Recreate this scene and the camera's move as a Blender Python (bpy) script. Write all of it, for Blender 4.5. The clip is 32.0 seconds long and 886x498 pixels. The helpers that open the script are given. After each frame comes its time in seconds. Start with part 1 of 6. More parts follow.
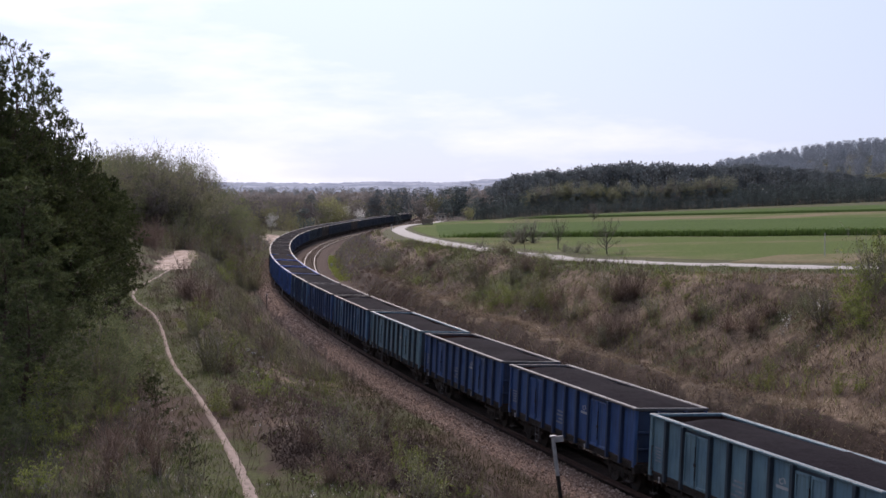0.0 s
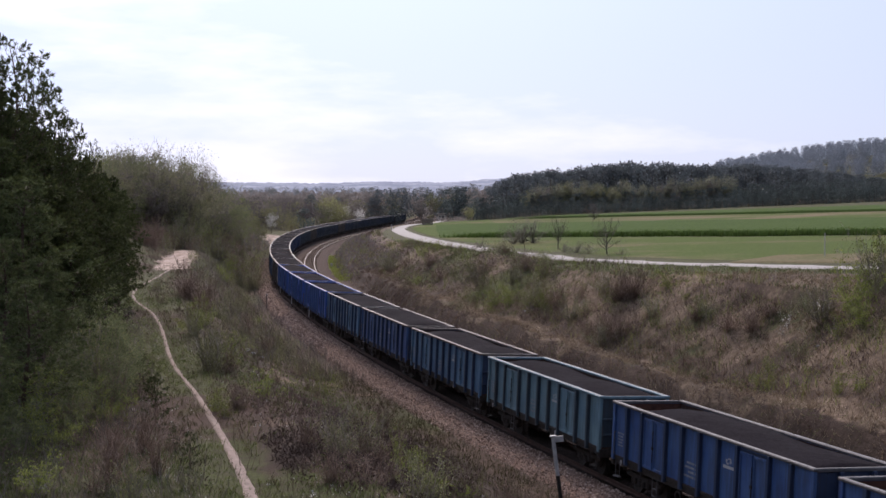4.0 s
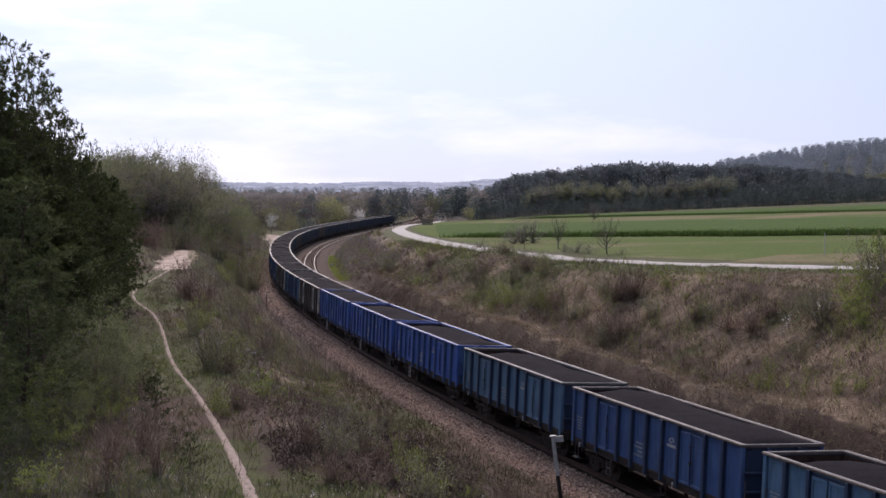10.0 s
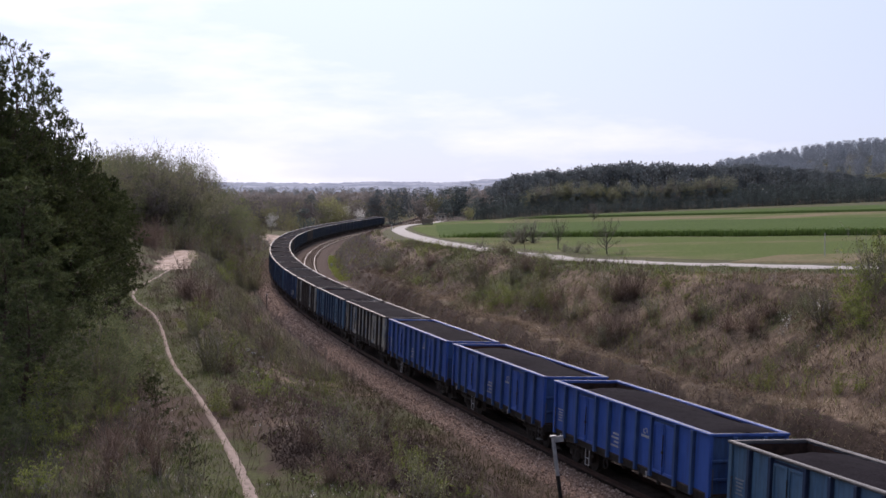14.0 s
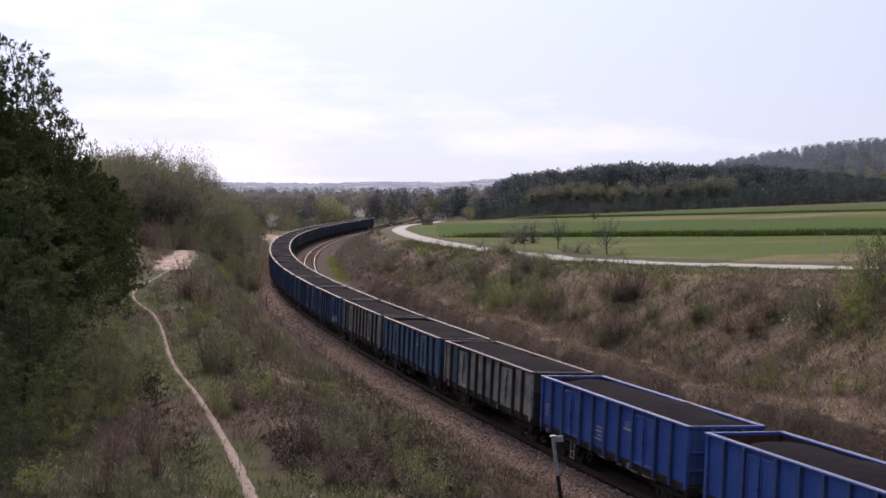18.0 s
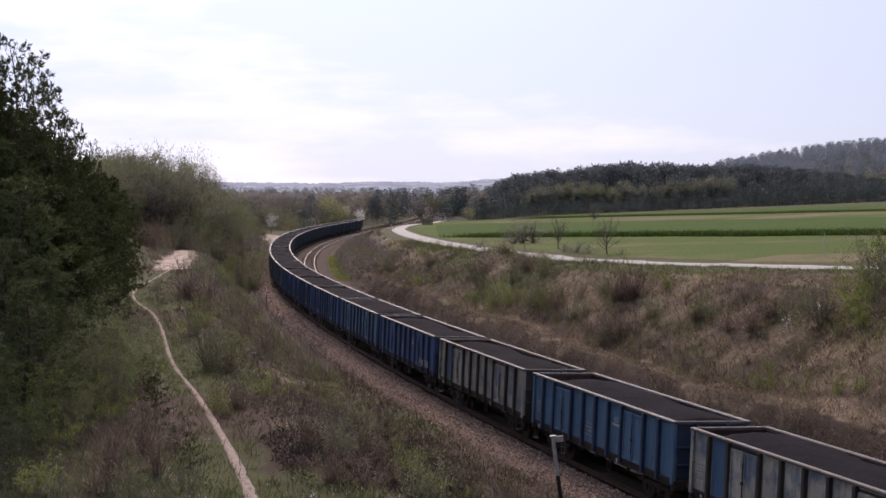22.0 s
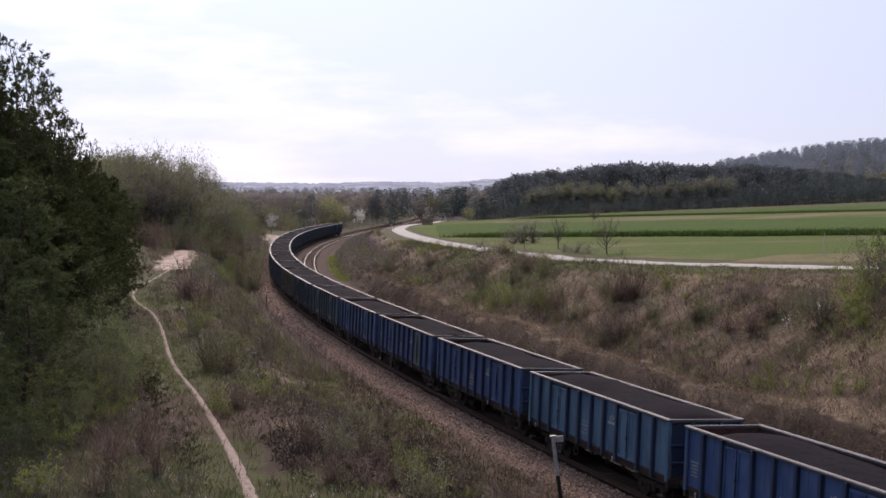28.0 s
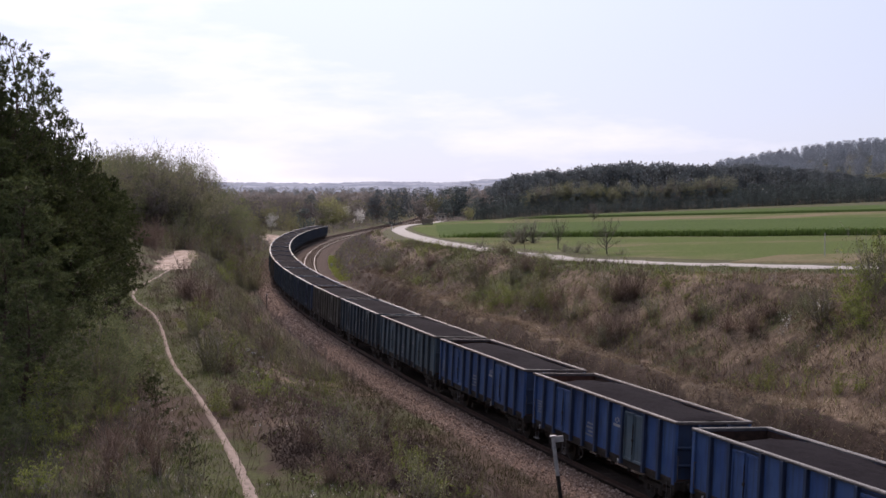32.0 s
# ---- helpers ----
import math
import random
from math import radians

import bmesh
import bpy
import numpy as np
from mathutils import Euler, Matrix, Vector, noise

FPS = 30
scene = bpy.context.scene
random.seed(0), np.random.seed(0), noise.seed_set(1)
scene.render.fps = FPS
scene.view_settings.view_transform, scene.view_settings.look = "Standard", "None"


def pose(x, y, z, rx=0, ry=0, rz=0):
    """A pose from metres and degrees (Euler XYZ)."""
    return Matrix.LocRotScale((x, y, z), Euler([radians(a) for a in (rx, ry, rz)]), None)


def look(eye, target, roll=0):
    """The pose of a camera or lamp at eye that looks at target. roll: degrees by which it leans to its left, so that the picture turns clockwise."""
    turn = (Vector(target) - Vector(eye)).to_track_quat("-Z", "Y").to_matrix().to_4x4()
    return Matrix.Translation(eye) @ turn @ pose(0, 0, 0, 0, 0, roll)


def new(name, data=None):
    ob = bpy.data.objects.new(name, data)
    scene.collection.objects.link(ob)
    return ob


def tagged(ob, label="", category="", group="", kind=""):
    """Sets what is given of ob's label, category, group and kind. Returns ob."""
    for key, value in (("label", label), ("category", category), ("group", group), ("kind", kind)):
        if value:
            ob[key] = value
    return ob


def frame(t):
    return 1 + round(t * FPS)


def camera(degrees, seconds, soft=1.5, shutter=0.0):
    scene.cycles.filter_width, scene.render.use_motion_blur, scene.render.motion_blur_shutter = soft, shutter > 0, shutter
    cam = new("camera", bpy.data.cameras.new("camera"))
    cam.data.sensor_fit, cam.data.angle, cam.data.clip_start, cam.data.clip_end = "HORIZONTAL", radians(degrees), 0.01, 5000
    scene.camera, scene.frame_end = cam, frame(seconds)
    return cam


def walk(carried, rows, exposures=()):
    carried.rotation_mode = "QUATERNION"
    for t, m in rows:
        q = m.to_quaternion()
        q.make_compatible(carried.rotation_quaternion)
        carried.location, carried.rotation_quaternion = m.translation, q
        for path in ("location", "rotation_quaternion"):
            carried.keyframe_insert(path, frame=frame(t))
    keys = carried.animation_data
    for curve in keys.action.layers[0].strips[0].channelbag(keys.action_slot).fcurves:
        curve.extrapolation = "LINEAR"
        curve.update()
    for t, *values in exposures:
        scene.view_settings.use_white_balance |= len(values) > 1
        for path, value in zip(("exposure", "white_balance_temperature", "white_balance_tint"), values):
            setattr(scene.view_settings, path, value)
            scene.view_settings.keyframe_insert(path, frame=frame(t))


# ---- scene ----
EXPOSURE = 0.0
SKY_STRENGTH = 0.090
VEIL = (6.3, 7.7, 9.8, 1)
CLOUD = (10.6, 11.0, 11.4, 1)
SUN_POWER = 2.35
# ---------------- camera ----------------
cam = camera(36.6, 32.0, soft=1.55)
EYE = (0.0, 0.0, 10.92)
STAND = pose(*EYE, 90 - 2.38, 0, 0)
walk(cam, [(0.0, STAND), (32.0, STAND)], exposures=[(0.0, EXPOSURE, 6530, 24), (13.0, EXPOSURE, 6550, 24), (19.0, EXPOSURE, 6860, 26), (32.0, EXPOSURE, 6840, 26)])

# ---------------- light ----------------
SUN_ELEV, SUN_AZ = radians(40), radians(-9)      # azimuth from +y towards +x
world = bpy.data.worlds.new("sky")
scene.world = world
world.use_nodes = True
wn, wl = world.node_tree.nodes, world.node_tree.links
wn.clear()
w_out, w_bg = wn.new("ShaderNodeOutputWorld"), wn.new("ShaderNodeBackground")
sky = wn.new("ShaderNodeTexSky")
sky.sky_type, sky.sun_disc = "NISHITA", False
sky.sun_elevation, sky.sun_rotation = SUN_ELEV, SUN_AZ
sky.air_density, sky.dust_density, sky.ozone_density = 1.0, 0.6, 2.0
w_co, w_map, w_no = wn.new("ShaderNodeTexCoord"), wn.new("ShaderNodeMapping"), wn.new("ShaderNodeTexNoise")
w_map.inputs["Scale"].default_value = (1.6, 1.6, 7.0)
w_map.inputs["Rotation"].default_value = (0.0, radians(9), 0.0)
w_map.inputs["Location"].default_value = (2.3, 0.4, 1.1)
w_no.inputs["Scale"].default_value, w_no.inputs["Detail"].default_value = 1.7, 7.0
w_no.inputs["Roughness"].default_value = 0.55
w_ramp = wn.new("ShaderNodeValToRGB")
w_ramp.color_ramp.elements[0].position, w_ramp.color_ramp.elements[1].position = 0.60, 0.82
w_haze = wn.new("ShaderNodeMix")
w_haze.data_type = "RGBA"
w_haze.inputs["Factor"].default_value, w_haze.inputs["B"].default_value = 0.84, VEIL
w_mix = wn.new("ShaderNodeMix")
w_mix.data_type = "RGBA"
w_mix.inputs["B"].default_value = CLOUD
wl.new(w_co.outputs["Generated"], w_map.inputs["Vector"])
wl.new(w_map.outputs["Vector"], w_no.inputs["Vector"])
wl.new(w_ramp.outputs["Color"], w_mix.inputs["Factor"])
wl.new(sky.outputs["Color"], w_haze.inputs["A"])
wl.new(w_haze.outputs["Result"], w_mix.inputs["A"])
# the veiled sun brightens the cloud round about it
w_dot, w_pow, w_mul, w_add = wn.new("ShaderNodeVectorMath"), wn.new("ShaderNodeMath"), wn.new("ShaderNodeMath"), wn.new("ShaderNodeMath")
w_dot.operation, w_pow.operation, w_mul.operation, w_add.operation = "DOT_PRODUCT", "POWER", "MULTIPLY", "ADD"
w_dot.inputs[1].default_value = (math.sin(SUN_AZ) * math.cos(SUN_ELEV), math.cos(SUN_AZ) * math.cos(SUN_ELEV), math.sin(SUN_ELEV))
w_max = wn.new("ShaderNodeMath")
w_max.operation = "MAXIMUM"
w_max.inputs[1].default_value = 0.0
w_pow.inputs[1].default_value, w_mul.inputs[1].default_value, w_add.inputs[1].default_value = 14.0, 1.9, 0.35
# and the sun's half of the sky is brighter than the other
w_side, w_half, w_hmul, w_sum = wn.new("ShaderNodeMath"), wn.new("ShaderNodeMath"), wn.new("ShaderNodeMath"), wn.new("ShaderNodeMath")
w_side.operation, w_half.operation, w_hmul.operation, w_sum.operation = "MULTIPLY_ADD", "POWER", "MULTIPLY", "ADD"
w_side.inputs[1].default_value, w_side.inputs[2].default_value = 0.5, 0.5
w_half.inputs[1].default_value, w_hmul.inputs[1].default_value = 2.0, 1.02
w_sc = wn.new("ShaderNodeVectorMath")
w_sc.operation = "SCALE"
wl.new(w_co.outputs["Generated"], w_dot.inputs[0])
wl.new(w_dot.outputs["Value"], w_max.inputs[0])
wl.new(w_max.outputs[0], w_pow.inputs[0])
wl.new(w_pow.outputs[0], w_mul.inputs[0])
wl.new(w_mul.outputs[0], w_add.inputs[0])
wl.new(w_mix.outputs["Result"], w_sc.inputs[0])
wl.new(w_dot.outputs["Value"], w_side.inputs[0])
wl.new(w_side.outputs[0], w_half.inputs[0])
wl.new(w_half.outputs[0], w_hmul.inputs[0])
wl.new(w_add.outputs[0], w_sum.inputs[0])
wl.new(w_hmul.outputs[0], w_sum.inputs[1])
wl.new(w_sum.outputs[0], w_sc.inputs["Scale"])
wl.new(w_sc.outputs["Vector"], w_bg.inputs["Color"])
w_thick = wn.new("ShaderNodeMath")
w_thick.operation = "ADD"
wl.new(w_no.outputs["Fac"], w_thick.inputs[0])
w_wide = wn.new("ShaderNodeMath")
w_wide.operation = "POWER"
w_wide.inputs[1].default_value = 9.5
wl.new(w_max.outputs[0], w_wide.inputs[0])
wl.new(w_wide.outputs[0], w_thick.inputs[1])
wl.new(w_thick.outputs[0], w_ramp.inputs["Fac"])
w_bg.inputs["Strength"].default_value = SKY_STRENGTH
wl.new(w_bg.outputs["Background"], w_out.inputs["Surface"])

sun = new("sun", bpy.data.lights.new("sun", "SUN"))
sun.data.energy, sun.data.angle, sun.data.color = SUN_POWER, radians(12), (1.0, 0.88, 0.71)
sun.matrix_world = look((-40 * math.sin(-SUN_AZ), 40 * math.cos(SUN_AZ), 40 * math.tan(SUN_ELEV)), (0, 0, 0))

# ---------------- the line of the railway ----------------
BEND = (0.92, 1.04, 1.15, 1.28, 1.38, 0.95, 1.40, 1.60, 1.43, 1.22, 1.08, 1.06, 1.14, 1.26, 1.34, 1.32, 1.14, 0.83, 0.42, 0.11,
        0.09, 0.28, 0.40, 0.23, -0.19, -0.62, -0.9)     # 1/km, every 20 m from -40 m
S_ALL = np.arange(-300.0, 760.1, 1.0)
_k = np.interp(S_ALL, np.arange(-40, 481, 20), BEND, left=0.6, right=-0.4) * 1e-3
_th = np.concatenate([[0], np.cumsum((_k[1:] + _k[:-1]) / 2)])
_th += -0.3207 - _th[300]
_dx, _dy = np.sin(_th), np.cos(_th)
LX = np.concatenate([[0], np.cumsum((_dx[1:] + _dx[:-1]) / 2)])
LY = np.concatenate([[0], np.cumsum((_dy[1:] + _dy[:-1]) / 2)])
LX += 10.484 - LX[300]
LY += 40.678 - LY[300]
CANT = 0.045
SECOND = 4.5                                     # spacing of the two tracks


def on_line(s, d=0.0):
    """The point of the line at s metres, d metres to the right of it, and its heading."""
    th = np.interp(s, S_ALL, _th)
    return np.interp(s, S_ALL, LX) + d * np.cos(th), np.interp(s, S_ALL, LY) - d * np.sin(th), th


def line_x(y):
    return np.interp(y, LY, LX)


# ---------------- the lie of the land ----------------
_rng = np.random.default_rng(7)
_waves = [(_rng.uniform(-1, 1, 2) * 2 * np.pi / w, _rng.uniform(0, 6.28), w) for w in (3, 3.7, 4.6, 6, 8, 11, 15, 23, 36, 60) for _ in range(2)]


def rough(x, y, longest=60):
    z = 0 * x
    for k, ph, w in _waves:
        if w <= longest:
            z = z + 0.008 * w ** 0.9 * np.sin(k[0] * x + k[1] * y + ph)
    return z


def smooth(a, lo, hi):
    t = np.clip((a - lo) / (hi - lo), 0, 1)
    return t * t * (3 - 2 * t)


def field_z(x, y):
    z = 5.62 + 0.0413 * np.minimum(x, 300) - 0.00737 * np.minimum(y, 560)
    return np.maximum(z, 0.2) - 1.2 * smooth(y, 330, 480) * (1 - smooth(x, 0, 40))


PATH = ((30, -3.5), (35, -4.65), (39.6, -5.7), (44, -6.81), (48.4, -8.0), (55.5, -10.0), (60.4, -11.5), (65.1, -13.05), (70.5, -14.5), (76.3, -15.9), (80.7, -16.98), (85.3, -18.2), (89.8, -19.5), (93.3, -20.8), (97, -22.3), (99.5, -23.1), (102.3, -23.8), (107.2, -24.5), (113.4, -25.0), (118.4, -25.3), (126.4, -25.85))


ROADLINE = [(60, 66), (42, 78), (25.7, 88), (17, 101), (10.6, 117), (6.5, 136), (3.2, 156), (-1.5, 190), (-5.2, 225), (-7.8, 258), (-9.8, 290), (-9.9, 320), (-8.2, 360), (-5.7, 400), (-2.5, 455), (0.5, 510)]


def lane_x(y):
    return np.interp(y, [p[1] for p in ROADLINE], [p[0] for p in ROADLINE])


def path_x(y):
    return np.interp(y, [p[0] for p in PATH], [p[1] for p in PATH])


def land(x, y):
    """Height of the ground."""
    x, y = np.asarray(x, float), np.asarray(y, float)
    d = x - line_x(y)
    a = -d
    # cutting's left bank, path shelf and wooded slope
    shelf = np.interp(y, [-50, 40, 70, 100, 140, 200, 260, 330, 420], [2.2, 1.9, 2.4, 3.1, 4.0, 4.3, 3.2, 1.0, 0.3])
    foot = np.interp(y, [40, 100, 140, 300], [4.6, 4.2, 4.0, 4.0])
    low = np.interp(y, [48, 80], [-0.40, -0.6])
    crest = np.interp(y, [40, 80, 140, 220, 300], [14.5, 14.0, 10.5, 10.5, 12])
    left = low + (shelf - low) * smooth(a, foot, crest) + np.interp(y, [0, 100, 150, 260, 400], [0.10, 0.12, 0.30, 0.2, 0.0]) * np.clip(a - crest - 3, 0, 26)
    # right bank up to the road and the fields
    top = field_z(x, y)
    ledge = np.interp(y, [30, 120, 260, 400], [1.5, 1.5, 1.0, 0.3])
    bank = -0.5 + (ledge + 0.5) * smooth(d, 8.6, 10.3) + np.maximum(top - ledge, 0) * smooth(d, 11.0, np.interp(y, [40, 120, 400], [21, 18, 15]))
    z = np.where(d < 0, left, bank)
    z = z + rough(x, y) * smooth(np.abs(d - 2), 7, 12) * np.where(d > 19, 0.15, 1.0) * np.where(d < 0, 0.55, 1.0) * (1 - 0.96 * smooth(y, 120, 185)) * (1 - np.exp(-((x - path_x(y)) / 3.0) ** 2) * (y < 140))
    z = z + (1.3 * rough(x * 2 + 5, y * 2, 6) + 1.2 * rough(x * 1.3, y * 1.3 + 9, 8)) * smooth(d, 8.4, 9.2) * (1 - smooth(d, 10.0, 11.5)) * (y < 170)
    # far off: gentle rises and the wooded hill
    z = z + 31 * np.exp(-(((x - 405) / 182) ** 2 + ((y - 1150) / 260) ** 2))
    z = z + smooth(y, 900, 2600) * 8
    # the mound on which the camera stands
    z = z + (9.2 - z) * (1 - smooth(y, 3, 22)) * smooth(a, 9, 14)
    return z


def P3(x, y, up=0.0):
    return (float(x), float(y), float(land(x, y)) + up)


# ---------------- materials ----------------
def shader(name):
    m = bpy.data.materials.new(name)
    m.use_nodes = True
    return m, m.node_tree.nodes, m.node_tree.links, m.node_tree.nodes["Principled BSDF"]


def noise_node(n, l, scale, detail=5.0, coords=None, rough_=0.6, stretch=None):
    t = n.new("ShaderNodeTexNoise")
    t.inputs["Scale"].default_value, t.inputs["Detail"].default_value, t.inputs["Roughness"].default_value = scale, detail, rough_
    if coords is not None:
        if stretch:
            mp = n.new("ShaderNodeMapping")
            mp.inputs["Scale"].default_value = stretch
            l.new(coords, mp.inputs["Vector"])
            coords = mp.outputs["Vector"]
        l.new(coords, t.inputs["Vector"])
    return t.outputs["Fac"]


def ramp(n, l, fac, stops):
    r = n.new("ShaderNodeValToRGB")
    while len(r.color_ramp.elements) < len(stops):
        r.color_ramp.elements.new(0.5)
    for e, (p, c) in zip(r.color_ramp.elements, stops):
        e.position = p
        e.color = (*c, 1) if len(c) == 3 else (c[0], c[0], c[0], 1)
    l.new(fac, r.inputs["Fac"])
    return r.outputs["Color"]


def mix(n, l, fac, a, b, how="MIX"):
    m = n.new("ShaderNodeMix")
    m.data_type, m.blend_type = "RGBA", how
    for key, v in (("Factor", fac), ("A", a), ("B", b)):
        if isinstance(v, (int, float)):
            m.inputs[key].default_value = v
        elif isinstance(v, tuple):
            m.inputs[key].default_value = (*v, 1)
        else:
            l.new(v, m.inputs[key])
    return m.outputs["Result"]


def bump(n, l, bsdf, height, strength, distance=0.02):
    b = n.new("ShaderNodeBump")
    b.inputs["Strength"].default_value, b.inputs["Distance"].default_value = strength, distance
    l.new(height, b.inputs["Height"])
    l.new(b.outputs["Normal"], bsdf.inputs["Normal"])


def stony(name, dark, light, scale, roughness=0.9, relief=0.5, depth=0.03, patches=0.3, metal=0.0, spec=0.4):
    """A grainy surface: two scales of noise between two colours."""
    m, n, l, p = shader(name)
    co = n.new("ShaderNodeTexCoord").outputs["Object"]
    fine, broad = noise_node(n, l, scale, 6, co), noise_node(n, l, patches, 4, co)
    c1 = ramp(n, l, fine, [(0.3, dark), (0.7, light)])
    c2 = mix(n, l, broad, c1, tuple(0.55 * v for v in dark), "MIX")
    c3 = mix(n, l, 0.5, c1, c2)
    l.new(c3, p.inputs["Base Color"])
    p.inputs["Roughness"].default_value, p.inputs["Metallic"].default_value = roughness, metal
    p.inputs["Specular IOR Level"].default_value = spec
    bump(n, l, p, fine, relief, depth)
    return m


def leafy(name, colours, translucent=0.25, roughness=0.75):
    """Leaves, needles, blades, twigs: each its own shade."""
    m, n, l, p = shader(name)
    g = n.new("ShaderNodeNewGeometry")
    o = n.new("ShaderNodeObjectInfo")
    c = ramp(n, l, g.outputs["Random Per Island"], [(i / max(1, len(colours) - 1), c) for i, c in enumerate(colours)])
    hs = n.new("ShaderNodeHueSaturation")
    mr = n.new("ShaderNodeMapRange")
    mr.inputs["To Min"].default_value, mr.inputs["To Max"].default_value = 0.75, 1.25
    l.new(o.outputs["Random"], mr.inputs["Value"])
    l.new(mr.outputs["Result"], hs.inputs["Value"])
    l.new(c, hs.inputs["Color"])
    l.new(hs.outputs["Color"], p.inputs["Base Color"])
    p.inputs["Roughness"].default_value = roughness
    p.inputs["Specular IOR Level"].default_value = 0.25
    if translucent:
        t, s = n.new("ShaderNodeBsdfTranslucent"), n.new("ShaderNodeMixShader")
        l.new(hs.outputs["Color"], t.inputs["Color"])
        s.inputs["Fac"].default_value = translucent
        l.new(p.outputs["BSDF"], s.inputs[1])
        l.new(t.outputs["BSDF"], s.inputs[2])
        l.new(s.outputs["Shader"], n["Material Output"].inputs["Surface"])
    return m


def paint(name, base, faded, dirt=0.45, rust=0.3, blotch=None, metal=0.0):
    """Weathered waggon paint: fading, coal dust streaks, rust specks, repainted patches."""
    m, n, l, p = shader(name)
    co = n.new("ShaderNodeTexCoord").outputs["Object"]
    geo = n.new("ShaderNodeNewGeometry").outputs["Position"]
    rnd = n.new("ShaderNodeObjectInfo").outputs["Random"]
    off = n.new("ShaderNodeVectorMath")
    off.operation = "ADD"
    sc = n.new("ShaderNodeVectorMath")
    sc.operation = "SCALE"
    sc.inputs["Scale"].default_value = 40.0
    cb = n.new("ShaderNodeCombineXYZ")
    for k in "XYZ":
        l.new(rnd, cb.inputs[k])
    l.new(cb.outputs["Vector"], sc.inputs[0])
    l.new(co, off.inputs[0])
    l.new(sc.outputs["Vector"], off.inputs[1])
    v = off.outputs["Vector"]
    broad = noise_node(n, l, 0.9, 4, v)
    streak = noise_node(n, l, 3.0, 6, v, stretch=(2.2, 2.2, 0.25))
    speck = noise_node(n, l, 9.0, 6, v, 0.7)
    c = mix(n, l, ramp(n, l, broad, [(0.38, (0.0,)), (0.62, (1.0,))]), base, faded)
    if blotch:
        # single panels repainted in another colour
        sx, dv, fl, wt = n.new("ShaderNodeSeparateXYZ"), n.new("ShaderNodeMath"), n.new("ShaderNodeMath"), n.new("ShaderNodeTexWhiteNoise")
        dv.operation, fl.operation, wt.noise_dimensions = "DIVIDE", "FLOOR", "1D"
        dv.inputs[1].default_value = 1.29
        l.new(co, sx.inputs[0])
        l.new(sx.outputs["X"], dv.inputs[0])
        l.new(dv.outputs[0], fl.inputs[0])
        l.new(fl.outputs[0], wt.inputs["W"])
        c = mix(n, l, ramp(n, l, wt.outputs["Value"], [(0.62, (0.0,)), (0.64, (1.0,))]), c, blotch)
        c = mix(n, l, ramp(n, l, noise_node(n, l, 1.1, 5, v, 0.65), [(0.46, (0.0,)), (0.64, (0.80,))]), c, blotch)
    c = mix(n, l, ramp(n, l, streak, [(0.45, (0.0,)), (0.75, (dirt,))]), c, (0.025, 0.024, 0.026))
    c = mix(n, l, ramp(n, l, speck, [(0.62, (0.0,)), (0.72, (rust,))]), c, (0.09, 0.045, 0.028))
    l.new(c, p.inputs["Base Color"])
    p.inputs["Roughness"].default_value, p.inputs["Metallic"].default_value = 0.55, metal
    bump(n, l, p, speck, 0.25, 0.004)
    return m


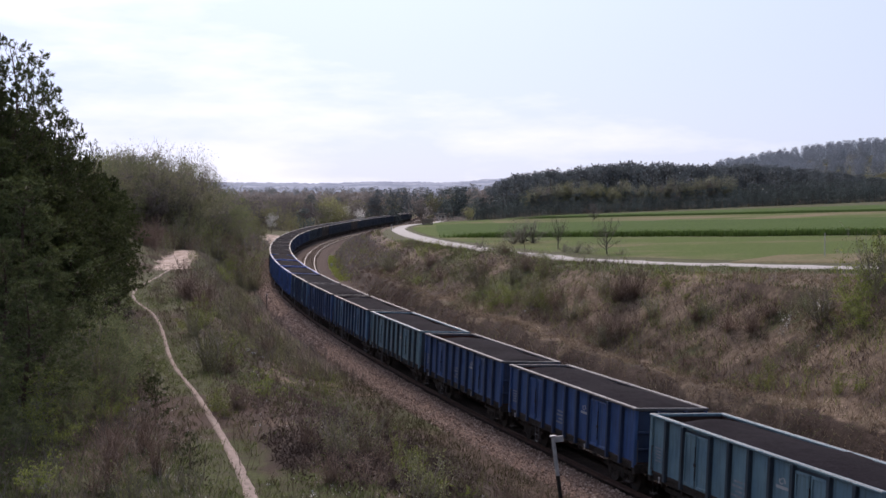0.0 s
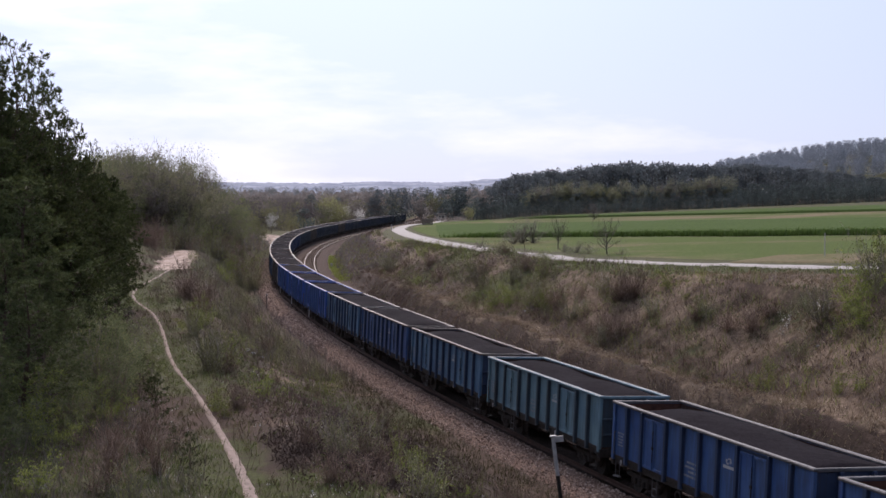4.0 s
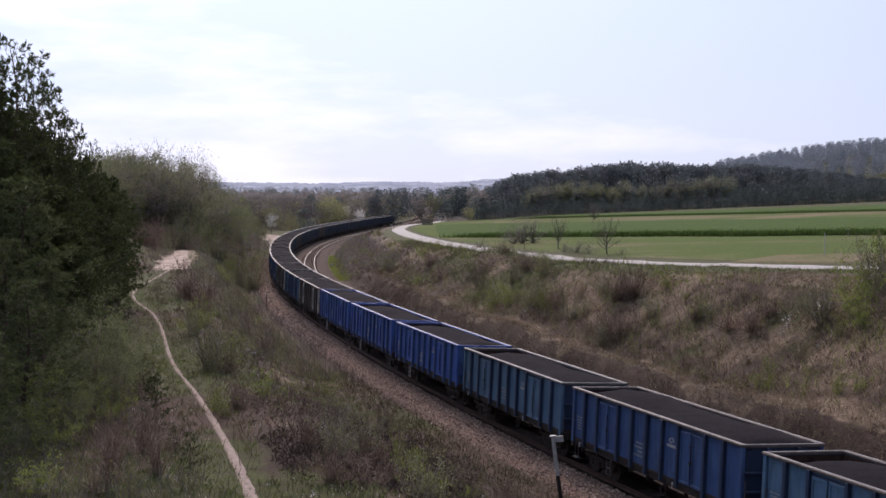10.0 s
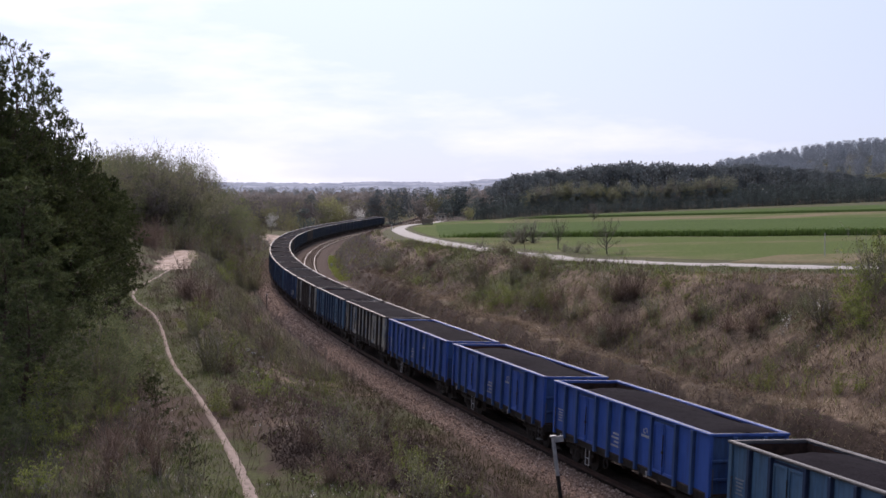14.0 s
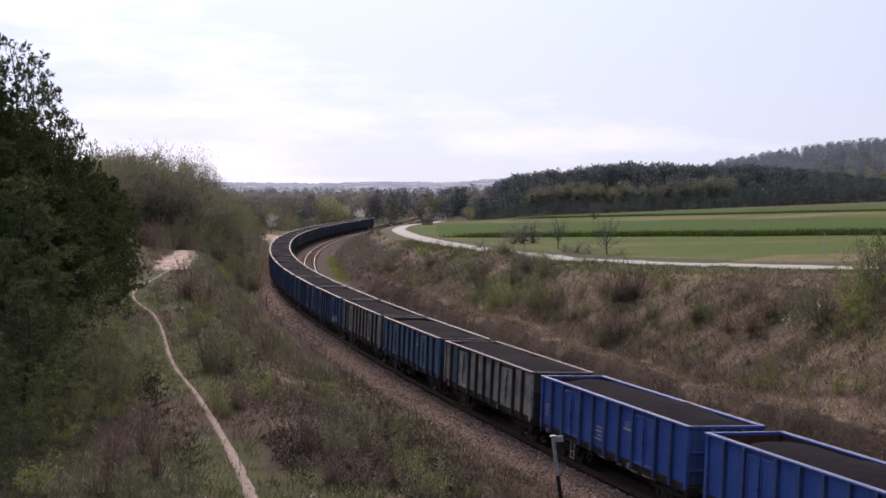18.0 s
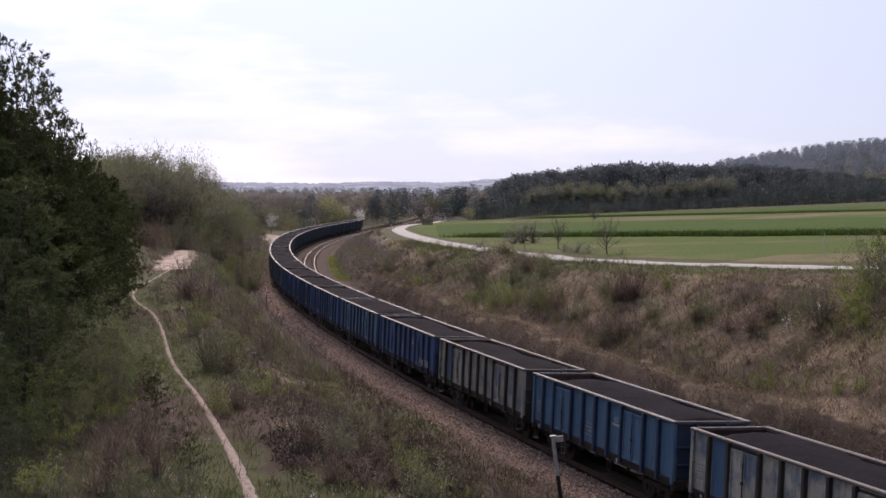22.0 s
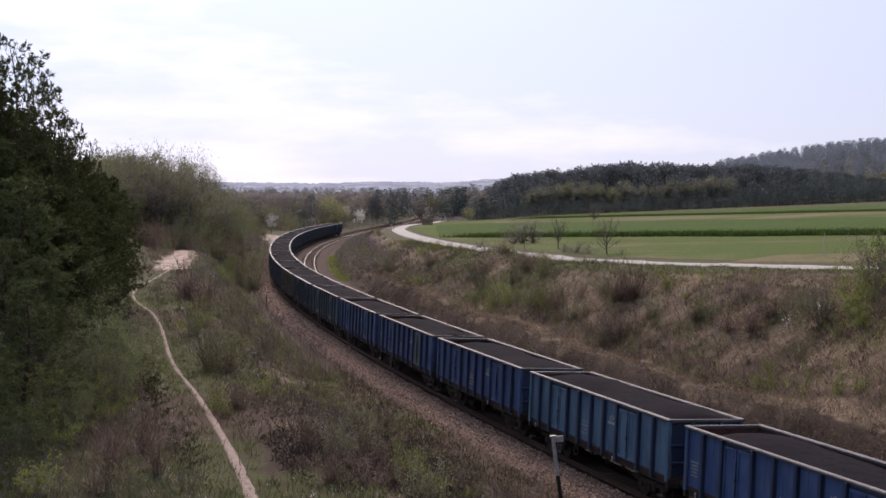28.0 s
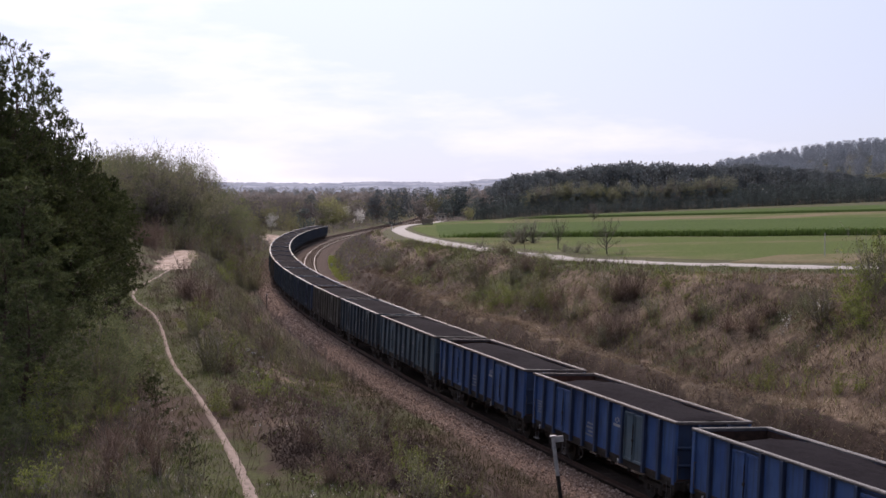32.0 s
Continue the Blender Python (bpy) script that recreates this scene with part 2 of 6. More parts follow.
def ground_material():
    m, n, l, p = shader("ground_cover")
    at = n.new("ShaderNodeAttribute")
    at.attribute_name = "cover"
    sep = n.new("ShaderNodeSeparateColor")
    l.new(at.outputs["Color"], sep.inputs["Color"])
    pos = n.new("ShaderNodeNewGeometry").outputs["Position"]
    grain, mid, broad = noise_node(n, l, 5.0, 8, pos, 0.7), noise_node(n, l, 0.7, 6, pos), noise_node(n, l, 0.12, 4, pos)
    earth = ramp(n, l, grain, [(0.30, (0.032, 0.019, 0.016)), (0.52, (0.090, 0.056, 0.045)), (0.72, (0.190, 0.130, 0.106))])
    dark_earth = ramp(n, l, grain, [(0.30, (0.011, 0.007, 0.006)), (0.52, (0.032, 0.020, 0.017)), (0.74, (0.078, 0.052, 0.044))])
    earth = mix(n, l, at.outputs["Alpha"], dark_earth, earth)
    straw = ramp(n, l, grain, [(0.30, (0.110, 0.074, 0.052)), (0.52, (0.280, 0.203, 0.144)), (0.72, (0.47, 0.36, 0.27))])
    green = ramp(n, l, grain, [(0.30, (0.040, 0.052, 0.018)), (0.55, (0.080, 0.099, 0.030)), (0.78, (0.145, 0.163, 0.060))])
    sand = ramp(n, l, grain, [(0.34, (0.28, 0.205, 0.170)), (0.56, (0.52, 0.415, 0.352)), (0.75, (0.70, 0.59, 0.52))])
    sand = mix(n, l, ramp(n, l, noise_node(n, l, 1.1, 5, pos, 0.7, stretch=(1.0, 0.35, 1.0)), [(0.40, (0.75,)), (0.56, (0.0,))]), sand, (0.17, 0.125, 0.095))

    def masked(channel, noise_out, lo, hi):
        a = n.new("ShaderNodeMath")
        a.operation = "ADD"
        s = n.new("ShaderNodeMath")
        s.operation = "SUBTRACT"
        l.new(noise_out, s.inputs[0])
        s.inputs[1].default_value = 0.5
        l.new(sep.outputs[channel], a.inputs[0])
        l.new(s.outputs[0], a.inputs[1])
        return ramp(n, l, a.outputs[0], [(lo, (0.0,)), (hi, (1.0,))])

    c = mix(n, l, masked("Green", mid, 0.35, 0.65), earth, straw)
    c = mix(n, l, masked("Red", mid, 0.38, 0.62), c, green)
    c = mix(n, l, ramp(n, l, broad, [(0.35, (0.55,)), (0.65, (0.1,))]), c, (0.052, 0.043, 0.030))
    c = mix(n, l, ramp(n, l, noise_node(n, l, 1.7, 5, pos, 0.7), [(0.42, (0.55,)), (0.56, (0.0,))]), c, (0.050, 0.036, 0.028))
    c = mix(n, l, masked("Blue", mid, 0.42, 0.58), c, sand)
    l.new(c, p.inputs["Base Color"])
    p.inputs["Roughness"].default_value = 0.95
    p.inputs["Specular IOR Level"].default_value = 0.15
    bump(n, l, p, grain, 0.7, 0.08)
    return m


GROUND = ground_material()
BALLAST = stony("ballast_stone", (0.072, 0.046, 0.036), (0.36, 0.248, 0.196), 11.0, 0.95, 1.0, 0.06, 0.6, spec=0.1)
# bed of the train's track, its colour darkened for the shade beneath the waggons
BED = stony("shaded_ballast", (0.030, 0.022, 0.019), (0.115, 0.083, 0.070), 12.0, 0.95, 1.0, 0.05, 0.4, spec=0.1)
ASPHALT = stony("pale_asphalt", (0.30, 0.285, 0.27), (0.46, 0.44, 0.42), 6.0, 0.85, 0.2, 0.01, 0.2)
SAND = stony("trodden_sand", (0.20, 0.150, 0.128), (0.46, 0.365, 0.320), 7.0, 0.95, 0.5, 0.03, 0.6)
RAIL = stony("worn_rail_steel", (0.22, 0.20, 0.19), (0.40, 0.38, 0.37), 4.0, 0.42, 0.05, 0.002, 0.5, metal=0.85)
SLEEPER = stony("grey_concrete", (0.12, 0.10, 0.09), (0.24, 0.21, 0.19), 9.0)
DUSTY = stony("brown_dusty_sleeper", (0.085, 0.062, 0.050), (0.20, 0.152, 0.124), 9.0, 0.95, spec=0.1)
COAL = stony("coal_lumps", (0.0070, 0.0058, 0.0085), (0.0210, 0.0175, 0.0245), 9.0, 1.0, 0.45, 0.03, 0.8, spec=0.06)
STEEL = stony("grimy_steel", (0.016, 0.013, 0.012), (0.055, 0.044, 0.038), 8.0, 0.75, 0.3, 0.01, 0.8)
WORN = stony("bare_worn_steel", (0.070, 0.068, 0.072), (0.190, 0.182, 0.188), 3.0, 0.65, 0.1, 0.004, 0.8, metal=0.1)
RIM = stony("scuffed_sheen_rim", (0.08, 0.078, 0.082), (0.26, 0.252, 0.26), 2.5, 0.52, 0.1, 0.003, 0.7, metal=0.55)
RUST = stony("rusty_plate", (0.042, 0.022, 0.017), (0.115, 0.060, 0.044), 5.0, 0.85, 0.3, 0.01, 0.7)
REDRUST = stony("red_rusty_lining", (0.065, 0.028, 0.021), (0.165, 0.078, 0.056), 5.0, 0.9, 0.3, 0.01, 0.7, spec=0.2)
RUSTWORN = stony("rust_worn_edge", (0.085, 0.066, 0.060), (0.190, 0.155, 0.142), 4.0, 0.75, 0.2, 0.006, 0.9)
INSIDE = stony("coal_dusted_rusty_plate", (0.024, 0.016, 0.014), (0.090, 0.050, 0.038), 5.0, 0.9, 0.3, 0.01, 0.7, spec=0.2)
WHITE = stony("white_marking", (0.34, 0.34, 0.35), (0.62, 0.62, 0.62), 6.0, 0.6, 0.1, 0.003, 1.2)
CHALK = stony("worn_white_lettering", (0.17, 0.195, 0.23), (0.40, 0.42, 0.45), 6.0, 0.6, 0.1, 0.003, 1.2)
BLACK = stony("black_marking", (0.012, 0.012, 0.012), (0.03, 0.03, 0.03), 6.0, 0.6, 0.1, 0.003, 1.2)
BARK = stony("grey_bark", (0.110, 0.096, 0.084), (0.235, 0.208, 0.182), 9.0, 0.9, 0.8, 0.03, 0.8)
PINEBARK = stony("brown_pine_bark", (0.040, 0.027, 0.021), (0.115, 0.074, 0.054), 7.0, 0.9, 0.8, 0.03, 0.8)
PLASTER = stony("pale_plaster", (0.55, 0.53, 0.50), (0.70, 0.68, 0.64), 3.0, 0.9, 0.1, 0.005, 0.5)
ROOFING = stony("grey_roofing", (0.10, 0.09, 0.085), (0.19, 0.175, 0.165), 4.0, 0.85, 0.3, 0.01, 0.5)
DARKGLASS = stony("dark_window", (0.02, 0.022, 0.025), (0.035, 0.038, 0.042), 2.0, 0.15, 0.0, 0.001, 0.5)
TWIG = leafy("bare_twigs", [(0.170, 0.148, 0.126), (0.235, 0.207, 0.178), (0.305, 0.272, 0.238)], 0.0, 0.9)
TWIGRED = leafy("reddish_twigs", [(0.128, 0.088, 0.068), (0.188, 0.133, 0.104), (0.252, 0.188, 0.148)], 0.0, 0.9)
NEEDLES = leafy("pine_needles", [(0.040, 0.054, 0.020), (0.058, 0.076, 0.027), (0.088, 0.108, 0.040)], 0.28)
# far conifers: needle colours lifted and blued for aerial haze
NEEDLEHAZED = leafy("hazed_needles", [(0.102, 0.120, 0.131), (0.125, 0.145, 0.156), (0.152, 0.173, 0.180)], 0.3)
NEEDLEYOUNG = leafy("hazed_young_needles", [(0.070, 0.093, 0.094), (0.090, 0.116, 0.115), (0.114, 0.140, 0.134)], 0.3)
BUDS = leafy("young_leaves", [(0.120, 0.150, 0.034), (0.185, 0.222, 0.056), (0.255, 0.285, 0.090)], 0.45)
BUDSDULL = leafy("olive_young_leaves", [(0.122, 0.132, 0.060), (0.178, 0.188, 0.088), (0.240, 0.244, 0.126)], 0.4)
BLOSSOM = leafy("white_blossom", [(0.60, 0.59, 0.55), (0.72, 0.71, 0.68), (0.82, 0.81, 0.78)], 0.4)
GRASSDRY = leafy("dry_grass_blades", [(0.100, 0.068, 0.048), (0.185, 0.135, 0.088), (0.300, 0.232, 0.155), (0.44, 0.36, 0.25)], 0.25)
DEADBRUSH = leafy("dead_purple_brown_brush", [(0.112, 0.080, 0.073), (0.150, 0.110, 0.100), (0.198, 0.148, 0.132)], 0.15, 0.95)
# the hill's woods: pale and bluish, with distance haze in the colour
HILLPINE = leafy("hazed_far_pines", [(0.246, 0.286, 0.342), (0.274, 0.315, 0.372), (0.305, 0.346, 0.400)], 0.35)
HILLWOOD = leafy("hazed_mixed_wood", [(0.195, 0.210, 0.215), (0.220, 0.235, 0.238), (0.245, 0.258, 0.256)], 0.55)
FREEBED = stony("brown_track_ballast", (0.040, 0.027, 0.023), (0.140, 0.098, 0.083), 12.0, 0.95, 1.0, 0.05, 0.4, spec=0.1)
STRAWPALE = leafy("pale_matted_straw", [(0.28, 0.215, 0.150), (0.40, 0.32, 0.235), (0.52, 0.43, 0.33)], 0.2)
GRASSOLIVE = leafy("olive_brown_grass_blades", [(0.045, 0.042, 0.021), (0.085, 0.080, 0.038), (0.140, 0.124, 0.068)], 0.25)
GRASSGREEN = leafy("green_grass_blades", [(0.048, 0.066, 0.019), (0.088, 0.118, 0.034), (0.146, 0.170, 0.058)], 0.35)
CROP = leafy("bright_green_crop", [(0.060, 0.105, 0.024), (0.085, 0.145, 0.034), (0.115, 0.180, 0.048)], 0.3)
# wooded ridges whose blue-grey carries the haze of distance
FARBLUE = stony("hazed_far_ridges", (0.25, 0.285, 0.36), (0.54, 0.575, 0.66), 0.016, 1.0, 0.0, 0.01, 0.003, spec=0.0)


# ---------------- mesh helpers ----------------
def link_mesh(name, verts, faces, material, parent=None, label="", flat=True):
    """An object from arrays: verts (n, 3), faces (m, k)."""
    me = bpy.data.meshes.new(name)
    verts = np.ascontiguousarray(verts, np.float32).reshape(-1, 3)
    faces = np.ascontiguousarray(faces, np.int32)
    m, k = faces.shape
    me.vertices.add(len(verts))
    me.vertices.foreach_set("co", verts.ravel())
    me.loops.add(m * k)
    me.loops.foreach_set("vertex_index", faces.ravel())
    me.polygons.add(m)
    me.polygons.foreach_set("loop_start", np.arange(m, dtype=np.int32) * k)
    me.polygons.foreach_set("use_smooth", np.full(m, not flat))
    me.update(calc_edges=True)
    me.materials.append(material)
    ob = new(name, me)
    ob.parent = parent
    if label:
        tagged(ob, label)
    return ob


def part(name, bm, material, parent, label=""):
    """Links a bmesh as one mesh object under a thing or part."""
    me = bpy.data.meshes.new(name)
    bm.to_mesh(me)
    bm.free()
    me.materials.append(material)
    ob = new(name, me)
    ob.parent = parent
    if label:
        tagged(ob, label)
    return ob


def box(bm, x0, x1, y0, y1, z0, z1, bevel=0.0):
    r = bmesh.ops.create_cube(bm, size=1.0)
    m = Matrix.Translation(((x0 + x1) / 2, (y0 + y1) / 2, (z0 + z1) / 2)) @ Matrix.Diagonal((x1 - x0, y1 - y0, z1 - z0, 1))
    bmesh.ops.transform(bm, matrix=m, verts=r["verts"])
    if bevel:
        es = list({e for v in r["verts"] for e in v.link_edges})
        bmesh.ops.bevel(bm, geom=es, offset=bevel, segments=1, affect="EDGES")
    return bm


def rod(bm, p0, p1, r0, r1=None, sides=10):
    p0, p1 = Vector(p0), Vector(p1)
    c = bmesh.ops.create_cone(bm, cap_ends=True, segments=sides, radius1=r0, radius2=r0 if r1 is None else r1, depth=(p1 - p0).length)
    q = (p1 - p0).to_track_quat("Z", "Y").to_matrix().to_4x4()
    bmesh.ops.transform(bm, matrix=Matrix.Translation((p0 + p1) / 2) @ q, verts=c["verts"])
    return bm


def ribbon(name, s_values, profile, material, kind_label, category="", track=0.0, cant=CANT, kind="structure"):
    """A cross-section of (offset, height) swept along the line."""
    s = np.asarray(s_values, float)
    rows = []
    for d, z in profile:
        x, y, _ = on_line(s, track + d)
        rows.append(np.stack([x, y, np.full_like(x, z) - d * cant], 1))
    v = np.stack(rows, 1)
    n, m = v.shape[:2]
    i, j = np.meshgrid(np.arange(n - 1), np.arange(m - 1), indexing="ij")
    a = (i * m + j).ravel()
    f = np.stack([a, a + 1, a + m + 1, a + m], 1)
    ob = link_mesh(name, v.reshape(-1, 3), f, material)
    return tagged(ob, kind_label, category, kind=kind)


# ---------------- ground sheet ----------------
def steps(*pieces):
    out = [pieces[0][0]]
    for a, b, step in pieces:
        n = max(1, int(round((b - a) / step)))
        out += list(np.linspace(a, b, n + 1)[1:])
    return np.array(out)


def bare_earth(x, y):
    """How far the dark earth lies open between path and railway."""
    return np.clip(np.exp(-((x + 4.9) / 1.9) ** 2 - ((y - 45.5) / 3.5) ** 2) + np.exp(-((x + 2.0) / 2.0) ** 2 - ((y - 54) / 5) ** 2) + 0.6 * np.exp(-((x + 1.2) / 2.2) ** 2 - ((y - 43) / 3.5) ** 2), 0, 1)


def build_ground():
    ds = steps((-3500, -600, 290), (-600, -120, 40), (-120, -40, 5), (-40, -4, 0.6), (-4, 9, 1.3), (9, 24, 0.5), (24, 60, 2.0), (60, 260, 10), (260, 700, 30), (700, 3500, 280))
    ys = steps((-400, -20, 40), (-20, 24, 3), (24, 160, 0.8), (160, 330, 1.5), (330, 700, 8), (700, 1700, 40), (1700, 4700, 300))
    Y, D = np.meshgrid(ys, ds, indexing="ij")
    X = line_x(Y) * (1 - smooth(Y, 650, 1500)) + D
    Z = land(X, Y)
    n, m = X.shape
    i, j = np.meshgrid(np.arange(n - 1), np.arange(m - 1), indexing="ij")
    a = (i * m + j).ravel()
    ob = link_mesh("ground", np.stack([X, Y, Z], 2).reshape(-1, 3), np.stack([a, a + 1, a + m + 1, a + m], 1), GROUND, flat=False)
    tagged(ob, "uneven spring ground of brown earth, straw and patchy green grass", "ground", kind="structure")
    bare = bare_earth(X, Y)
    # what covers it: red = green grass, green = straw, blue = bare sand
    A = -D
    r = rough(X * 1.3 + 40, Y * 1.3, 36) * 1.5
    near_path = np.exp(-((A - path_a(Y) + 0.5) / 3.2) ** 2) * (Y < 135)
    green = np.where(D < 0, 0.32 + 0.42 * near_path - 0.7 * bare - 0.5 * np.exp(-((X + 6.0) / 2.2) ** 2 - ((Y - 58) / 6) ** 2) - 0.15 * smooth(A, 20, 30) + 0.34 * smooth(Y, 120, 170), 0.02 + 0.26 * np.exp(-((Y - 118) / 26) ** 2) + rough(X * 1.7 + 7, Y * 1.7, 15) * 1.2) + np.where(D < 0, 0.35 * r + 0.55 * rough(X * 2.3 + 9, Y * 2.3, 11), 0.5 * r)
    green = np.where((D > 17) & (X > lane_x(Y) - 10.0 - 0.8 * rough(X * 2, Y * 2, 11)), 0.95, green)
    green = np.where((D > 8.3) & (D < 10.2), 0.0, green)
    green = green + 1.4 * np.exp(-((D - 8.9) / 0.9) ** 2 - ((Y - 205) / 26) ** 2)
    straw = np.where(D > 8, 0.22 + 0.36 * smooth(D, 11.5, 17), 0.20 - 0.5 * bare) + np.where(D > 8, 1.2, 0.5) * rough(X * 0.8 - 90, Y * 0.8, 23) + 1.3 * rough(X * 1.9, Y * 1.9 + 30, 11)
    straw = straw + 0.40 * np.exp(-((X - 15) / 3.5) ** 2 - ((Y - 85) / 10) ** 2) - 0.35 * np.exp(-((X - 18.7) / 2.5) ** 2 - ((Y - 72) / 5) ** 2)
    straw = np.where((D > 8.3) & (D < 10.2), -0.1, straw) + 1.1 * np.exp(-((D - 10.9 - 4.5 * rough(X * 1.1 + 3, Y * 1.1, 11)) / 0.6) ** 2) * (Y < 125)
    sandy = (1.5 + 1.5 * rough(X * 3, Y * 3, 11)) * np.exp(-((X + 27.6 + 0.14 * (Y - 139)) / 1.7) ** 2 - ((Y - 140) / 15) ** 4) + 1.2 * np.exp(-(((X + 36) / 5) ** 2 + ((Y - 300) / 20) ** 2))
    # alpha: low where the bare earth is darker
    darkening = 0.5 * np.exp(-((D - 9.3 - 2.0 * rough(X * 2, Y * 2, 11)) / 1.1) ** 2) + 0.9 * bare + 0.75 * (D < -4) * (D > -11.5) * (Y < 80) + 0.7 * (X < path_x(Y) - 2.5) * (Y < 75) * (D < 0) + np.exp(-((X - 18.7) / 2.5) ** 2 - ((Y - 72) / 5) ** 2) + 0.8 * smooth(rough(X * 1.1 + 77, Y * 1.1, 23), 0.05, 0.22) * (D > 10)
    col = np.stack([np.clip(green, 0, 1), np.clip(straw, 0, 1), np.clip(sandy, 0, 1), 1 - np.clip(darkening, 0, 1)], 2).astype(np.float32)
    at = ob.data.color_attributes.new("cover", "FLOAT_COLOR", "POINT")
    at.data.foreach_set("color", col.ravel())
    return ob


def path_a(y):
    return line_x(y) - path_x(y)


def strip(name, pts, width, material, label, category, up=0.03):
    """A way laid on the ground along points (x, y), a little crowned, with its edges let into the soil."""
    pts = np.array(pts, float)
    seg = np.concatenate([[0], np.cumsum(np.hypot(*np.diff(pts, axis=0).T))])
    u = np.arange(0, seg[-1], 0.6)
    x, y = np.interp(u, seg, pts[:, 0]), np.interp(u, seg, pts[:, 1])
    for _ in range(24):
        x[1:-1], y[1:-1] = (x[:-2] + 2 * x[1:-1] + x[2:]) / 4, (y[:-2] + 2 * y[1:-1] + y[2:]) / 4
    tx, ty = np.gradient(x), np.gradient(y)
    ln = np.hypot(tx, ty)
    nx, ny = ty / ln, -tx / ln
    rows = []
    for k, dz in ((-0.62, -0.08), (-0.5, 0.4 * up), (-0.2, up), (0.2, up), (0.5, 0.4 * up), (0.62, -0.08)):
        w = (width(y) if callable(width) else width) * (1 + 0.10 * np.sin(u * 0.9) + 0.10 * np.sin(u * 2.3 + 3 * k) + 0.08 * np.sin(u * 4.1 + 5 * k))
        px, py = x + nx * w * k, y + ny * w * k
        rows.append(np.stack([px, py, land(px, py) + dz], 1))
    v = np.stack(rows, 1)
    n, m = v.shape[:2]
    i, j = np.meshgrid(np.arange(n - 1), np.arange(m - 1), indexing="ij")
    a = (i * m + j).ravel()
    return tagged(link_mesh(name, v.reshape(-1, 3), np.stack([a, a + 1, a + m + 1, a + m], 1), material, flat=False), label, category, kind="structure")


build_ground()
strip("footpath", [(x, y) for y, x in PATH], lambda y: np.interp(y, [36, 42, 50, 60, 100, 126], [0.40, 0.36, 0.26, 0.20, 0.20, 0.24]), SAND, "narrow trodden sandy footpath winding through grass", "path", 0.035)
strip("road", ROADLINE, 2.7, ASPHALT, "narrow pale asphalt lane beside the fields", "road", 0.05)

S_NEAR = np.arange(-260, 740, 4.0)
ribbon("track_bed", S_NEAR, [(-1.4, -0.26), (1.9, -0.24)], BED, "dark ballast bed with the train's shade in its colour", "track bed", cant=0.0)
ribbon("track_bed", S_NEAR, [(1.9, -0.24), (6.4, -0.24), (6.9, -0.26), (8.4, -0.9)], FREEBED, "brown ballast bed of the free track", "track bed", cant=0.0)
ribbon("ballast_shoulder", S_NEAR, [(-3.7, -0.85), (-2.8, -0.47), (-2.15, -0.22), (-1.3, -0.20), (-0.95, -0.215), (-0.92, -0.30)], BALLAST, "sloping shoulder of pinkish-brown crushed stone ballast", "ballast", cant=0.0)
RAILSHAPE = [(-0.07, -0.18), (-0.07, -0.165), (-0.012, -0.14), (-0.012, -0.05), (-0.036, -0.035), (-0.034, -0.004), (0.034, -0.004), (0.036, -0.035), (0.012, -0.05), (0.012, -0.14), (0.07, -0.165), (0.07, -0.18)]
HEADSHAPE = [(-0.034, -0.006), (-0.030, 0.0), (0.030, 0.0), (0.034, -0.006)]
for off in (0.0, SECOND):
    for side in (-0.7525, 0.7525):
        web = ribbon("rail", S_NEAR, [(side + d, z) for d, z in RAILSHAPE], RUST, "long curved steel rail, rusty with a shiny worn head", "rail", track=off)
        # heads below the train are coloured dull for its shade
        top = ribbon("head", S_NEAR, [(side + d, z) for d, z in HEADSHAPE], RAIL if off else RUST, "", track=off, kind="")
        top.parent = web


def sleepers(off, material, label, top=-0.17, cant=CANT):
    ss = np.arange(-40, 560, 0.65)
    x, y, th = on_line(ss, off)
    c = np.array([[i, j, k] for i in (-1.25, 1.25) for j in (-0.13, 0.13) for k in (-0.30, top)])
    v = np.stack([x[:, None] + c[:, 0] * np.cos(th)[:, None] + c[:, 1] * np.sin(th)[:, None],
                  y[:, None] - c[:, 0] * np.sin(th)[:, None] + c[:, 1] * np.cos(th)[:, None],
                  -c[:, 0] * cant + c[:, 2] + 0 * x[:, None]], 2)
    q = np.array([[1, 3, 7, 5], [0, 1, 5, 4], [2, 6, 7, 3], [0, 2, 3, 1], [4, 5, 7, 6]])
    f = (np.arange(len(ss))[:, None, None] * 8 + q).reshape(-1, 4)
    tagged(link_mesh("sleepers", v.reshape(-1, 3), f, material), label, "sleeper", kind="stuff")


# these sleepers share the bed's colour, which holds the train's shade
sleepers(0.0, BED, "sleepers coloured dark for the shade under the train", -0.236, 0.0)
sleepers(SECOND, DUSTY, "dusty brown concrete sleepers bedded in ballast")


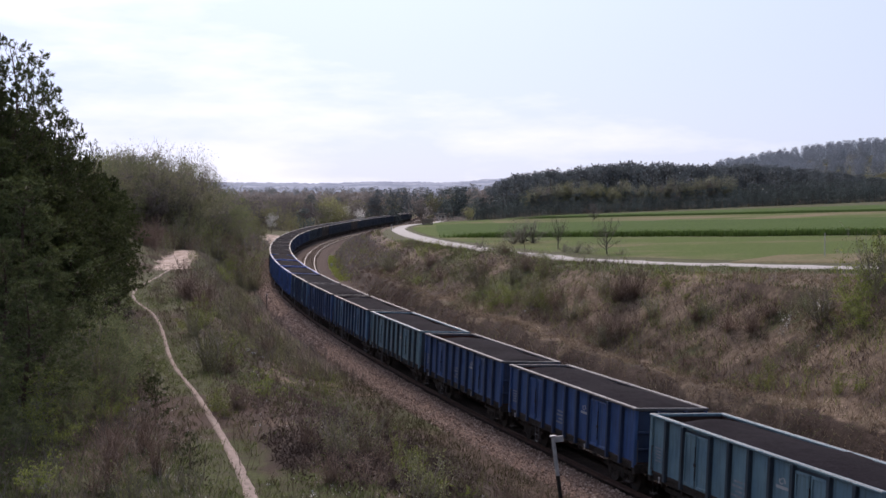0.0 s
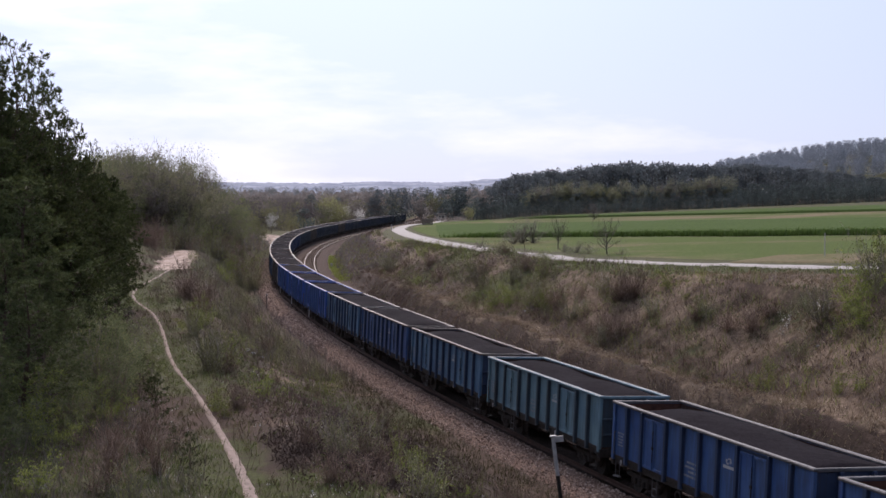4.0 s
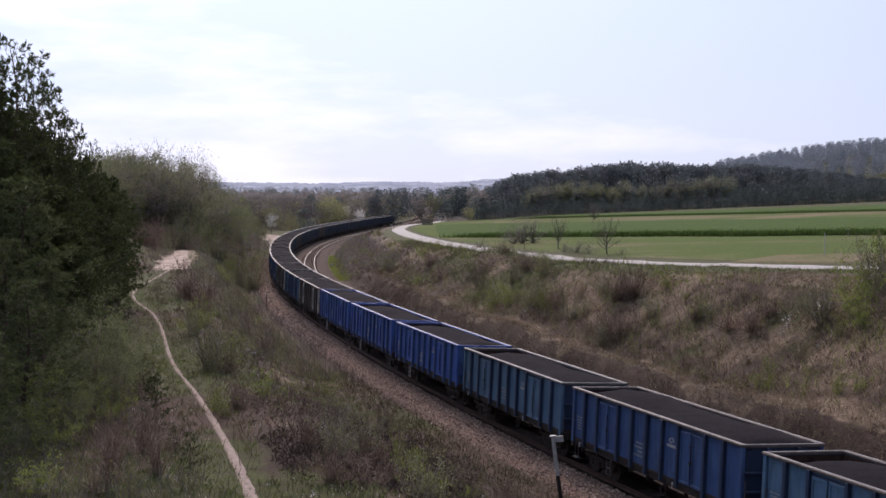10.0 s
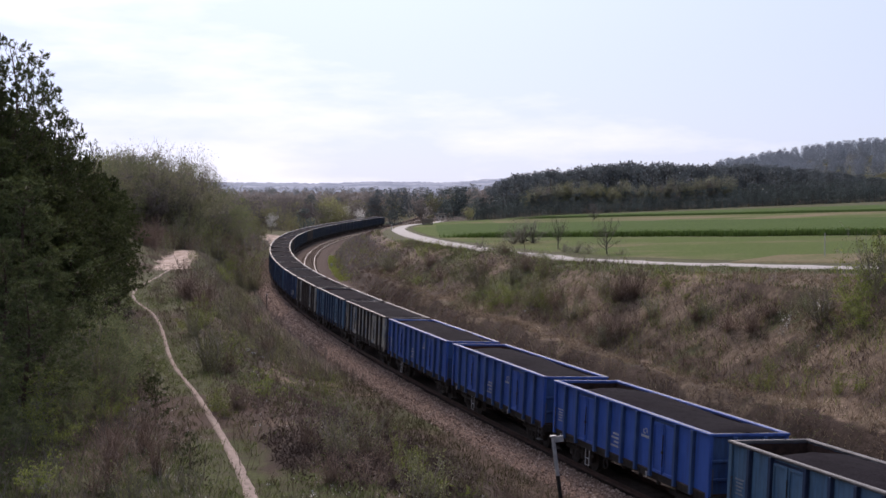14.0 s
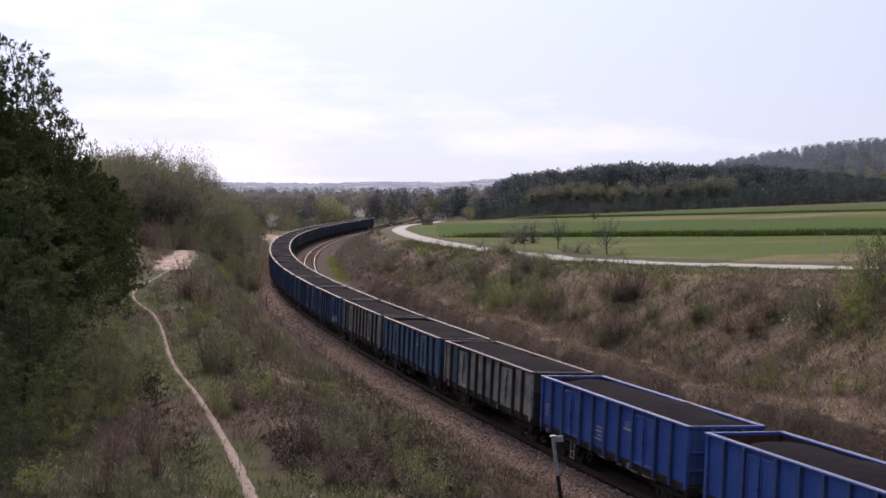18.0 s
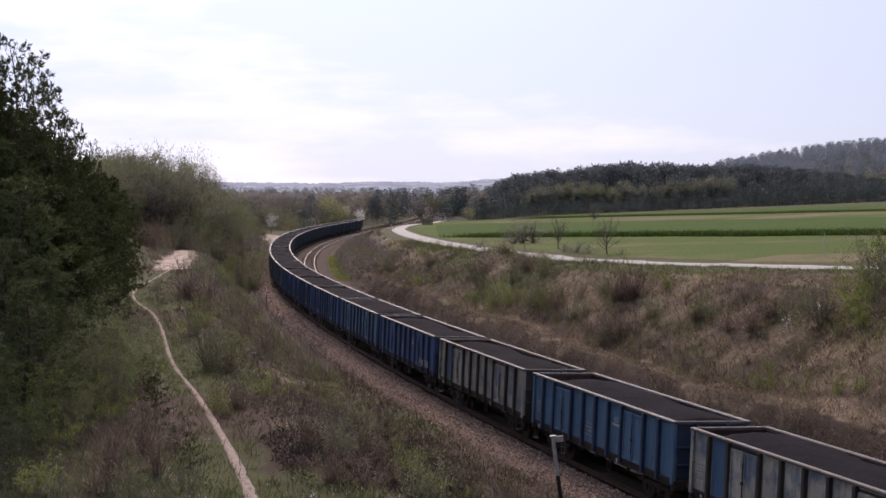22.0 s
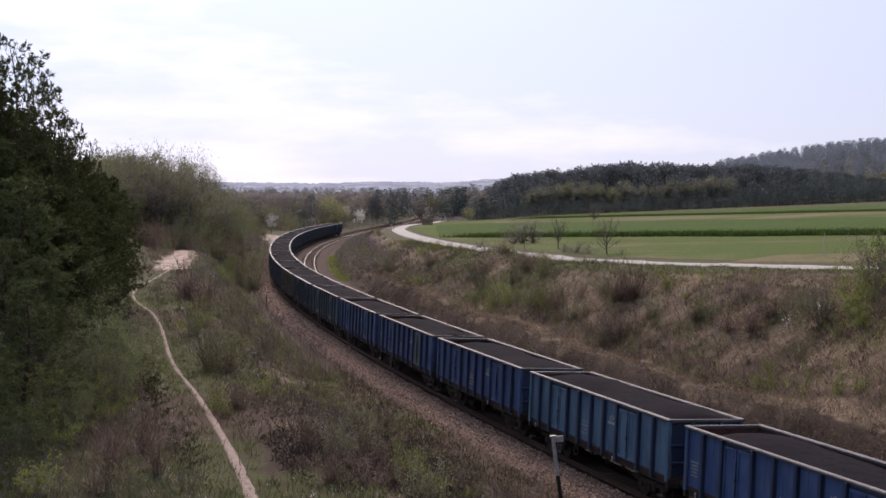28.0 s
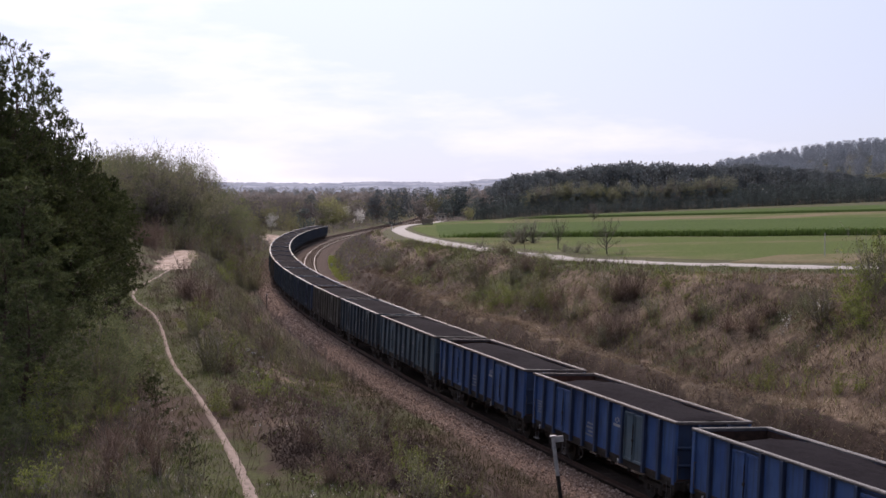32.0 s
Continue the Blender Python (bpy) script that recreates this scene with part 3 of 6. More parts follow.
def loose_stones():
    """Crushed stone lying on the shoulder nearest to the camera."""
    rng = np.random.default_rng(17)
    n = 25000
    s_ = np.concatenate([-8 + 95 * rng.uniform(0, 1, 20000) ** 1.5, rng.uniform(60, 200, 5000)])
    d = rng.uniform(-3.75, -0.9, n)
    x, y, _ = on_line(s_, d)
    z = np.interp(d, [-3.7, -2.8, -2.15, -1.3, -0.95], [-0.72, -0.47, -0.22, -0.20, -0.215])
    shape_ = np.array([[1, 0, 0], [-1, 0, 0], [0, 1, 0], [0, -1, 0], [0, 0, 1], [0, 0, -1]], float)
    v = shape_[None] * rng.uniform(0.02, 0.055, (n, 1, 1)) * np.where(s_ > 60, 1.5, 1.0)[:, None, None] * rng.uniform(0.6, 1.4, (n, 6, 1)) + rng.normal(0, 0.006, (n, 6, 3))
    v += np.stack([x, y, z + 0.01], 1)[:, None]
    tri = np.array([[0, 2, 4], [2, 1, 4], [1, 3, 4], [3, 0, 4], [2, 0, 5], [1, 2, 5], [3, 1, 5], [0, 3, 5]])
    f = (np.arange(n)[:, None, None] * 6 + tri).reshape(-1, 3)
    tagged(link_mesh("loose_ballast", v.reshape(-1, 3), f, STONES), "loose pinkish-grey crushed stones on the ballast shoulder", "stones", kind="stuff")


STONES = leafy("crushed_stone", [(0.095, 0.062, 0.049), (0.21, 0.145, 0.115), (0.36, 0.262, 0.215), (0.56, 0.455, 0.395)], 0.0, 0.9)
loose_stones()


# ---------------- the coal train ----------------
PAINTS = {
    "teal": paint("faded_teal_paint", (0.105, 0.200, 0.262), (0.150, 0.255, 0.300), 0.5, 0.5),
    "blue": paint("mid_blue_paint", (0.030, 0.078, 0.225), (0.050, 0.112, 0.262), 0.65, 0.4),
    "steelblue": paint("steel_blue_paint", (0.056, 0.138, 0.250), (0.092, 0.186, 0.292), 0.55, 0.45),
    "navy": paint("dark_navy_paint", (0.017, 0.035, 0.084), (0.028, 0.054, 0.116), 0.6, 0.4),
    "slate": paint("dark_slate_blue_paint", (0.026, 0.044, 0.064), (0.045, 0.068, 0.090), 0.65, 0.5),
    "royal": paint("fresh_royal_blue_paint", (0.028, 0.094, 0.385), (0.042, 0.115, 0.42), 0.45, 0.25),
    "beige": paint("chalky_beige_paint", (0.360, 0.335, 0.280), (0.440, 0.418, 0.362), 0.5, 0.5, blotch=(0.050, 0.118, 0.215)),
    "stone": paint("grimy_stone_grey_paint", (0.320, 0.298, 0.250), (0.390, 0.372, 0.325), 0.7, 0.55, blotch=(0.065, 0.125, 0.205)),
    "umber": paint("dull_umber_paint", (0.060, 0.052, 0.044), (0.110, 0.100, 0.085), 0.6, 0.6),
    "greyblue": paint("dusty_grey_blue_paint", (0.060, 0.105, 0.145), (0.095, 0.140, 0.170), 0.6, 0.5),
}
# stanchions and ends take darker colours than the panels, flank shade painted in
STANCHION = {"teal": "slate", "greyblue": "slate", "steelblue": "navy", "blue": "navy", "royal": "blue", "navy": "slate", "beige": "darkbrown", "stone": "darkbrown"}
PAINTS["darkbrown"] = paint("dark_brown_paint", (0.030, 0.025, 0.023), (0.055, 0.046, 0.042), 0.6, 0.6)
WORDS = {"teal": "faded teal", "blue": "mid-blue", "steelblue": "weathered steel-blue", "navy": "dark navy", "royal": "fresh royal-blue",
         "beige": "chalky beige and blue", "umber": "dull brown", "slate": "dark slate-blue", "stone": "grimy stone-grey", "greyblue": "dusty grey-blue"}
TRAIN = ["blue", "teal", "blue", "blue", "teal", "steelblue", "blue", "steelblue", "royal", "royal", "royal", "beige", "steelblue", "stone", "blue", "steelblue",
         "blue", "blue", "blue", "greyblue", "slate", "umber", "navy", "slate", "navy", "umber", "navy", "slate", "navy", "navy", "slate", "navy",
         "navy", "slate", "navy", "navy", "navy"]          # from number -1 on
PITCH, HALF, WIDE, TOP, SILL = 14.04, 6.46, 1.485, 3.20, 1.16
_shapes = {}


def shape(key, build):
    """The mesh of a part, built once and shared by all waggons."""
    if key not in _shapes:
        bm = bmesh.new()
        build(bm)
        me = bpy.data.meshes.new(key)
        bm.to_mesh(me)
        bm.free()
        me.materials.append(STEEL)
        if key.startswith("coal"):
            me.polygons.foreach_set("use_smooth", [True] * len(me.polygons))
        _shapes[key] = me
    return _shapes[key]


def fit_part(name, key, build, material, parent, at=(0, 0, 0), turn=0.0):
    ob = new(name, shape(key, build))
    ob.parent = parent
    ob.location, ob.rotation_euler = at, (0, 0, turn)
    ob.material_slots[0].link = "OBJECT"
    ob.material_slots[0].material = material
    return ob


PANEL, DOORWAY = 1.17, 1.78
CUTS = [-HALF]
for w in (PANEL, PANEL, DOORWAY, PANEL, PANEL, PANEL, PANEL, DOORWAY, PANEL, PANEL):
    CUTS.append(CUTS[-1] + w)


def plate(bm):
    box(bm, -HALF + 0.02, HALF - 0.02, -0.02, 0.02, SILL, TOP - 0.1)


def lining(bm):
    box(bm, -HALF + 0.09, HALF - 0.09, -0.032, -0.024, SILL + 0.08, TOP - 0.105)


def end_lining(bm):
    box(bm, -WIDE + 0.17, WIDE - 0.17, -0.034, -0.026, SILL + 0.08, TOP - 0.115)


def post(bm):
    # a hat-shaped stanchion that tapers towards its foot
    box(bm, -0.072, 0.072, 0, 0.125, SILL - 0.14, TOP - 0.09, 0.014)
    box(bm, -0.10, 0.10, 0, 0.010, SILL, TOP - 0.1)


def corner_post(bm):
    box(bm, -0.09, 0.09, -0.03, 0.085, SILL - 0.10, TOP - 0.06, 0.02)


def leaf(bm):
    w = (DOORWAY - 0.34) / 2
    box(bm, -w / 2, w / 2, 0.0, 0.03, SILL + 0.06, TOP - 0.24)
    for a, b, c, d in ((-w / 2, -w / 2 + 0.07, SILL + 0.06, TOP - 0.24), (w / 2 - 0.07, w / 2, SILL + 0.06, TOP - 0.24),
                       (-w / 2 + 0.07, w / 2 - 0.07, TOP - 0.33, TOP - 0.24), (-w / 2 + 0.07, w / 2 - 0.07, SILL + 0.06, SILL + 0.16)):
        box(bm, a, b, 0.028, 0.065, c, d, 0.008)
    for z in (1.75, 2.5):
        box(bm, -w / 2 - 0.04, -w / 2 + 0.10, 0.05, 0.085, z, z + 0.06)


def door_surround(bm):
    # the frame that shows as a dark gap round the two leaves
    box(bm, -DOORWAY / 2 + 0.08, DOORWAY / 2 - 0.08, 0.0, 0.008, SILL + 0.02, TOP - 0.16)


def latch(bm):
    rod(bm, (0, 0.09, 1.5), (0, 0.09, 2.6), 0.018, sides=6)
    box(bm, -0.06, 0.06, 0.07, 0.12, 1.95, 2.05, 0.01)


def long_rail(bm):
    box(bm, -HALF - 0.03, HALF + 0.03, -0.05, 0.140, TOP - 0.09, TOP, 0.022)


def rail_cap(bm):
    # the bare worn upper face of the top rail, made pale for the sky's sheen
    box(bm, -HALF - 0.01, HALF + 0.01, 0.040, 0.118, TOP - 0.001, TOP + 0.004)


def end_cap(bm):
    box(bm, -WIDE + 0.13, WIDE - 0.13, 0.0, 0.060, TOP - 0.005, TOP + 0.001)


def end_grip(bm):
    rod(bm, (-0.95, 0.17, 1.98), (-0.25, 0.17, 1.98), 0.020, sides=6)
    for x in (-0.95, -0.25):
        rod(bm, (x, 0.0, 1.98), (x, 0.17, 1.98), 0.018, sides=6)


def cross_rail(bm):
    box(bm, -WIDE + 0.12, WIDE - 0.12, -0.06, 0.08, TOP - 0.11, TOP - 0.004, 0.02)


def end_plate(bm):
    box(bm, -WIDE + 0.09, WIDE - 0.09, -0.02, 0.02, SILL, TOP - 0.1)
    for z in (1.65, 2.25):
        box(bm, -WIDE + 0.16, WIDE - 0.16, 0.018, 0.09, z, z + 0.10, 0.02)


def end_post(bm):
    box(bm, -0.07, 0.07, 0.0, 0.13, SILL - 0.15, TOP - 0.1, 0.02)


def sole_bar(bm):
    box(bm, -HALF + 0.04, HALF - 0.04, -0.05, 0.05, 0.93, 1.17, 0.012)
    for i in range(9):
        x = -HALF + 0.9 + i * 1.39
        box(bm, x, x + 0.05, -0.09, 0.06, 0.80, 1.14)


def centre_sill(bm):
    box(bm, -HALF + 0.1, HALF - 0.1, -0.25, 0.25, 0.85, 1.15, 0.02)
    rod(bm, (-0.6, 0.55, 0.78), (0.5, 0.55, 0.78), 0.19, sides=12)
    rod(bm, (0.9, -0.6, 0.80), (1.5, -0.6, 0.80), 0.16, sides=12)
    for s in (-1, 1):
        rod(bm, (s * 1.2, 0.2, 0.72), (s * 3.4, 0.2, 0.60), 0.03, sides=6)


def floor_plate(bm):
    box(bm, -HALF + 0.05, HALF - 0.05, -WIDE + 0.12, WIDE - 0.12, 1.17, 1.24)


def headstock(bm):
    box(bm, -0.09, 0.09, -WIDE + 0.08, WIDE - 0.08, 0.86, 1.17, 0.02)


def buffer(bm):
    box(bm, -0.02, 0.04, -0.18, 0.18, -0.18, 0.18, 0.02)
    rod(bm, (0.04, 0, 0), (0.34, 0, 0), 0.11, 0.095)
    rod(bm, (0.34, 0, 0), (0.50, 0, 0), 0.075)
    c = bmesh.ops.create_cone(bm, cap_ends=True, segments=16, radius1=0.22, radius2=0.20, depth=0.05)
    bmesh.ops.transform(bm, matrix=Matrix.Translation((0.525, 0, 0)) @ Euler((0, radians(90), 0)).to_matrix().to_4x4(), verts=c["verts"])


def coupling(bm):
    box(bm, -0.1, 0.30, -0.06, 0.06, 0.96, 1.08, 0.02)
    for y in (-0.09, 0.09):
        rod(bm, (0.25, y, 1.02), (0.55, y, 0.86), 0.025, sides=6)
    rod(bm, (0.05, 0.42, 0.95), (0.40, 0.30, 0.55), 0.03, sides=6)


def bogie_frame(bm):
    for s in (-1, 1):
        y = s * 1.0
        box(bm, -1.35, 1.35, y - 0.07, y + 0.07, 0.58, 0.76, 0.02)
        box(bm, -0.45, 0.45, y - 0.10, y + 0.10, 0.36, 0.80, 0.05)
        for x in (-0.9, 0.9):
            box(bm, x - 0.17, x + 0.17, y - 0.02, y + 0.16, 0.33, 0.62, 0.04)
        for x in (-0.14, 0.14):
            rod(bm, (x, y + s * 0.12, 0.38), (x, y + s * 0.12, 0.60), 0.085, sides=10)
    box(bm, -0.2, 0.2, -1.0, 1.0, 0.56, 0.86, 0.03)


def wheel(bm):
    for y0, y1, r in ((-0.065, 0.065, 0.455), (-0.095, -0.065, 0.485)):
        rod(bm, (0, y0, 0), (0, y1, 0), r, sides=16)
    rod(bm, (0, 0.05, 0), (0, 0.12, 0), 0.14, sides=12)


def axle(bm):
    rod(bm, (0, -0.7, 0), (0, 0.7, 0), 0.08, sides=10)


def step_iron(bm):
    rod(bm, (-0.16, 0, 0), (-0.16, 0, 0.55), 0.014, sides=6)
    rod(bm, (0.16, 0, 0), (0.16, 0, 0.55), 0.014, sides=6)
    box(bm, -0.19, 0.19, -0.08, 0.10, -0.03, 0.0)


def hand_rail(bm):
    rod(bm, (0, 0.06, 1.25), (0, 0.06, 2.05), 0.014, sides=6)
    for z in (1.25, 2.05):
        rod(bm, (0, -0.06, z), (0, 0.06, z), 0.014, sides=6)


def coal_heap(seed):
    def build(bm):
        rng = np.random.default_rng(seed)
        nx, ny = 60, 16
        xs, ys = np.linspace(-HALF + 0.08, HALF - 0.08, nx), np.linspace(-WIDE + 0.16, WIDE - 0.16, ny)
        fill, hump = rng.uniform(-0.20, -0.09), rng.uniform(0.12, 0.22)
        ends = (rng.uniform(1.4, 2.6), rng.uniform(0.3, 0.8))
        drop = (rng.uniform(0.45, 0.95), rng.uniform(0.05, 0.22))
        ph = rng.uniform(0, 6.28, 6)
        vs = []
        for x in xs:
            for y in ys:
                z = TOP + fill + hump * (1 - (abs(y) / WIDE) ** 1.7)
                z += 0.045 * math.sin(x * 0.8 + ph[0]) + 0.02 * math.sin(x * 1.7 + y * 1.1 + ph[1])
                z -= drop[0] * max(0, 1 - (x + HALF) / ends[0]) ** 1.2 + drop[1] * max(0, 1 - (HALF - x) / ends[1]) ** 1.2
                z += rng.normal(0, 0.011)
                vs.append(bm.verts.new((x + rng.normal(0, 0.02), y, z)))
        for i in range(nx - 1):
            for j in range(ny - 1):
                a = i * ny + j
                bm.faces.new((vs[a], vs[a + ny], vs[a + ny + 1], vs[a + 1]))
    return build


def emblem(bm):
    # two plain hooked strokes, and a bar for the word below
    for cx, cz, a0 in ((-0.045, 0.13, 200), (0.045, 0.17, 20)):
        for k in range(7):
            a, b = radians(a0 - 26 * k), radians(a0 - 26 * (k + 1))
            t0, t1 = 0.075 * (1 - k / 9), 0.075 * (1 - (k + 1) / 9)
            ring = [(0.13, a), (0.13, b), (0.13 - t1, b), (0.13 - t0, a)]
            front = [bm.verts.new((cx + r * math.cos(w), 0.004, cz + r * math.sin(w))) for r, w in ring]
            back = [bm.verts.new((v.co.x, 0.0, v.co.z)) for v in front]
            bm.faces.new(front)
            for m in range(4):
                bm.faces.new((front[m], back[m], back[(m + 1) % 4], front[(m + 1) % 4]))
    box(bm, -0.32, 0.32, 0, 0.004, -0.085, 0.008)


def data_bars(bm):
    for i, w in enumerate((0.50, 0.62, 0.40, 0.66)):
        box(bm, -0.36, -0.28, 0, 0.004, -i * 0.15, -i * 0.15 + 0.07)
        box(bm, -0.20, -0.20 + w, 0, 0.004, -i * 0.15, -i * 0.15 + 0.07)


def tally(bm):
    for i, w in enumerate((0.5, 0.38, 0.46, 0.3, 0.42)):
        box(bm, -w / 2, w / 2, 0, 0.004, -i * 0.11, -i * 0.11 + 0.05)


def brake_ring(bm):
    r = bmesh.ops.create_cone(bm, cap_ends=False, segments=18, radius1=0.20, radius2=0.20, depth=0.035)
    bmesh.ops.solidify(bm, geom=bm.faces[:], thickness=0.03)
    bmesh.ops.transform(bm, matrix=Euler((radians(90), 0, 0)).to_matrix().to_4x4(), verts=bm.verts)
    rod(bm, (0, 0, 0.18), (0, -0.05, 0.45), 0.02, sides=6)


def ladder(bm):
    for x in (-0.17, 0.17):
        rod(bm, (x, 0, 0), (x, 0, 0.62), 0.02, sides=6)
    for z in (0.02, 0.28):
        rod(bm, (-0.17, 0, z), (0.17, 0, z), 0.02, sides=6)


def grab_iron(bm):
    rod(bm, (0, 0.07, 1.30), (0, 0.07, 2.10), 0.018, sides=6)
    for z in (1.30, 2.10):
        rod(bm, (0, 0.0, z), (0, 0.07, z), 0.018, sides=6)


def sprayed_mark(bm):
    # worn pale patch low on a panel
    box(bm, -0.14, 0.14, 0, 0.004, 0.0, 0.36)


def grime_strip(bm):
    # flange along the foot of the side, caked with rust and dust
    box(bm, -HALF + 0.1, HALF - 0.1, 0.0, 0.028, SILL - 0.03, SILL + 0.06, 0.006)


ROLLERS = []


def lashing_hook(bm):
    box(bm, -0.05, 0.05, 0.0, 0.03, 0.0, 0.09, 0.008)
    rod(bm, (-0.03, 0.02, -0.10), (-0.03, 0.02, 0.0), 0.012, sides=6)
    rod(bm, (0.03, 0.02, -0.10), (0.03, 0.02, 0.0), 0.012, sides=6)


def near_fittings(w, s, y, turn, colour, rng):
    """Irons and hooks along one side."""
    fit_part("brake_ring", "brake_ring", brake_ring, STEEL, w, (rng.choice((-1.4, 1.3)) * -s, s * (WIDE - 0.13), 0.72), turn)
    fit_part("ladder", "ladder", ladder, WORN if colour != "royal" else WHITE, w, (s * 3.05, s * (WIDE - 0.11), 0.34), turn)
    fit_part("grab_iron", "grab_iron", grab_iron, WORN, w, (s * (HALF - 0.25), y + s * 0.05, 0), turn)
    # hooks coloured white to give the glints along the sill
    for x in (-HALF + 0.75, 2.0):
        fit_part("lashing_hook", "lashing_hook", lashing_hook, WHITE, w, (-x * s, y + s * 0.035, SILL - 0.13), turn)


def waggon(number, colour):
    """Open bogie coal waggon; x is the way it runs, the origin lies between the rails."""
    rng = random.Random(900 + number)
    w = new("coal_waggon")
    tagged(w, WORDS[colour] + " open waggon heaped with black coal on rails", "railway waggon", group="waggons of the coal train")
    body = PAINTS[colour]
    dark_coat = PAINTS[STANCHION.get(colour, colour)]
    close = number < 24
    rail_paint = rng.choice((WORN, WORN, RUSTWORN)) if colour in ("steelblue", "greyblue", "blue") else RUSTWORN if colour in ("beige", "stone", "umber") else body
    fit_part("floor_plate", "floor_plate", floor_plate, RUST, w)
    fit_part("centre_sill", "centre_sill", centre_sill, STEEL, w)
    for s in (1, -1):
        turn = 0 if s > 0 else math.pi
        y = s * (WIDE - 0.15)
        fit_part("side_wall", "side_wall", plate, body, w, (0, y, 0), turn)
        fit_part("inner_lining", "lining", lining, INSIDE, w, (0, y, 0), turn)
        fit_part("top_rail", "top_rail", long_rail, rail_paint, w, (0, y, 0), turn)
        fit_part("rail_cap", "rail_cap", rail_cap, RIM, w, (0, y, 0), turn)
        fit_part("sole_bar", "sole_bar", sole_bar, STEEL, w, (0, s * (WIDE - 0.2), 0), turn)
        for i, x in enumerate(CUTS):
            key, kind = ("corner_post", corner_post) if i in (0, len(CUTS) - 1) else ("post", post)
            xx = min(max(x, -HALF + 0.09), HALF - 0.09)
            fit_part("post", key, kind, body if key == "corner_post" else dark_coat, w, (xx, y + s * 0.02, 0), turn)
        for i in (2, 7):
            mid = (CUTS[i] + CUTS[i + 1]) / 2
            odd = PAINTS["greyblue"] if (number, i, s) in ((16, 7, -1), (16, 2, 1)) else body
            if close:
                fit_part("door_surround", "door_surround", door_surround, dark_coat, w, (mid, y + s * 0.02, 0), turn)
            for k in (-1, 1):
                fit_part("door", "door", leaf, odd, w, (mid + k * 0.40, y + s * 0.02, 0), turn)
            if close:
                fit_part("door_latch", "door_latch", latch, STEEL, w, (mid, y + s * 0.01, 0), turn)
        fit_part("foot_flange", "grime_strip", grime_strip, STEEL, w, (0, y + s * 0.02, 0), turn)
        if close:
            near_fittings(w, s, y, turn, colour, rng)
        mark = WHITE if colour == "royal" else CHALK
        if number == 13:
            for dx, dz in ((-0.80, 0.03), (-0.42, 0.06), (0.29, -0.03), (0.75, 0.07)):
                fit_part("sprayed_mark", "sprayed_mark", sprayed_mark, CHALK, w, ((CUTS[8] + CUTS[9]) / 2 + dx * math.cos(turn), y + s * 0.17, 1.35 + dz), turn)
        if colour not in ("umber",) and close:
            x = (CUTS[6] + CUTS[7]) / 2 * -s
            fit_part("emblem", "emblem", emblem, WHITE if colour in ("royal", "teal", "steelblue", "blue") else mark, w, (x * 1.0, y + s * 0.024, 2.35), turn)
            x2 = (CUTS[4] + CUTS[5]) / 2 * -s
            fit_part("data_panel", "data_bars", data_bars, mark, w, (x2, y + s * 0.024, 1.95), turn)
            if rng.random() < 0.7:
                fit_part("tally_panel", "tally", tally, mark, w, ((CUTS[0] + CUTS[1]) / 2 * -s, y + s * 0.024, 2.05), turn)
    for s in (1, -1):
        turn = -math.pi / 2 * s
        x = s * (HALF - 0.06)
        # end walls take the dark coat too: shade put into their colour
        fit_part("end_wall", "end_wall", end_plate, dark_coat, w, (x - s * 0.03, 0, 0), turn)
        fit_part("inner_lining", "end_lining", end_lining, INSIDE if rng.random() < 0.5 else REDRUST, w, (x - s * 0.03, 0, 0), turn)
        fit_part("cross_rail", "cross_rail", cross_rail, rail_paint, w, (x, 0, 0), turn)
        fit_part("rail_cap", "end_cap", end_cap, RIM, w, (x, 0, 0), turn)
        if number < 20:
            fit_part("end_grip", "end_grip", end_grip, WORN, w, (x - s * 0.03, 0, 0), turn)
        for y in (-0.55, 0.55):
            fit_part("end_post", "end_post", end_post, dark_coat, w, (x - s * 0.01, y, 0), turn)
        fit_part("headstock", "headstock", headstock, STEEL, w, (s * (HALF - 0.05), 0, 0))
        for y in (-0.875, 0.875):
            fit_part("buffer", "buffer", buffer, STEEL, w, (s * (HALF + 0.03), y, 1.04), 0 if s > 0 else math.pi)
        fit_part("coupling", "coupling", coupling, STEEL, w, (s * (HALF + 0.02), 0, 0), 0 if s > 0 else math.pi)
        for y in (-1, 1):
            fit_part("step", "step", step_iron, STEEL if rng.random() < 0.6 else WORN, w, (s * (HALF - 0.45), y * (WIDE - 0.12), 0.50), 0 if y > 0 else math.pi)
        fit_part("hand_rail", "hand_rail", hand_rail, WORN, w, (s * (HALF + 0.02), -s * (WIDE - 0.15), 0), turn)
        fit_part("bogie", "bogie", bogie_frame, STEEL, w, (s * 4.5, 0, 0))
        for ax in (-0.9, 0.9):
            roller = fit_part("wheelset", "wheelset", axle, STEEL, w, (s * 4.5 + ax, 0, 0.46))
            ROLLERS.append((number, roller, s * 4.5 + ax))
            for y in (-1, 1):
                fit_part("wheel", "wheel", wheel, STEEL, roller, (0, y * 0.75, 0), 0 if y > 0 else math.pi)
    k = number % 9
    heap = fit_part("coal_load", "coal_load_%d" % k, coal_heap(50 + k), COAL, w)
    tagged(heap, "heaped black coal")
    return w


WAGGONS = [(i - 1, waggon(i - 1, c)) for i, c in enumerate(TRAIN)]


def run(t):
    """How far the train has come at t seconds: it slowly gathers speed."""
    return 6.2189 * t + 0.0116 * t * t + 0.0000833 * t ** 3


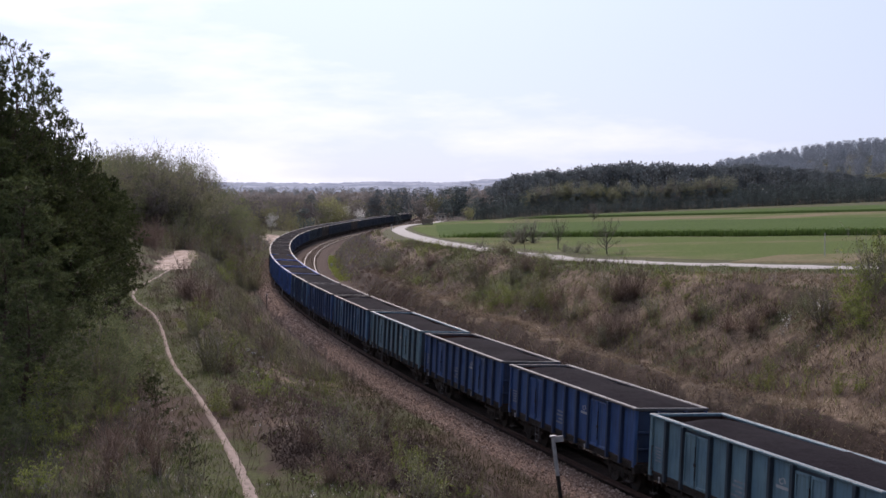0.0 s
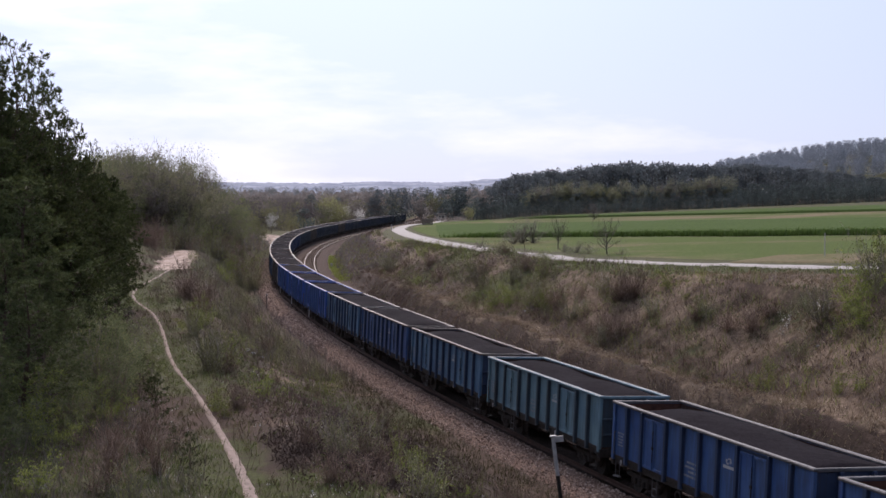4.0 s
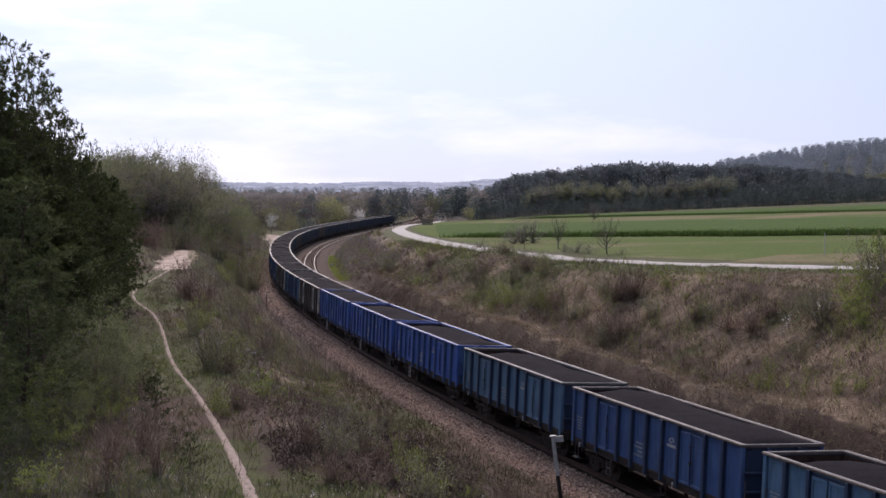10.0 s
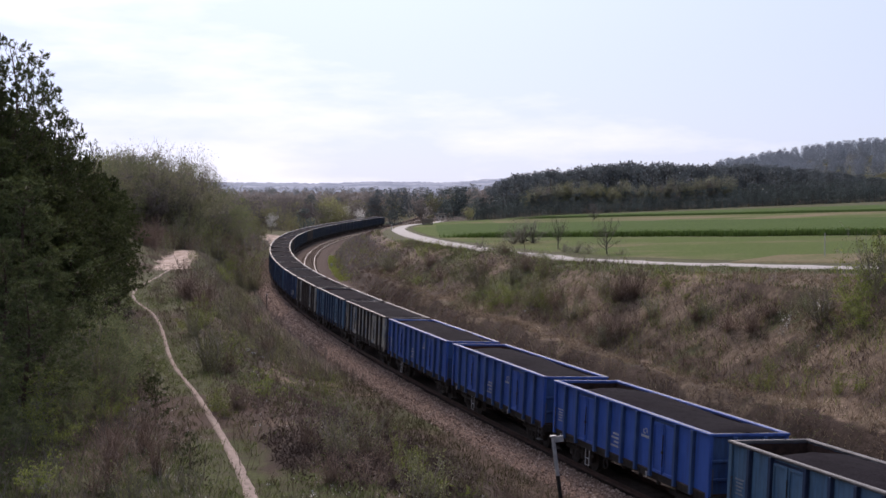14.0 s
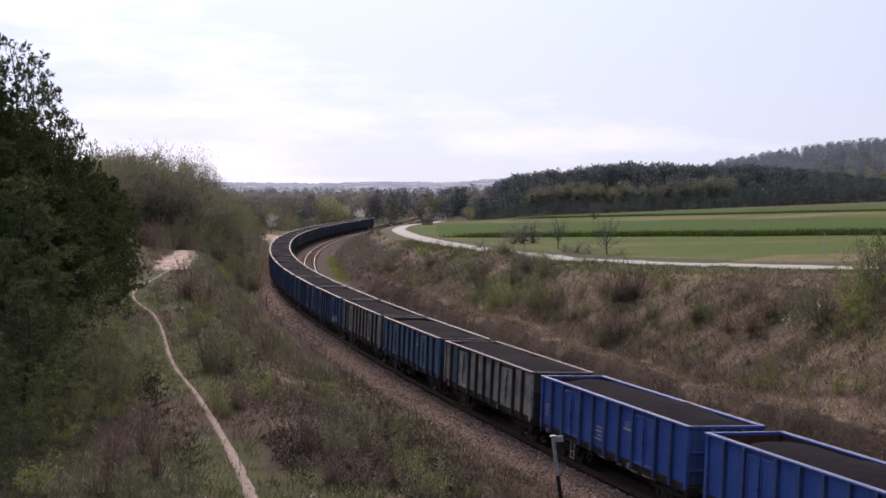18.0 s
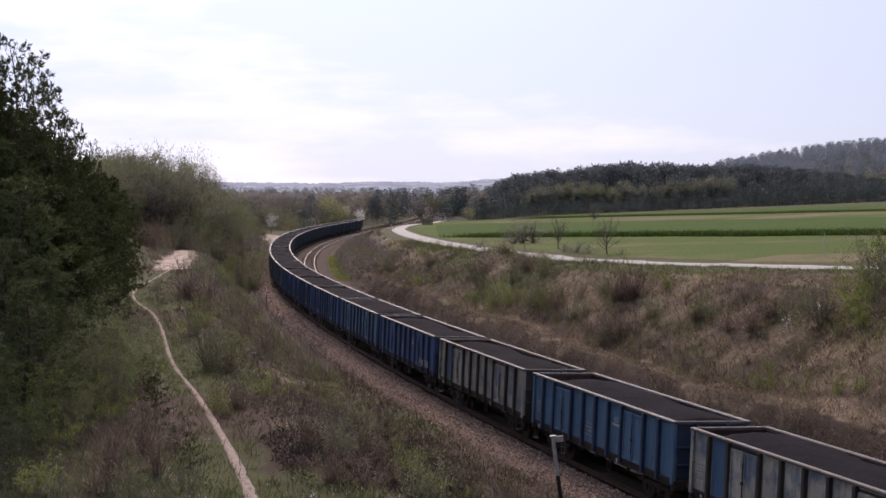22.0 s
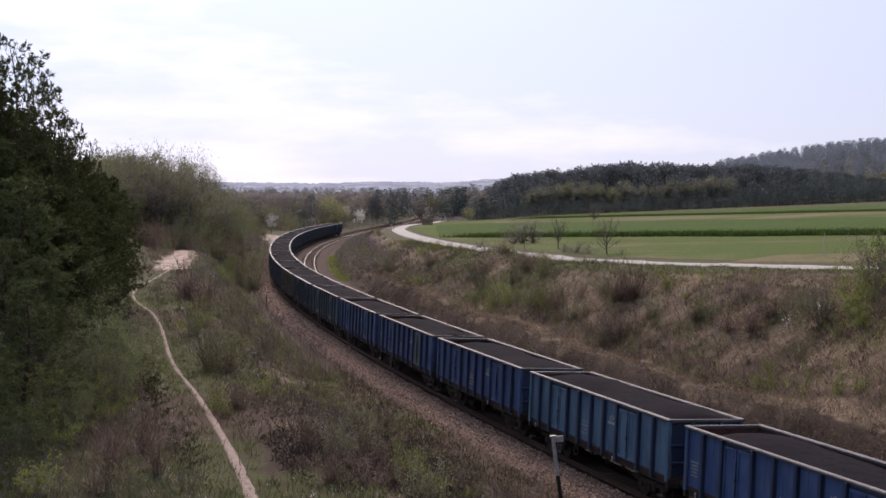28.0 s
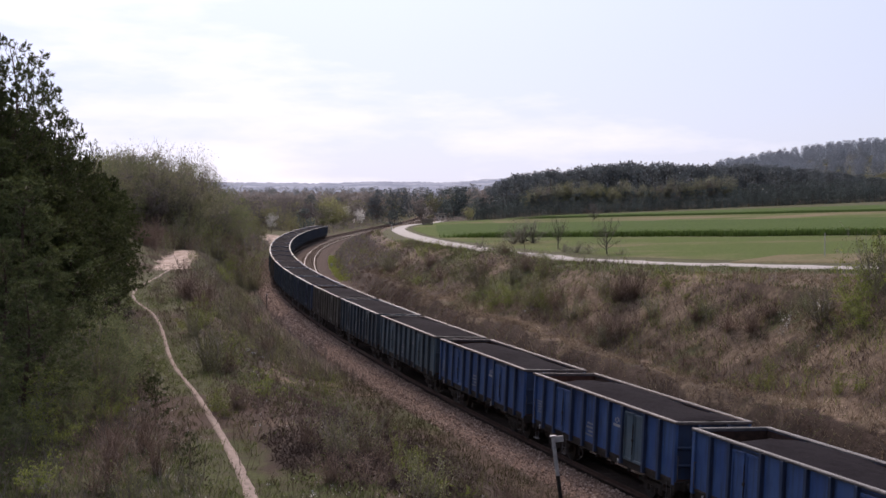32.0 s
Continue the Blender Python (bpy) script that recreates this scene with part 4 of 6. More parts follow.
def stand(s):
    """A waggon's pose with its middle at s, its bogies on the curve."""
    x1, y1, _ = on_line(s - 4.5)
    x2, y2, _ = on_line(s + 4.5)
    yaw = math.atan2(y1 - y2, x1 - x2)
    return Matrix.Translation(((x1 + x2) / 2, (y1 + y2) / 2, 0)) @ Euler((0, 0, yaw)).to_matrix().to_4x4() @ Euler((-CANT, 0, 0)).to_matrix().to_4x4()


# ---------------- plants ----------------
def tubes(segs, sides=3, thin=0.0):
    """Open tapered prisms for (p0, p1, r0, r1) rows; twigs no thicker than `thin` are narrow blades."""
    a = np.array([np.concatenate([s[0], s[1], [s[2], s[3]]]) for s in segs])
    vs, fs, at = [], [], 0
    for rows, m in ((a[a[:, 6] > thin], sides), (a[a[:, 6] <= thin], 2)):
        if not len(rows):
            continue
        p0, p1, r0, r1 = rows[:, :3], rows[:, 3:6], rows[:, 6], rows[:, 7]
        d = p1 - p0
        d /= np.linalg.norm(d, axis=1)[:, None] + 1e-9
        ref = np.where(np.abs(d[:, 2:3]) > 0.9, np.array([[1.0, 0, 0]]), np.array([[0, 0, 1.0]]))
        u = np.cross(d, ref)
        u /= np.linalg.norm(u, axis=1)[:, None] + 1e-9
        w = np.cross(d, u)
        ang = np.arange(m) * 2 * np.pi / m
        ring = np.cos(ang)[None, :, None] * u[:, None] + np.sin(ang)[None, :, None] * w[:, None]
        v = np.concatenate([p0[:, None] + ring * r0[:, None, None], p1[:, None] + ring * r1[:, None, None]], 1)
        k = np.arange(m if m > 2 else 1)
        q = np.stack([k, (k + 1) % m, (k + 1) % m + m, k + m], 1)
        fs.append(((np.arange(len(rows)) * 2 * m)[:, None, None] + q).reshape(-1, 4) + at)
        vs.append(v.reshape(-1, 3))
        at += len(vs[-1])
    return np.concatenate(vs), np.concatenate(fs)


def flakes(rng, centres, length, width, up=0.0, axis=None):
    """A small folded leaf (a quad) at each centre, turned at random."""
    n = len(centres)
    d = rng.normal(size=(n, 3)) if axis is None else axis + rng.normal(size=(n, 3)) * 0.45
    d[:, 2] += up
    d /= np.linalg.norm(d, axis=1)[:, None]
    s = np.cross(d, rng.normal(size=(n, 3)))
    s /= np.linalg.norm(s, axis=1)[:, None] + 1e-9
    ln = (length * rng.uniform(0.6, 1.3, n))[:, None]
    wd = (width * rng.uniform(0.7, 1.3, n))[:, None]
    c = np.asarray(centres)
    v = np.stack([c, c + d * ln * 0.5 + s * wd * 0.5, c + d * ln, c + d * ln * 0.5 - s * wd * 0.5], 1)
    return v.reshape(-1, 3), np.arange(n * 4).reshape(-1, 4)


def unit(v):
    return v / (np.linalg.norm(v) + 1e-9)


def pine_shape(seed, limbs=48, shoots=7, low=0.18, lean=0.03, needle=0.13, per=9, reach0=2.4, bare=0.25, jut=0.35):
    """A pine 10 m high: trunk, upturned limbs with side shoots, and a brush of needles at the end of each twig."""
    rng = np.random.default_rng(seed)
    segs, ends, ways = [], [], []
    n = 14
    spine = [np.array([lean * 10 * math.sin(i * 0.4 + seed), lean * 10 * math.sin(i * 0.3 + 2 * seed), 9.8 * i / n]) for i in range(n + 1)]
    for i in range(n):
        segs.append((spine[i], spine[i + 1], 0.17 * (1 - i / n) + 0.015, 0.17 * (1 - (i + 1) / n) + 0.012))
    for i in range(limbs):
        f = low + (0.99 - low) * (i / limbs) ** 0.9
        base = np.array([np.interp(f * n, range(n + 1), [p[k] for p in spine]) for k in range(3)])
        az = i * 2.4 + rng.uniform(-0.5, 0.5)
        g = (f - low) / (1 - low)
        reach = (reach0 * (1 - g) ** 0.7 * min(1.0, 0.55 + 2.2 * g) + 0.30) * rng.uniform(1 - jut, 1 + jut)
        flat = np.array([math.cos(az), math.sin(az), 0.0])
        p, d = base, unit(flat + np.array([0, 0, rng.uniform(-0.10, 0.25) + 0.5 * g]))
        r = 0.050 * (1.25 - f)
        knots = [p]
        for k in range(4):
            d = unit(d + np.array([0, 0, 0.11]) + rng.normal(size=3) * 0.12)
            q = p + d * reach / 4
            segs.append((p, q, r, r * 0.7))
            r *= 0.7
            knots.append(q)
            p = q
        for k in range(max(3, int(shoots * (0.45 + 0.55 * min(1.0, reach / 1.5))))):
            t = bare + (1 - bare) * (k + rng.random()) / shoots * 1.1
            t = min(t, 1.0) * 4
            o = np.array([np.interp(t, range(5), [a[c] for a in knots]) for c in range(3)])
            side = np.array([-flat[1], flat[0], 0]) * (1 if k % 2 else -1)
            e = unit(flat * 0.7 + side * rng.uniform(0.3, 1.1) + np.array([0, 0, rng.uniform(-0.1, 0.5)]))
            m = o + e * rng.uniform(0.18, 0.42) * (0.6 + 0.35 * reach)
            segs.append((o, m, 0.013, 0.009))
            for _ in range(4):
                e2 = unit(e + np.array([0, 0, 0.45]) + rng.normal(size=3) * 0.55)
                t2 = m + e2 * rng.uniform(0.08, 0.30)
                ends.append(t2)
                ways.append(e2)
                segs.append((m, t2, 0.008, 0.006))
    ends, ways = np.repeat(np.array(ends), per, 0), np.repeat(np.array(ways), per, 0)
    d = ways * 1.1 + rng.normal(size=ends.shape) * 0.62 + np.array([0, 0, 0.25])
    d /= np.linalg.norm(d, axis=1)[:, None]
    return tubes(segs, 3, 0.02), flakes(rng, ends - ways * rng.uniform(0, 0.10, (len(ends), 1)), needle, needle * 0.26, 0.0, d * 4)


def broad_shape(seed, limbs=11, twigs=9, leaves=2600, spread=0.36, leaf=0.11, trunk_share=0.16, sprays=3):
    """A broad-leaved tree or shrub 10 m high in early spring: fine bare twigs and few small leaves."""
    rng = np.random.default_rng(seed)
    segs, pts = [], []
    fork = 10 * trunk_share
    segs.append((np.zeros(3), np.array([rng.normal(0, 0.1), rng.normal(0, 0.1), fork]), 0.2, 0.15))
    for i in range(limbs):
        az = i * 2.4 + rng.uniform(-0.5, 0.5)
        tilt = rng.uniform(0.15, 1.0) * spread * 2.6
        ln = (10 - fork) * rng.uniform(0.55, 0.98) * (1 - 0.22 * tilt)
        p = np.array([0, 0, fork * rng.uniform(0.5, 1.1)])
        d = unit(np.array([math.cos(az) * math.sin(tilt), math.sin(az) * math.sin(tilt), math.cos(tilt)]))
        r = 0.09
        steps_ = 6
        for k in range(steps_):
            d = unit(d + rng.normal(size=3) * 0.13 + np.array([0, 0, 0.07]))
            q = p + d * ln / steps_
            segs.append((p, q, r, r * 0.72))
            r *= 0.72
            if k >= 1:
                for _ in range(max(2, twigs * 2 // 7)):
                    e = unit(d + rng.normal(size=3) * 0.75)
                    l1 = rng.uniform(0.7, 1.7) * (1 - 0.08 * k)
                    m = q + e * l1
                    segs.append((q, m, 0.024, 0.012))
                    for _ in range(sprays):
                        o = q + e * l1 * rng.uniform(0.3, 1.0)
                        t = o + unit(e + rng.normal(size=3) * 0.7) * rng.uniform(0.4, 1.0)
                        segs.append((o, t, 0.013, 0.006))
                        pts.append(t)
                        pts.append((o + t) / 2)
                        if sprays > 2:
                            t2 = t + unit(rng.normal(size=3) + e) * 0.45
                            segs.append((t, t2, 0.009, 0.005))
                            pts.append(t2)
            p = q
    pts = np.array(pts)
    # leaves in clumps about the twigs, and some apart
    a = np.repeat(pts[rng.integers(0, len(pts), max(1, leaves // 30))], 20, 0)
    c = np.concatenate([a + rng.normal(size=a.shape) * 0.30, pts[rng.integers(0, len(pts), leaves // 3)] + rng.normal(size=(leaves // 3, 3)) * 0.14])
    return tubes(segs, 3, 0.03), flakes(rng, c, leaf, leaf * 0.7)


def shrub_shape(seed, stems=34, leaves=900, leaf=0.05, wide=0.75, fine=5):
    """A many-stemmed shrub 1 m high and about 2 * wide across."""
    rng = np.random.default_rng(seed)
    segs, pts = [], []
    for i in range(stems):
        az, tilt = rng.uniform(0, 6.28), abs(rng.normal(0, 0.42))
        p = np.array([math.cos(az), math.sin(az), 0]) * rng.uniform(0, 0.22) * wide
        d = np.array([math.cos(az) * math.sin(tilt) * wide * 1.5, math.sin(az) * math.sin(tilt) * wide * 1.5, math.cos(tilt)])
        ln = rng.uniform(0.55, 1.05)
        for k in range(3):
            d = d + rng.normal(size=3) * 0.14
            q = p + d * ln / 3
            segs.append((p, q, 0.008 - 0.002 * k, 0.006 - 0.002 * k))
            for _ in range(fine):
                o = p + (q - p) * rng.uniform(0.2, 1)
                t = o + unit(d + rng.normal(size=3) * 0.6) * rng.uniform(0.10, 0.28)
                segs.append((o, t, 0.0045, 0.002))
                pts += [t, (o + t) / 2]
            p = q
    pts = np.array(pts)
    c = pts[rng.integers(0, len(pts), leaves)] + rng.normal(size=(leaves, 3)) * 0.03
    return tubes(segs, 3, 0.006), flakes(rng, c, leaf, leaf * 0.6)


def far_pine_shape(seed, n=420, slim=0.16, low=0.22, leaf=0.52):
    """A distant conifer 10 m high: its crown is a heap of rounded lobes."""
    rng = np.random.default_rng(seed)
    k = 26
    g = rng.uniform(0, 1, k) ** 0.85
    g[0] = 1.0
    az = rng.uniform(0, 6.28, k)
    r = 10 * slim * np.sqrt(np.clip(1 - np.abs(g - 0.32) ** 2 / 0.50, 0.0, 1)) * rng.uniform(0.35, 1.0, k)
    lobe = np.stack([r * np.cos(az), r * np.sin(az), 10 * (low + (0.95 - low) * g)], 1)
    c = lobe[rng.integers(0, k, n)]
    d = rng.normal(size=(n, 3))
    d /= np.linalg.norm(d, axis=1)[:, None]
    c = c + d * (10 * slim * 0.40 * rng.uniform(0.5, 1.0, n) ** 0.5)[:, None] * np.array([1, 1, 0.75])
    c[:, 2] = np.clip(c[:, 2], 0.15, 10.0)
    segs = [(np.zeros(3), np.array([0, 0, 9.0]), 0.13, 0.03)]
    return tubes(segs, 4), flakes(rng, c, leaf, leaf * 0.6, 0.1)


def far_broad_shape(seed, n=420, wide=0.24, low=0.12):
    rng = np.random.default_rng(seed)
    segs = [(np.zeros(3), np.array([0, 0, 3.2]), 0.16, 0.11)]
    pts = []
    for i in range(18):
        az, tl = i * 2.4, rng.uniform(0.05, 0.75)
        p = np.array([0, 0, rng.uniform(0.3, 3.2)])
        q = p + np.array([math.cos(az) * math.sin(tl) * wide * 4, math.sin(az) * math.sin(tl) * wide * 4, math.cos(tl)]) * rng.uniform(3.5, 6.4)
        segs.append((p, q, 0.07, 0.02))
        for _ in range(4):
            o = p + (q - p) * rng.uniform(0.35, 1)
            t = o + unit(q - p + rng.normal(size=3) * 3.5) * rng.uniform(0.7, 1.7)
            segs.append((o, t, 0.035, 0.015))
            pts += [t, (o + t) / 2, o]
    pts = np.array(pts)
    c = pts[rng.integers(0, len(pts), n)] + rng.normal(size=(n, 3)) * 0.42
    return tubes(segs, 3, 0.04), flakes(rng, c, 0.38, 0.25, 0.1)


class Kind:
    """Meshes of one kind of plant: wood and foliage, shared by all plants of the kind."""

    def __init__(self, wood_name, leaf_name, shape_, wood, leaf):
        (v, f), (lv, lf) = shape_
        a = link_mesh(wood_name, v, f, wood)
        b = link_mesh(leaf_name, lv, lf, leaf)
        self.names, self.meshes = (wood_name, leaf_name), (a.data, b.data)
        self.height = max(float(np.max(lv[:, 2])), float(np.max(v[:, 2])))
        bpy.data.objects.remove(a)
        bpy.data.objects.remove(b)

    def plant(self, name, x, y, height, label, category, group="", wide=1.0, turn=None, sink=0.08, rng=random):
        k = height / self.height
        e = new(name)
        e.matrix_basis = Matrix.LocRotScale((x, y, float(land(x, y)) - sink), Euler((0, 0, rng.uniform(0, 6.28) if turn is None else turn)), (k * wide, k * wide, k))
        for n_, me in zip(self.names, self.meshes):
            o = new(n_, me)
            o.parent = e
        return tagged(e, label, category, group=group)


PINES = [Kind("trunk", "crown", pine_shape(sd, 52, 9, lo, 0.03, 0.19, 10, 2.3, 0.2), PINEBARK, NEEDLES) for sd, lo in ((1, 0.16), (2, 0.08), (3, 0.12))]
OPENPINES = [Kind("trunk", "crown", pine_shape(sd, 40, 7, 0.30, 0.06, 0.125, 12, rr, 0.35, 0.5), PINEBARK, NEEDLES) for sd, rr in ((6, 2.2), (9, 1.9))]
BUSHY = Kind("trunk", "crown", pine_shape(4, 54, 9, 0.02, 0.03, 0.18, 9, 2.5, 0.25), PINEBARK, leafy("fresh_pine_needles", [(0.062, 0.083, 0.035), (0.086, 0.111, 0.046), (0.120, 0.148, 0.064)], 0.36))
YOUNGPINE = [Kind("trunk", "crown", pine_shape(sd, 22, 6, 0.05, 0.01, 0.34, 7, 2.6, 0.2), PINEBARK, NEEDLES) for sd in (11, 12)]
BUDSMID = leafy("green_olive_leaves", [(0.105, 0.122, 0.046), (0.150, 0.168, 0.064), (0.200, 0.214, 0.090)], 0.45)
BUDSPURPLE = leafy("purple_brown_buds", [(0.136, 0.118, 0.120), (0.168, 0.149, 0.148), (0.206, 0.184, 0.180)], 0.45)
BROADS = [Kind("trunk", "crown", broad_shape(21, leaves=3000, leaf=0.17, twigs=7, sprays=2), BARK, BUDSDULL), Kind("trunk", "crown", broad_shape(22, leaves=3200, leaf=0.17, twigs=7, sprays=2), BARK, BUDSMID),
          Kind("trunk", "crown", broad_shape(23, leaves=900, limbs=13, twigs=9, leaf=0.13), BARK, BUDSDULL), Kind("trunk", "crown", broad_shape(24, leaves=3000, limbs=10, spread=0.42, leaf=0.15, twigs=7, sprays=2), TWIG, BUDSPURPLE)]
SPARSE = [Kind("trunk", "crown", broad_shape(s, limbs=14, twigs=11, leaves=900, spread=0.45, trunk_share=0.22, sprays=4), BARK, BUDSDULL) for s in (31, 32)]
BUDBROWN = leafy("reddish_brown_buds", [(0.165, 0.118, 0.098), (0.210, 0.155, 0.130), (0.262, 0.200, 0.168)], 0.35)
SHRUBS = {"brown": [Kind("stem_clump", "foliage", shrub_shape(s, 20, 760, 0.034, 0.85, 3), TWIGRED, BUDBROWN) for s in (41, 42, 43)],
          "olive": [Kind("stem_clump", "foliage", shrub_shape(s, 18, 660, 0.050, 0.85, 2), TWIG, BUDSDULL) for s in (44, 45)],
          "green": [Kind("stem_clump", "foliage", shrub_shape(s, 16, 720, 0.054, 0.85, 2), TWIG, BUDS) for s in (46, 47)]}
# bare crowns paled and cooled, part of the valley's haze in the colour
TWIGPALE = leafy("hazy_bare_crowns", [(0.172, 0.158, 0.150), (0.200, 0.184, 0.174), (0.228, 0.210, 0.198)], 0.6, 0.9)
BIG = {"brown": [Kind("stem_clump", "foliage", shrub_shape(s, 34, 2200, 0.028, 0.8, 6), TWIGRED, BUDBROWN) for s in (141, 142)],
       "olive": [Kind("stem_clump", "foliage", shrub_shape(s, 28, 1900, 0.034, 0.8, 5), TWIG, BUDSDULL) for s in (144, 145)],
       "green": [Kind("stem_clump", "foliage", shrub_shape(s, 15, 2000, 0.040, 0.8, 4), TWIG, BUDS) for s in (146, 147)],
       "bare": [Kind("stem_clump", "foliage", shrub_shape(s, 44, 260, 0.022, 1.0, 6), TWIGPALE, BUDSPURPLE) for s in (148,)]}


def bush(col, x, y, h, label, group, wide=1.0, name="shrub"):
    kinds = BIG[col] if h > 1.4 or col == "bare" else SHRUBS[col]
    return pick.choice(kinds).plant(name, x, y, h, label, "shrub", group, wide=wide, rng=pick)


FARPINES = [Kind("trunk", "crown", far_pine_shape(s, 620, w, lo), PINEBARK, NEEDLEHAZED) for s, w, lo in ((51, 0.24, 0.16), (52, 0.21, 0.10), (53, 0.28, 0.22), (54, 0.24, 0.03))]
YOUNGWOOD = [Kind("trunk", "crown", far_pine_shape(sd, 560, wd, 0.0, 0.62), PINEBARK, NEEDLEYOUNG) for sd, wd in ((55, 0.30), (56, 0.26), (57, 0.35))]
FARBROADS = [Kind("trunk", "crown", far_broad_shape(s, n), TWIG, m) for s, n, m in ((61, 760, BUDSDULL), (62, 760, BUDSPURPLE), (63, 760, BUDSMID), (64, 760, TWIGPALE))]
WILLOW = Kind("trunk", "crown", far_broad_shape(75, 700, 0.26), TWIG, leafy("pale_willow_leaves", [(0.22, 0.23, 0.105), (0.28, 0.285, 0.140), (0.34, 0.335, 0.180)], 0.55))
BLOSSOMS = [Kind("trunk", "crown", far_broad_shape(s, 900, 0.22), BARK, BLOSSOM) for s in (71, 72)]
pick = random.Random(5)
UNDER = {"brown": "leafless brown undergrowth shrub on the wooded slope", "olive": "olive-budding undergrowth shrub on the wooded slope", "green": "fresh green undergrowth shrub on the wooded slope"}


def beside(view, y):
    """The x at which a plant y metres off stands on the bearing `view` (sideways per metre away)."""
    return view * y


def crown_top(rise, y):
    return EYE[2] + rise * y


# pines at the edge of the wood, left of the path: bearing, rise of the top, distance
for i, (view, rise, y) in enumerate(((-0.329, 0.122, 60), (-0.347, 0.130, 57), (-0.304, 0.097, 66), (-0.290, 0.066, 69), (-0.280, 0.058, 72), (-0.264, 0.042, 80))):
    x = beside(view, y)
    OPENPINES[i % 2].plant("pine_tree", x, y, crown_top(rise, y) - float(land(x, y)), "tall open-crowned pine with dark needle tufts at the wood's edge", "tree", "pines beside the footpath", wide=(0.85, 0.95, 0.58, 0.55, 0.5, 0.5)[i], rng=pick)
for view, rise, y in ((-0.340, 0.086, 58), (-0.322, 0.068, 62), (-0.305, 0.054, 67), (-0.290, 0.042, 72), (-0.313, 0.050, 66), (-0.270, 0.029, 78), (-0.259, 0.013, 82), (-0.250, -0.003, 87), (-0.245, -0.019, 92), (-0.341, 0.050, 54), (-0.326, 0.030, 56),
                      (-0.311, 0.034, 60), (-0.293, 0.016, 62), (-0.277, 0.006, 66), (-0.262, -0.010, 74), (-0.280, -0.012, 60), (-0.246, -0.020, 97), (-0.240, -0.032, 101), (-0.350, 0.085, 70), (-0.254, 0.017, 86), (-0.247, 0.008, 90), (-0.338, 0.084, 76), (-0.322, 0.068, 78), (-0.306, 0.054, 80), (-0.291, 0.043, 84), (-0.279, 0.032, 88), (-0.258, -0.03, 84)):
    x = beside(view, y)
    h = crown_top(rise, y) - float(land(x, y))
    pick.choice(PINES).plant("pine_tree", x, y, h, "tall dark green pine with a shaggy crown at the wood's edge", "tree", "pines beside the footpath", wide=pick.uniform(0.95, 1.2), rng=pick)

for view, rise, y in ((-0.307, 0.016, 51), (-0.332, -0.030, 45), (-0.312, -0.060, 43), (-0.300, -0.045, 48), (-0.340, -0.100, 39), (-0.290, -0.050, 56), (-0.272, -0.050, 64), (-0.345, -0.02, 50), (-0.338, -0.150, 36), (-0.258, -0.045, 74), (-0.286, -0.020, 66)):
    x = beside(view, y)
    BUSHY.plant("pine_tree", x, y, crown_top(rise, y) - float(land(x, y)), "low bushy green pine branching down to the ground", "tree", "pines beside the footpath", wide=pick.uniform(1.1, 1.4), rng=pick)

# leafing wood on the slope behind the sandy patch
GREYOLIVE = leafy("grey_olive_leaves", [(0.134, 0.137, 0.084), (0.182, 0.184, 0.116), (0.240, 0.236, 0.158)], 0.42)
SOFTGREEN = leafy("soft_green_leaves", [(0.118, 0.142, 0.066), (0.166, 0.192, 0.092), (0.220, 0.244, 0.126)], 0.42)
DARKTWIG = leafy("grey_brown_branches", [(0.085, 0.070, 0.062), (0.125, 0.106, 0.094), (0.170, 0.148, 0.132)], 0.0, 0.9)
SLOPEWOOD = [Kind("trunk", "crown", broad_shape(sd, limbs=13, leaves=nl, leaf=lf, twigs=7, sprays=2, spread=0.42, trunk_share=0.10), wd, mt)
             for sd, nl, lf, wd, mt in ((221, 5600, 0.16, DARKTWIG, GREYOLIVE), (222, 5600, 0.16, DARKTWIG, SOFTGREEN), (223, 5000, 0.13, DARKTWIG, BUDSPURPLE), (224, 5000, 0.15, DARKTWIG, GREYOLIVE), (225, 4200, 0.15, BARK, BUDS))]
SLOPEWORDS = ("olive-budding", "fresh green leafing", "brownish budding", "olive-brown budding", "bright yellow-green leafing")
for i in range(160):
    px = -0.268 + 0.146 * (i + pick.random()) / 160
    y = pick.uniform(158, 250)
    x = beside(px, y)
    tip = np.interp(px, [-0.262, -0.235, -0.205, -0.185, -0.172, -0.160, -0.150, -0.135, -0.122], [0.031, 0.036, 0.036, 0.031, 0.017, 0.003, -0.004, -0.012, -0.020])
    h = min(15.0, (crown_top(tip, y) - float(land(x, y))) * (pick.uniform(0.8, 1.04) if px < -0.228 else pick.uniform(0.55, 1.0)))
    if x > line_x(y) - (8 if y > 190 else 12) or h < 2.5 or (-38 < x < -22 and y < 172):
        continue
    k = 4 if px < -0.252 and i % 2 else pick.choice((0, 1, 1, 1, 2, 2, 3))
    SLOPEWOOD[k].plant("broadleaf_tree", x, y, h, SLOPEWORDS[k] + " broad-leaved tree on the wooded slope", "tree", "trees of the wooded slope", wide=pick.uniform(0.9, 1.25), rng=pick)
for i in range(26):
    px = -0.264 + 0.078 * (i + pick.random()) / 26
    y = pick.uniform(168, 200)
    x = beside(px, y)
    h = (crown_top(float(np.interp(px, [-0.264, -0.235, -0.205, -0.186], [0.032, 0.037, 0.036, 0.027])), y) - float(land(x, y))) * pick.uniform(0.88, 1.0)
    k = pick.choice((0, 1, 1, 3, 4)) if px < -0.24 else pick.choice((0, 0, 1, 2, 3))
    SLOPEWOOD[k].plant("broadleaf_tree", x, y, h, SLOPEWORDS[k] + " broad-leaved tree on the wooded slope", "tree", "trees of the wooded slope", wide=pick.uniform(1.0, 1.3), rng=pick)
